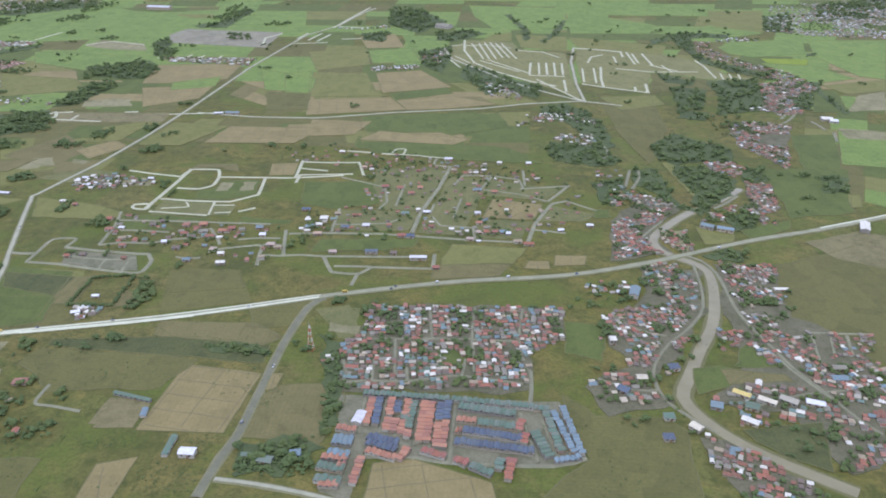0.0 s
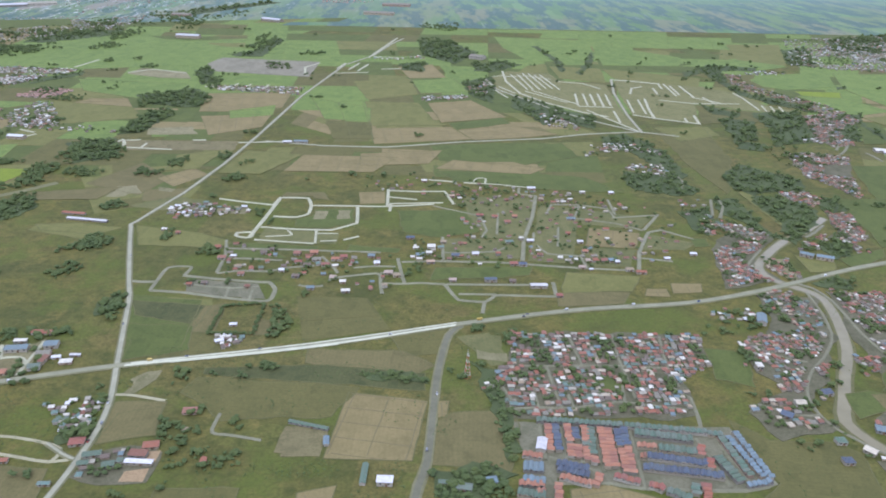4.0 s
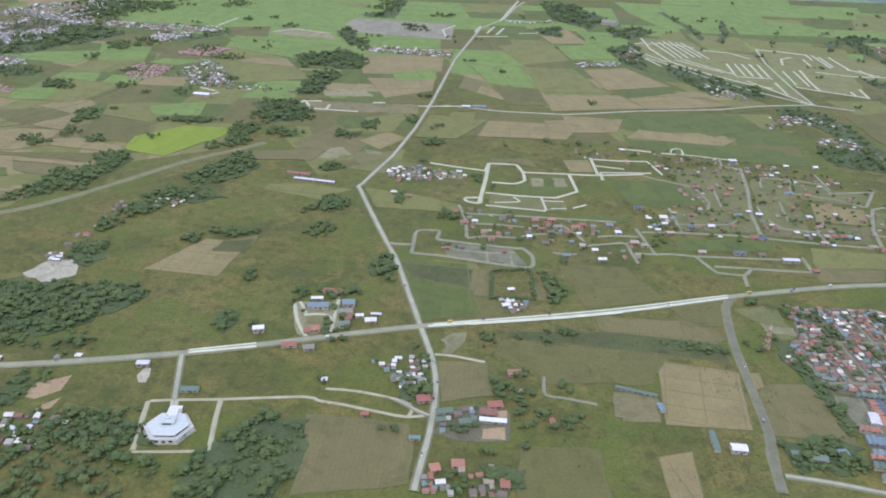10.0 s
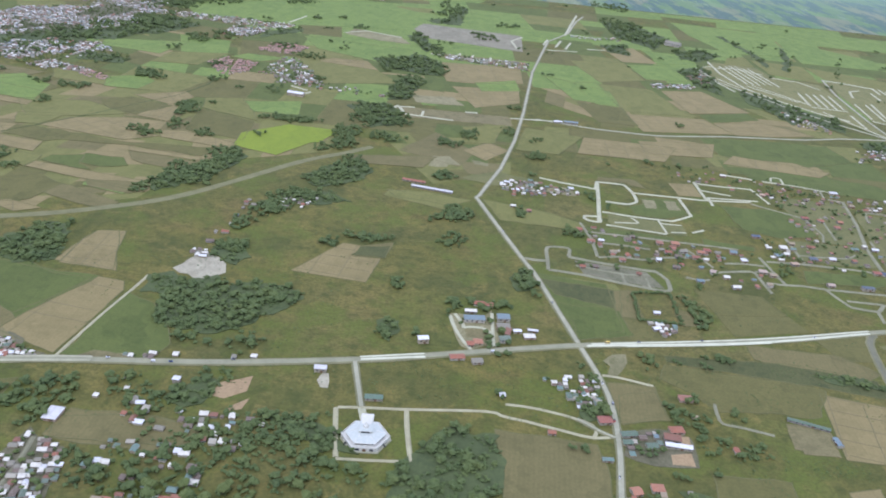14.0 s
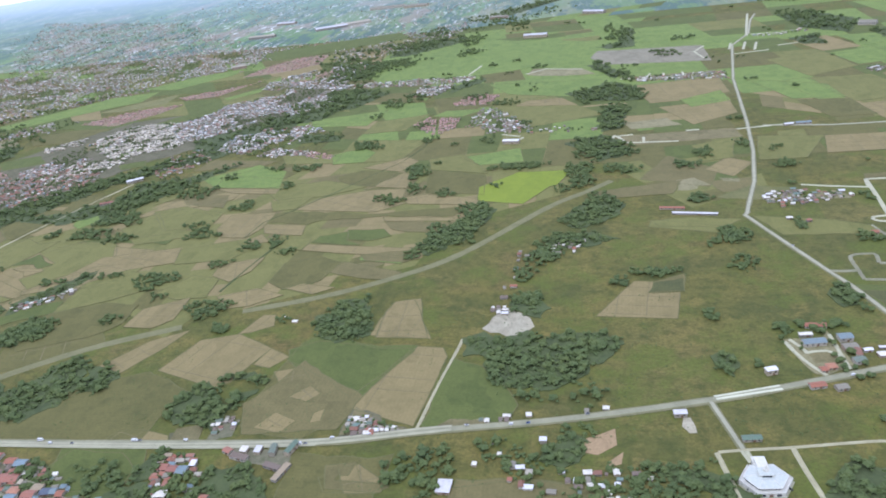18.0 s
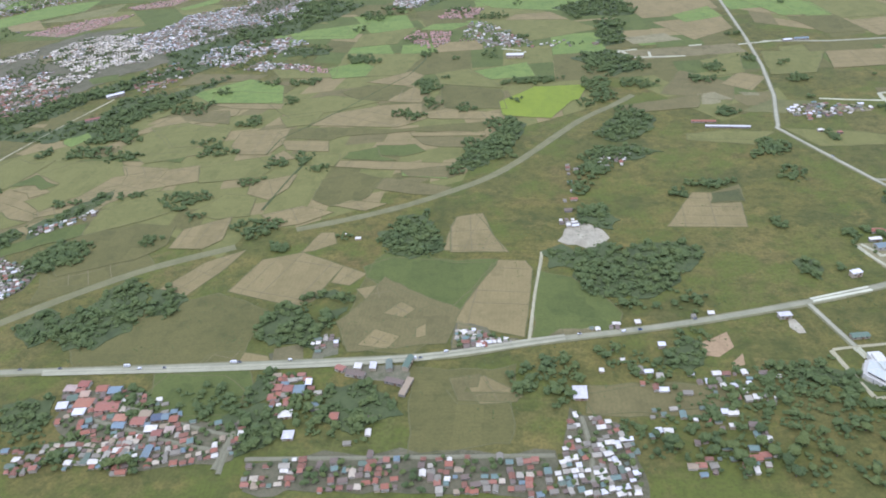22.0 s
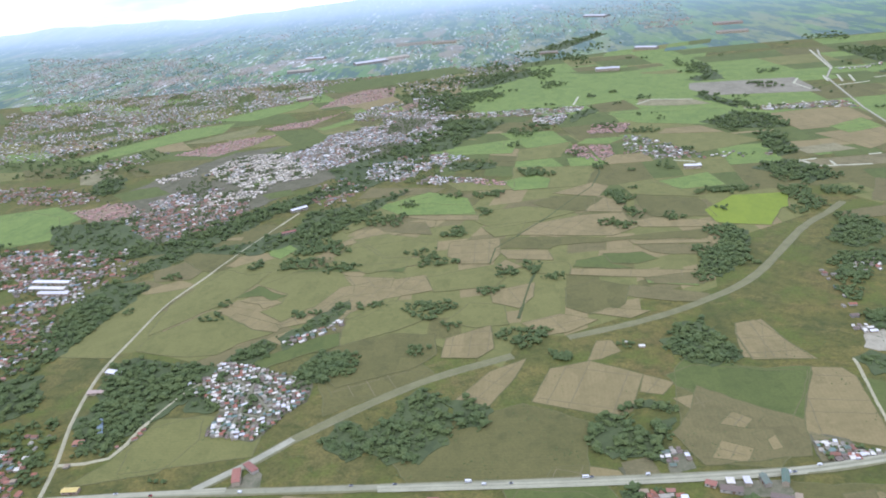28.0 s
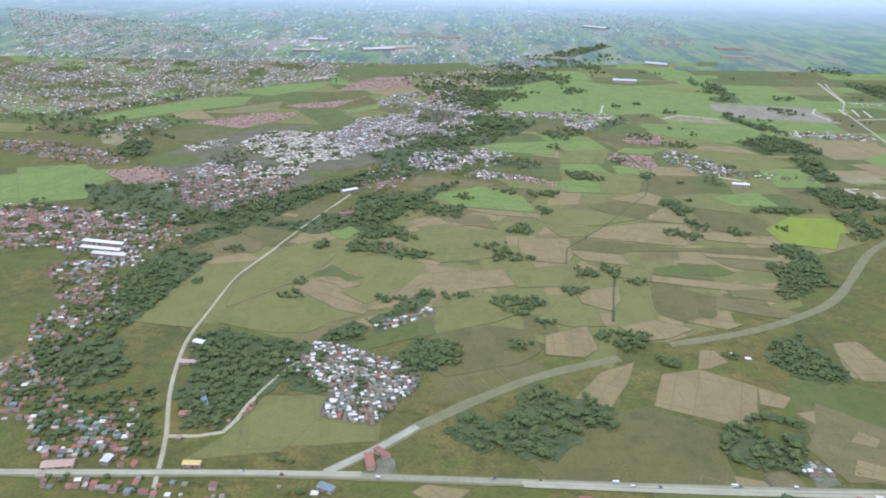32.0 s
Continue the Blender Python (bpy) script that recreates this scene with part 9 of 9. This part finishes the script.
clump(0.012, -85, 1696, 34, 48)
clump(0.012, 288, 2307, 69, 86)
clump(0.012, 263, 1923, 47, 105)
clump(0.012, 250, 2057, 38, 69)
clump(0.012, -229, 1412, 40, 52)
clump(0.012, -193, 1362, 24, 36)
clump(0.012, -680, 1848, 58, 59)
clump(0.012, -520, 1916, 43, 63)
grove(0.004, (-830, 1884), (-675, 1997), (-528, 2227), (-418, 2350), (-218, 2658), (-421, 2471), (-700, 2164), (-859, 2008))
grove(0.004, (-465, 2257), (-315, 2429), (-242, 2528), (-455, 2422))
grove(0.008, (-1120, 950), (-1018, 950), (-924, 1038), (-839, 1117), (-807, 1136), (-897, 988), (-989, 906))
grove(0.006, (-966, 1301), (-859, 1377), (-778, 1389), (-819, 1227), (-912, 1136))
grove(0.007, (-1354, 1085), (-1231, 1107), (-1154, 957), (-1209, 910), (-1297, 984))
clump(0.02, -39, 1030, 2, 7)
clump(0.02, -21, 973, 4, 8)
clump(0.02, 59, 969, 2, 6)
clump(0.02, -46, 902, 4, 9)
clump(0.02, 34, 822, 4, 11)
clump(0.02, -20, 744, 4, 6)
clump(0.02, 250, 873, 8, 7)
clump(0.02, 17, 674, 2, 7)
clump(0.02, -2, 668, 3, 6)
clump(0.02, -15, 674, 3, 5)
clump(0.02, 90, 707, 3, 5)
clump(0.02, 107, 701, 3, 5)
clump(0.02, 82, 686, 4, 5)
clump(0.02, 95, 644, 4, 7)
clump(0.02, 114, 675, 3, 4)
clump(0.02, 52, 692, 3, 4)
clump(0.02, 202, 739, 5, 11)
clump(0.02, 199, 707, 4, 16)
clump(0.02, 187, 690, 4, 8)
clump(0.02, 289, 944, 5, 7)
clump(0.02, 274, 968, 6, 8)
clump(0.02, 247, 956, 7, 7)
clump(0.02, 222, 951, 5, 6)
clump(0.02, 118, 993, 7, 15)
clump(0.02, 137, 983, 8, 12)
clump(0.02, 158, 989, 5, 9)
clump(0.02, 194, 992, 4, 8)
clump(0.02, 76, 613, 4, 10)
clump(0.02, 81, 595, 3, 9)
clump(0.02, 69, 620, 3, 6)
clump(0.02, 337, 805, 2, 4)
clump(0.02, 374, 801, 3, 5)
clump(0.02, 379, 748, 3, 6)
clump(0.02, 406, 766, 3, 6)
clump(0.02, 272, 911, 6, 11)
clump(0.02, 255, 919, 4, 11)
clump(0.02, 284, 882, 4, 6)
clump(0.02, 316, 866, 3, 6)
clump(0.02, 276, 709, 4, 4)
clump(0.02, 251, 716, 5, 4)
clump(0.02, 223, 728, 4, 4)
clump(0.02, 383, 718, 6, 5)
clump(0.02, 402, 722, 5, 5)
clump(0.02, 220, 518, 3, 3)
clump(0.02, 229, 509, 5, 4)
clump(0.02, 275, 578, 4, 3)
clump(0.02, 284, 564, 5, 4)
clump(0.02, 61, 514, 2, 3)
clump(0.02, 13, 513, 4, 9)
clump(0.014, -619, 1436, 24, 36)
clump(0.014, -545, 1274, 25, 17)
clump(0.014, -471, 1154, 13, 14)
clump(0.014, -487, 1068, 12, 12)
clump(0.014, -508, 1021, 16, 23)
clump(0.014, -502, 958, 14, 18)
clump(0.014, -505, 1049, 7, 14)
clump(0.014, -396, 957, 10, 13)
clump(0.014, -417, 879, 24, 25)
clump(0.014, -426, 828, 27, 21)
clump(0.014, -423, 785, 22, 17)
clump(0.014, -642, 1359, 14, 24)
clump(0.014, -613, 1173, 28, 29)
clump(0.014, -422, 1164, 18, 20)
clump(0.014, -404, 1392, 35, 34)
clump(0.014, -156, 988, 13, 19)
clump(0.014, -67, 782, 8, 17)
clump(0.014, -155, 872, 18, 20)
clump(0.014, -140, 761, 19, 22)
clump(0.014, -164, 744, 8, 13)
clump(0.014, -237, 989, 31, 28)
clump(0.014, -222, 1068, 22, 39)
clump(0.014, -282, 1009, 32, 32)
clump(0.014, -286, 951, 25, 29)
clump(0.014, -302, 822, 18, 20)
clump(0.014, -275, 847, 14, 14)
clump(0.014, -329, 767, 17, 16)
clump(0.014, -305, 770, 8, 10)
clump(0.014, -338, 722, 16, 15)
clump(0.014, -230, 1225, 25, 49)
clump(0.014, -217, 1291, 26, 39)
clump(0.014, -172, 1387, 21, 56)
clump(0.014, -264, 1372, 24, 38)
clump(0.014, -184, 1541, 19, 84)
clump(0.014, -365, 1026, 38, 21)
clump(0.014, -29, 974, 11, 15)
clump(0.014, -115, 1047, 10, 17)
clump(0.014, -69, 1068, 12, 25)
clump(0.014, -745, 1530, 48, 80)
clump(0.014, -729, 1838, 84, 93)
clump(0.014, -710, 2099, 85, 47)
clump(0.014, -758, 1738, 54, 50)
clump(0.014, -455, 1737, 17, 21)
clump(0.014, -349, 1688, 17, 16)
clump(0.014, -356, 1475, 15, 16)
clump(0.014, -147, 1989, 25, 75)
clump(0.014, -31, 1865, 36, 24)
grove(0.012, (-714, 417), (-690, 416), (-686, 393), (-695, 388), (-712, 400))
grove(0.012, (-792, 408), (-761, 412), (-752, 389), (-760, 374), (-781, 380))
grove(0.012, (-744, 368), (-723, 372), (-707, 361), (-733, 348))
grove(0.012, (-699, 360), (-677, 354), (-676, 341), (-704, 342))
grove(0.012, (-620, 425), (-600, 430), (-605, 401), (-620, 402))
grove(0.012, (-542, 630), (-523, 655), (-507, 658), (-508, 620), (-487, 597), (-500, 579), (-519, 581), (-545, 604))
grove(0.012, (-361, 643), (-336, 656), (-332, 628), (-337, 607), (-347, 614), (-363, 621))
grove(0.007, (-617, 391), (-591, 394), (-592, 379), (-578, 373), (-554, 397), (-545, 386), (-552, 361), (-614, 360), (-621, 370))
grove(0.026, (-874, 601), (-862, 636), (-828, 630), (-844, 584), (-860, 594))
grove(0.013, (-1058, 639), (-1042, 654), (-989, 634), (-957, 632), (-956, 607), (-980, 585), (-993, 551), (-1005, 520), (-1030, 561))
grove(0.0045, (-1672, 1512), (-1591, 1578), (-1449, 1511), (-1312, 1366), (-1409, 1354), (-1619, 1411))
grove(0.0045, (-1139, 958), (-1117, 1011), (-1053, 1079), (-1004, 1103), (-986, 1075), (-1041, 1016), (-1090, 964), (-1119, 926))
grove(0.0045, (-1406, 1003), (-1366, 1032), (-1351, 985), (-1387, 967))
grove(0.0045, (-1411, 1289), (-1365, 1319), (-1323, 1245), (-1350, 1209))
clump(0.02, -140, 579, 3, 5)
clump(0.02, -125, 581, 4, 4)
clump(0.02, -114, 575, 4, 6)
clump(0.02, -108, 552, 3, 9)
clump(0.02, -98, 539, 3, 5)
clump(0.02, -93, 519, 2, 4)
clump(0.02, -40, 469, 4, 6)
clump(0.02, -34, 482, 3, 6)
clump(0.02, -44, 454, 3, 4)
clump(0.02, -31, 448, 2, 3)
clump(0.02, -104, 453, 3, 3)
clump(0.02, -169, 526, 3, 7)
clump(0.02, -142, 558, 2, 5)
clump(0.02, -219, 390, 4, 4)
clump(0.02, 40, 515, 5, 3)
grove(0.009, (-366, 357), (-311, 358), (-316, 334), (-343, 327), (-364, 337))
clump(0.02, 28, 450, 10, 3)
clump(0.02, 42, 467, 7, 5)
clump(0.02, 20, 456, 4, 4)
clump(0.02, -44, 452, 5, 6)
clump(0.02, -108, 576, 4, 8)
clump(0.02, -97, 581, 4, 8)
clump(0.02, -137, 574, 5, 6)
clump(0.02, -122, 584, 6, 5)
clump(0.02, -99, 504, 8, 4)
clump(0.02, -40, 499, 3, 6)
clump(0.02, -67, 603, 4, 6)
clump(0.02, 19, 513, 4, 10)
clump(0.02, 78, 579, 5, 8)
clump(0.02, 69, 452, 6, 3)
clump(0.02, 35, 434, 5, 3)
clump(0.02, -53, 403, 5, 4)
clump(0.02, -27, 388, 3, 3)
clump(0.02, 9, 384, 6, 3)
clump(0.02, 35, 391, 4, 3)
clump(0.02, 65, 458, 4, 3)
grove(0.009, (-388, 440), (-364, 444), (-335, 419), (-339, 396), (-355, 402), (-376, 425))
grove(0.009, (-449, 417), (-416, 424), (-399, 395), (-431, 389))
grove(0.009, (-359, 419), (-321, 432), (-310, 408), (-331, 397))
grove(0.009, (-316, 454), (-292, 455), (-296, 420), (-317, 426))
grove(0.008, (-295, 411), (-219, 416), (-211, 399), (-221, 373), (-270, 372), (-294, 397))
grove(0.009, (-372, 363), (-312, 367), (-310, 354), (-373, 352))
grove(0.012, (-783, 1607), (-724, 1613), (-723, 1462), (-749, 1373), (-820, 1348), (-830, 1431))
grove(0.014, (-1135, 976), (-1077, 1052), (-1023, 1112), (-962, 1175), (-920, 1197), (-917, 1160), (-985, 1076), (-1055, 1018), (-1113, 947))
grove(0.012, (-1398, 1322), (-1347, 1350), (-1321, 1253), (-1369, 1249))
grove(0.01, (-861, 1406), (-830, 1435), (-821, 1344), (-865, 1340))
grove(0.012, (-843, 1896), (-775, 1904), (-724, 1823), (-743, 1704), (-793, 1699), (-830, 1771))
grove(0.009, (-1203, 957), (-1170, 993), (-1113, 947), (-1157, 928), (-1200, 929))
grove(0.008, (-755, 1281), (-673, 1252), (-676, 1224), (-758, 1225))
grove(0.008, (-525, 1547), (-463, 1626), (-461, 1583), (-523, 1498))
grove(0.01, (-725, 2072), (-566, 2164), (-537, 2094), (-675, 1953), (-731, 1947))
grove(0.01, (-480, 2590), (-288, 2835), (-243, 2811), (-461, 2466))
grove(0.021, (-816, 524), (-796, 510), (-781, 525), (-772, 551), (-757, 566), (-737, 550), (-732, 517), (-731, 493), (-744, 479), (-755, 467), (-774, 470), (-794, 483), (-807, 473), (-833, 501))
grove(0.018, (-737, 548), (-719, 547), (-701, 530), (-702, 511), (-709, 503), (-725, 511))
grove(0.024, (-633, 484), (-624, 503), (-613, 517), (-599, 501), (-584, 484), (-589, 467), (-602, 461), (-622, 466))
grove(0.022, (-603, 510), (-598, 531), (-593, 528), (-595, 505))
grove(0.02, (-588, 524), (-577, 531), (-565, 526), (-553, 515), (-564, 512), (-585, 520))
grove(0.02, (-579, 502), (-567, 505), (-570, 480), (-580, 473), (-583, 451), (-593, 457), (-584, 482))
grove(0.019, (-399, 576), (-384, 584), (-368, 569), (-346, 586), (-329, 571), (-306, 587), (-299, 577), (-285, 579), (-266, 566), (-273, 549), (-289, 534), (-305, 511), (-324, 501), (-346, 499), (-370, 505), (-376, 524), (-375, 544), (-392, 550))
grove(0.008, (-305, 511), (-291, 499), (-276, 494), (-292, 484), (-308, 472), (-311, 489))
grove(0.016, (-200, 535), (-184, 540), (-181, 521), (-189, 510), (-201, 523))
grove(0.006, (-346, 499), (-325, 498), (-321, 483), (-339, 474), (-351, 485))
clump(0.022, -143, 579, 4, 6)
clump(0.022, -137, 570, 5, 5)
clump(0.022, -125, 580, 4, 5)
clump(0.022, -115, 571, 5, 6)
clump(0.022, -98, 577, 7, 7)
clump(0.022, -112, 516, 5, 5)
clump(0.022, -102, 519, 5, 5)
clump(0.022, -111, 529, 3, 4)
clump(0.022, -132, 548, 2, 4)
grove(0.01, (299, 1574), (366, 1630), (364, 1535), (340, 1396), (306, 1461))
grove(0.012, (217, 2055), (303, 2058), (358, 1901), (294, 1760), (227, 1859))
grove(0.012, (331, 1761), (408, 1797), (446, 1765), (367, 1670), (337, 1687))
grove(0.014, (-302, 1423), (-260, 1446), (-214, 1494), (-171, 1426), (-169, 1343), (-202, 1342), (-258, 1361))
grove(0.016, (-251, 1167), (-252, 1231), (-233, 1322), (-201, 1285), (-215, 1183))
grove(0.018, (-305, 1122), (-244, 1152), (-210, 1055), (-259, 1029))
grove(0.012, (-253, 1650), (-228, 1680), (-181, 1544), (-206, 1519))
grove(0.01, (-225, 1843), (-170, 1881), (-147, 2083), (-121, 2040), (-140, 1811), (-203, 1809))
grove(0.012, (170, 1756), (231, 1771), (224, 1666), (182, 1682))
grove(0.009, (1365, 2196), (1623, 2308), (1473, 2022), (1264, 1935))
grove(0.008, (1154, 2010), (1245, 2055), (1134, 1789), (1082, 1821))
rng = random.Random(12)
for _ in range(90):
    clump(0.02, rng.uniform(-900, 1300), rng.uniform(1150, 2280), rng.uniform(6, 26), rng.uniform(4, 8))

# woods along the river
grove(0.009, (383, 1450), (433, 1420), (459, 1366), (512, 1301), (492, 1227), (452, 1281), (412, 1252), (397, 1317), (375, 1376))
grove(0.006, (487, 1181), (533, 1198), (560, 1152), (573, 1081), (566, 994), (542, 971), (534, 1054), (518, 1105), (489, 1136))
grove(0.009, (485, 1012), (526, 1003), (554, 985), (564, 928), (532, 916), (478, 936), (475, 983))
grove(0.01, (613, 990), (660, 1049), (690, 1019), (718, 985), (707, 934), (672, 938), (632, 925), (615, 939))
grove(0.01, (620, 919), (658, 917), (686, 875), (673, 835), (639, 796), (609, 774), (621, 826), (621, 861))
grove(0.009, (572, 908), (600, 909), (600, 835), (593, 780), (580, 831), (560, 852))
grove(0.008, (514, 860), (550, 874), (549, 831), (519, 788), (512, 814))
grove(0.01, (726, 1306), (785, 1289), (742, 1170), (702, 1170))
grove(0.008, (701, 1167), (741, 1155), (728, 1114), (689, 1125))
grove(0.01, (785, 1236), (879, 1291), (832, 1169), (752, 1138))
grove(0.01, (801, 1346), (899, 1368), (873, 1276), (788, 1246))
grove(0.008, (728, 1406), (782, 1342), (763, 1318), (722, 1344))
grove(0.009, (844, 1766), (901, 1781), (851, 1574), (863, 1500), (914, 1437), (898, 1389), (873, 1409), (836, 1489), (840, 1656))
grove(0.007, (879, 1793), (989, 1771), (974, 1732), (861, 1729))
grove(0.009, (911, 1428), (952, 1411), (926, 1361), (902, 1376))
grove(0.009, (927, 1274), (959, 1274), (908, 1170), (888, 1189))
grove(0.008, (981, 1350), (1007, 1351), (977, 1293), (965, 1300))
grove(0.004, (736, 1140), (799, 1127), (747, 1006), (722, 1045))
grove(0.008, (704, 910), (732, 914), (727, 872), (690, 853))
grove(0.012, (640, 762), (661, 786), (674, 762), (656, 739), (636, 733))
grove(0.005, (726, 900), (791, 884), (786, 872), (721, 887))
grove(0.005, (723, 826), (774, 816), (768, 806), (719, 816))
grove(0.004, (719, 784), (742, 781), (738, 772), (714, 771))
grove(0.006, (964, 1293), (975, 1300), (962, 1159), (949, 1144))
grove(0.008, (582, 826), (615, 777), (612, 765), (576, 814))
grove(0.009, (585, 673), (615, 688), (631, 676), (616, 657), (595, 662))
grove(0.007, (512, 628), (532, 615), (527, 581), (508, 587))
grove(0.007, (603, 597), (622, 580), (619, 550), (600, 561))
grove(0.006, (474, 598), (505, 599), (501, 585), (472, 579))
grove(0.007, (591, 424), (603, 423), (592, 395), (575, 382), (579, 400))
grove(0.003, (530, 416), (587, 424), (579, 395), (551, 389), (535, 404))
grove(0.006, (446, 598), (475, 598), (465, 574), (437, 572))
grove(0.006, (441, 490), (470, 487), (447, 478), (438, 474))
grove(0.006, (487, 454), (493, 450), (502, 428), (497, 426), (489, 440))
grove(0.005, (641, 620), (638, 599), (627, 557), (621, 559), (629, 599))
grove(0.005, (531, 535), (537, 527), (520, 495), (509, 481), (510, 495), (520, 507))
grove(0.004, (456, 435), (471, 424), (449, 395), (448, 412))
grove(0.006, (506, 2016), (516, 2017), (543, 1822), (531, 1693), (519, 1693), (528, 1808))
grove(0.006, (553, 1682), (597, 1784), (641, 1942), (647, 1927), (603, 1758), (558, 1659))
grove(0.005, (647, 1639), (692, 1735), (766, 1887), (769, 1872), (699, 1723), (652, 1628))
grove(0.006, (792, 1702), (839, 1740), (831, 1691), (783, 1655))
grove(0.006, (1077, 1576), (1103, 1587), (1089, 1555), (1066, 1550))
grove(0.008, (-1378, 1278), (-1391, 1359), (-1341, 1338), (-1324, 1275), (-1346, 1244))
grove(0.009, (-1038, 1075), (-1012, 1126), (-992, 1119), (-987, 1075), (-1024, 1063))
grove(0.006, (-1491, 1403), (-1454, 1466), (-1438, 1438), (-1465, 1368))
grove(0.005, (-1191, 1367), (-1138, 1452), (-1130, 1434), (-1177, 1349))
grove(0.005, (-1601, 1599), (-1461, 1699), (-1387, 1785), (-1376, 1746), (-1444, 1652), (-1552, 1543))
grove(0.006, (-1169, 982), (-1136, 971), (-1087, 1015), (-1034, 1064), (-1030, 1044), (-1080, 987), (-1136, 945))
grove(0.009, (797, 888), (822, 882), (800, 830), (775, 833))
plant_trees(300)

# ---- scrub ----
scrub(2600, (-410, 657), (-109, 804), (-53, 519), (-308, 461))
scrub(1500, (-29, 555), (234, 588), (200, 501), (-25, 490))
scrub(1600, (-68, 655), (197, 696), (244, 609), (-28, 546))
scrub(1800, (-213, 480), (-27, 521), (-23, 411), (-194, 427))
scrub(1600, (-9, 526), (194, 560), (198, 454), (23, 460))
scrub(1500, (47, 412), (184, 418), (187, 352), (77, 352))
scrub(1600, (200, 412), (262, 526), (271, 578), (229, 578), (198, 454))
scrub(1800, (437, 570), (505, 599), (443, 454), (484, 355), (381, 355))
scrub(2600, (-622, 431), (-113, 491), (-221, 305), (-605, 332))
scrub(1500, (-815, 521), (-677, 597), (-478, 488), (-504, 435), (-784, 449))
scrub(2000, (-483, 602), (-144, 652), (-188, 497), (-421, 455))
scrub(1400, (-987, 434), (-612, 424), (-615, 337), (-865, 351))
scrub(1500, (-1232, 629), (-1082, 635), (-1022, 451), (-1136, 448))
scrub(1600, (-994, 491), (-804, 567), (-616, 502), (-634, 449), (-984, 452))
scrub(1500, (583, 1183), (831, 1290), (745, 854), (546, 852))
scrub(1400, (567, 641), (702, 561), (594, 355), (507, 406))
scrub(1200, (248, 989), (523, 908), (498, 741), (211, 711))
plant_scrub()
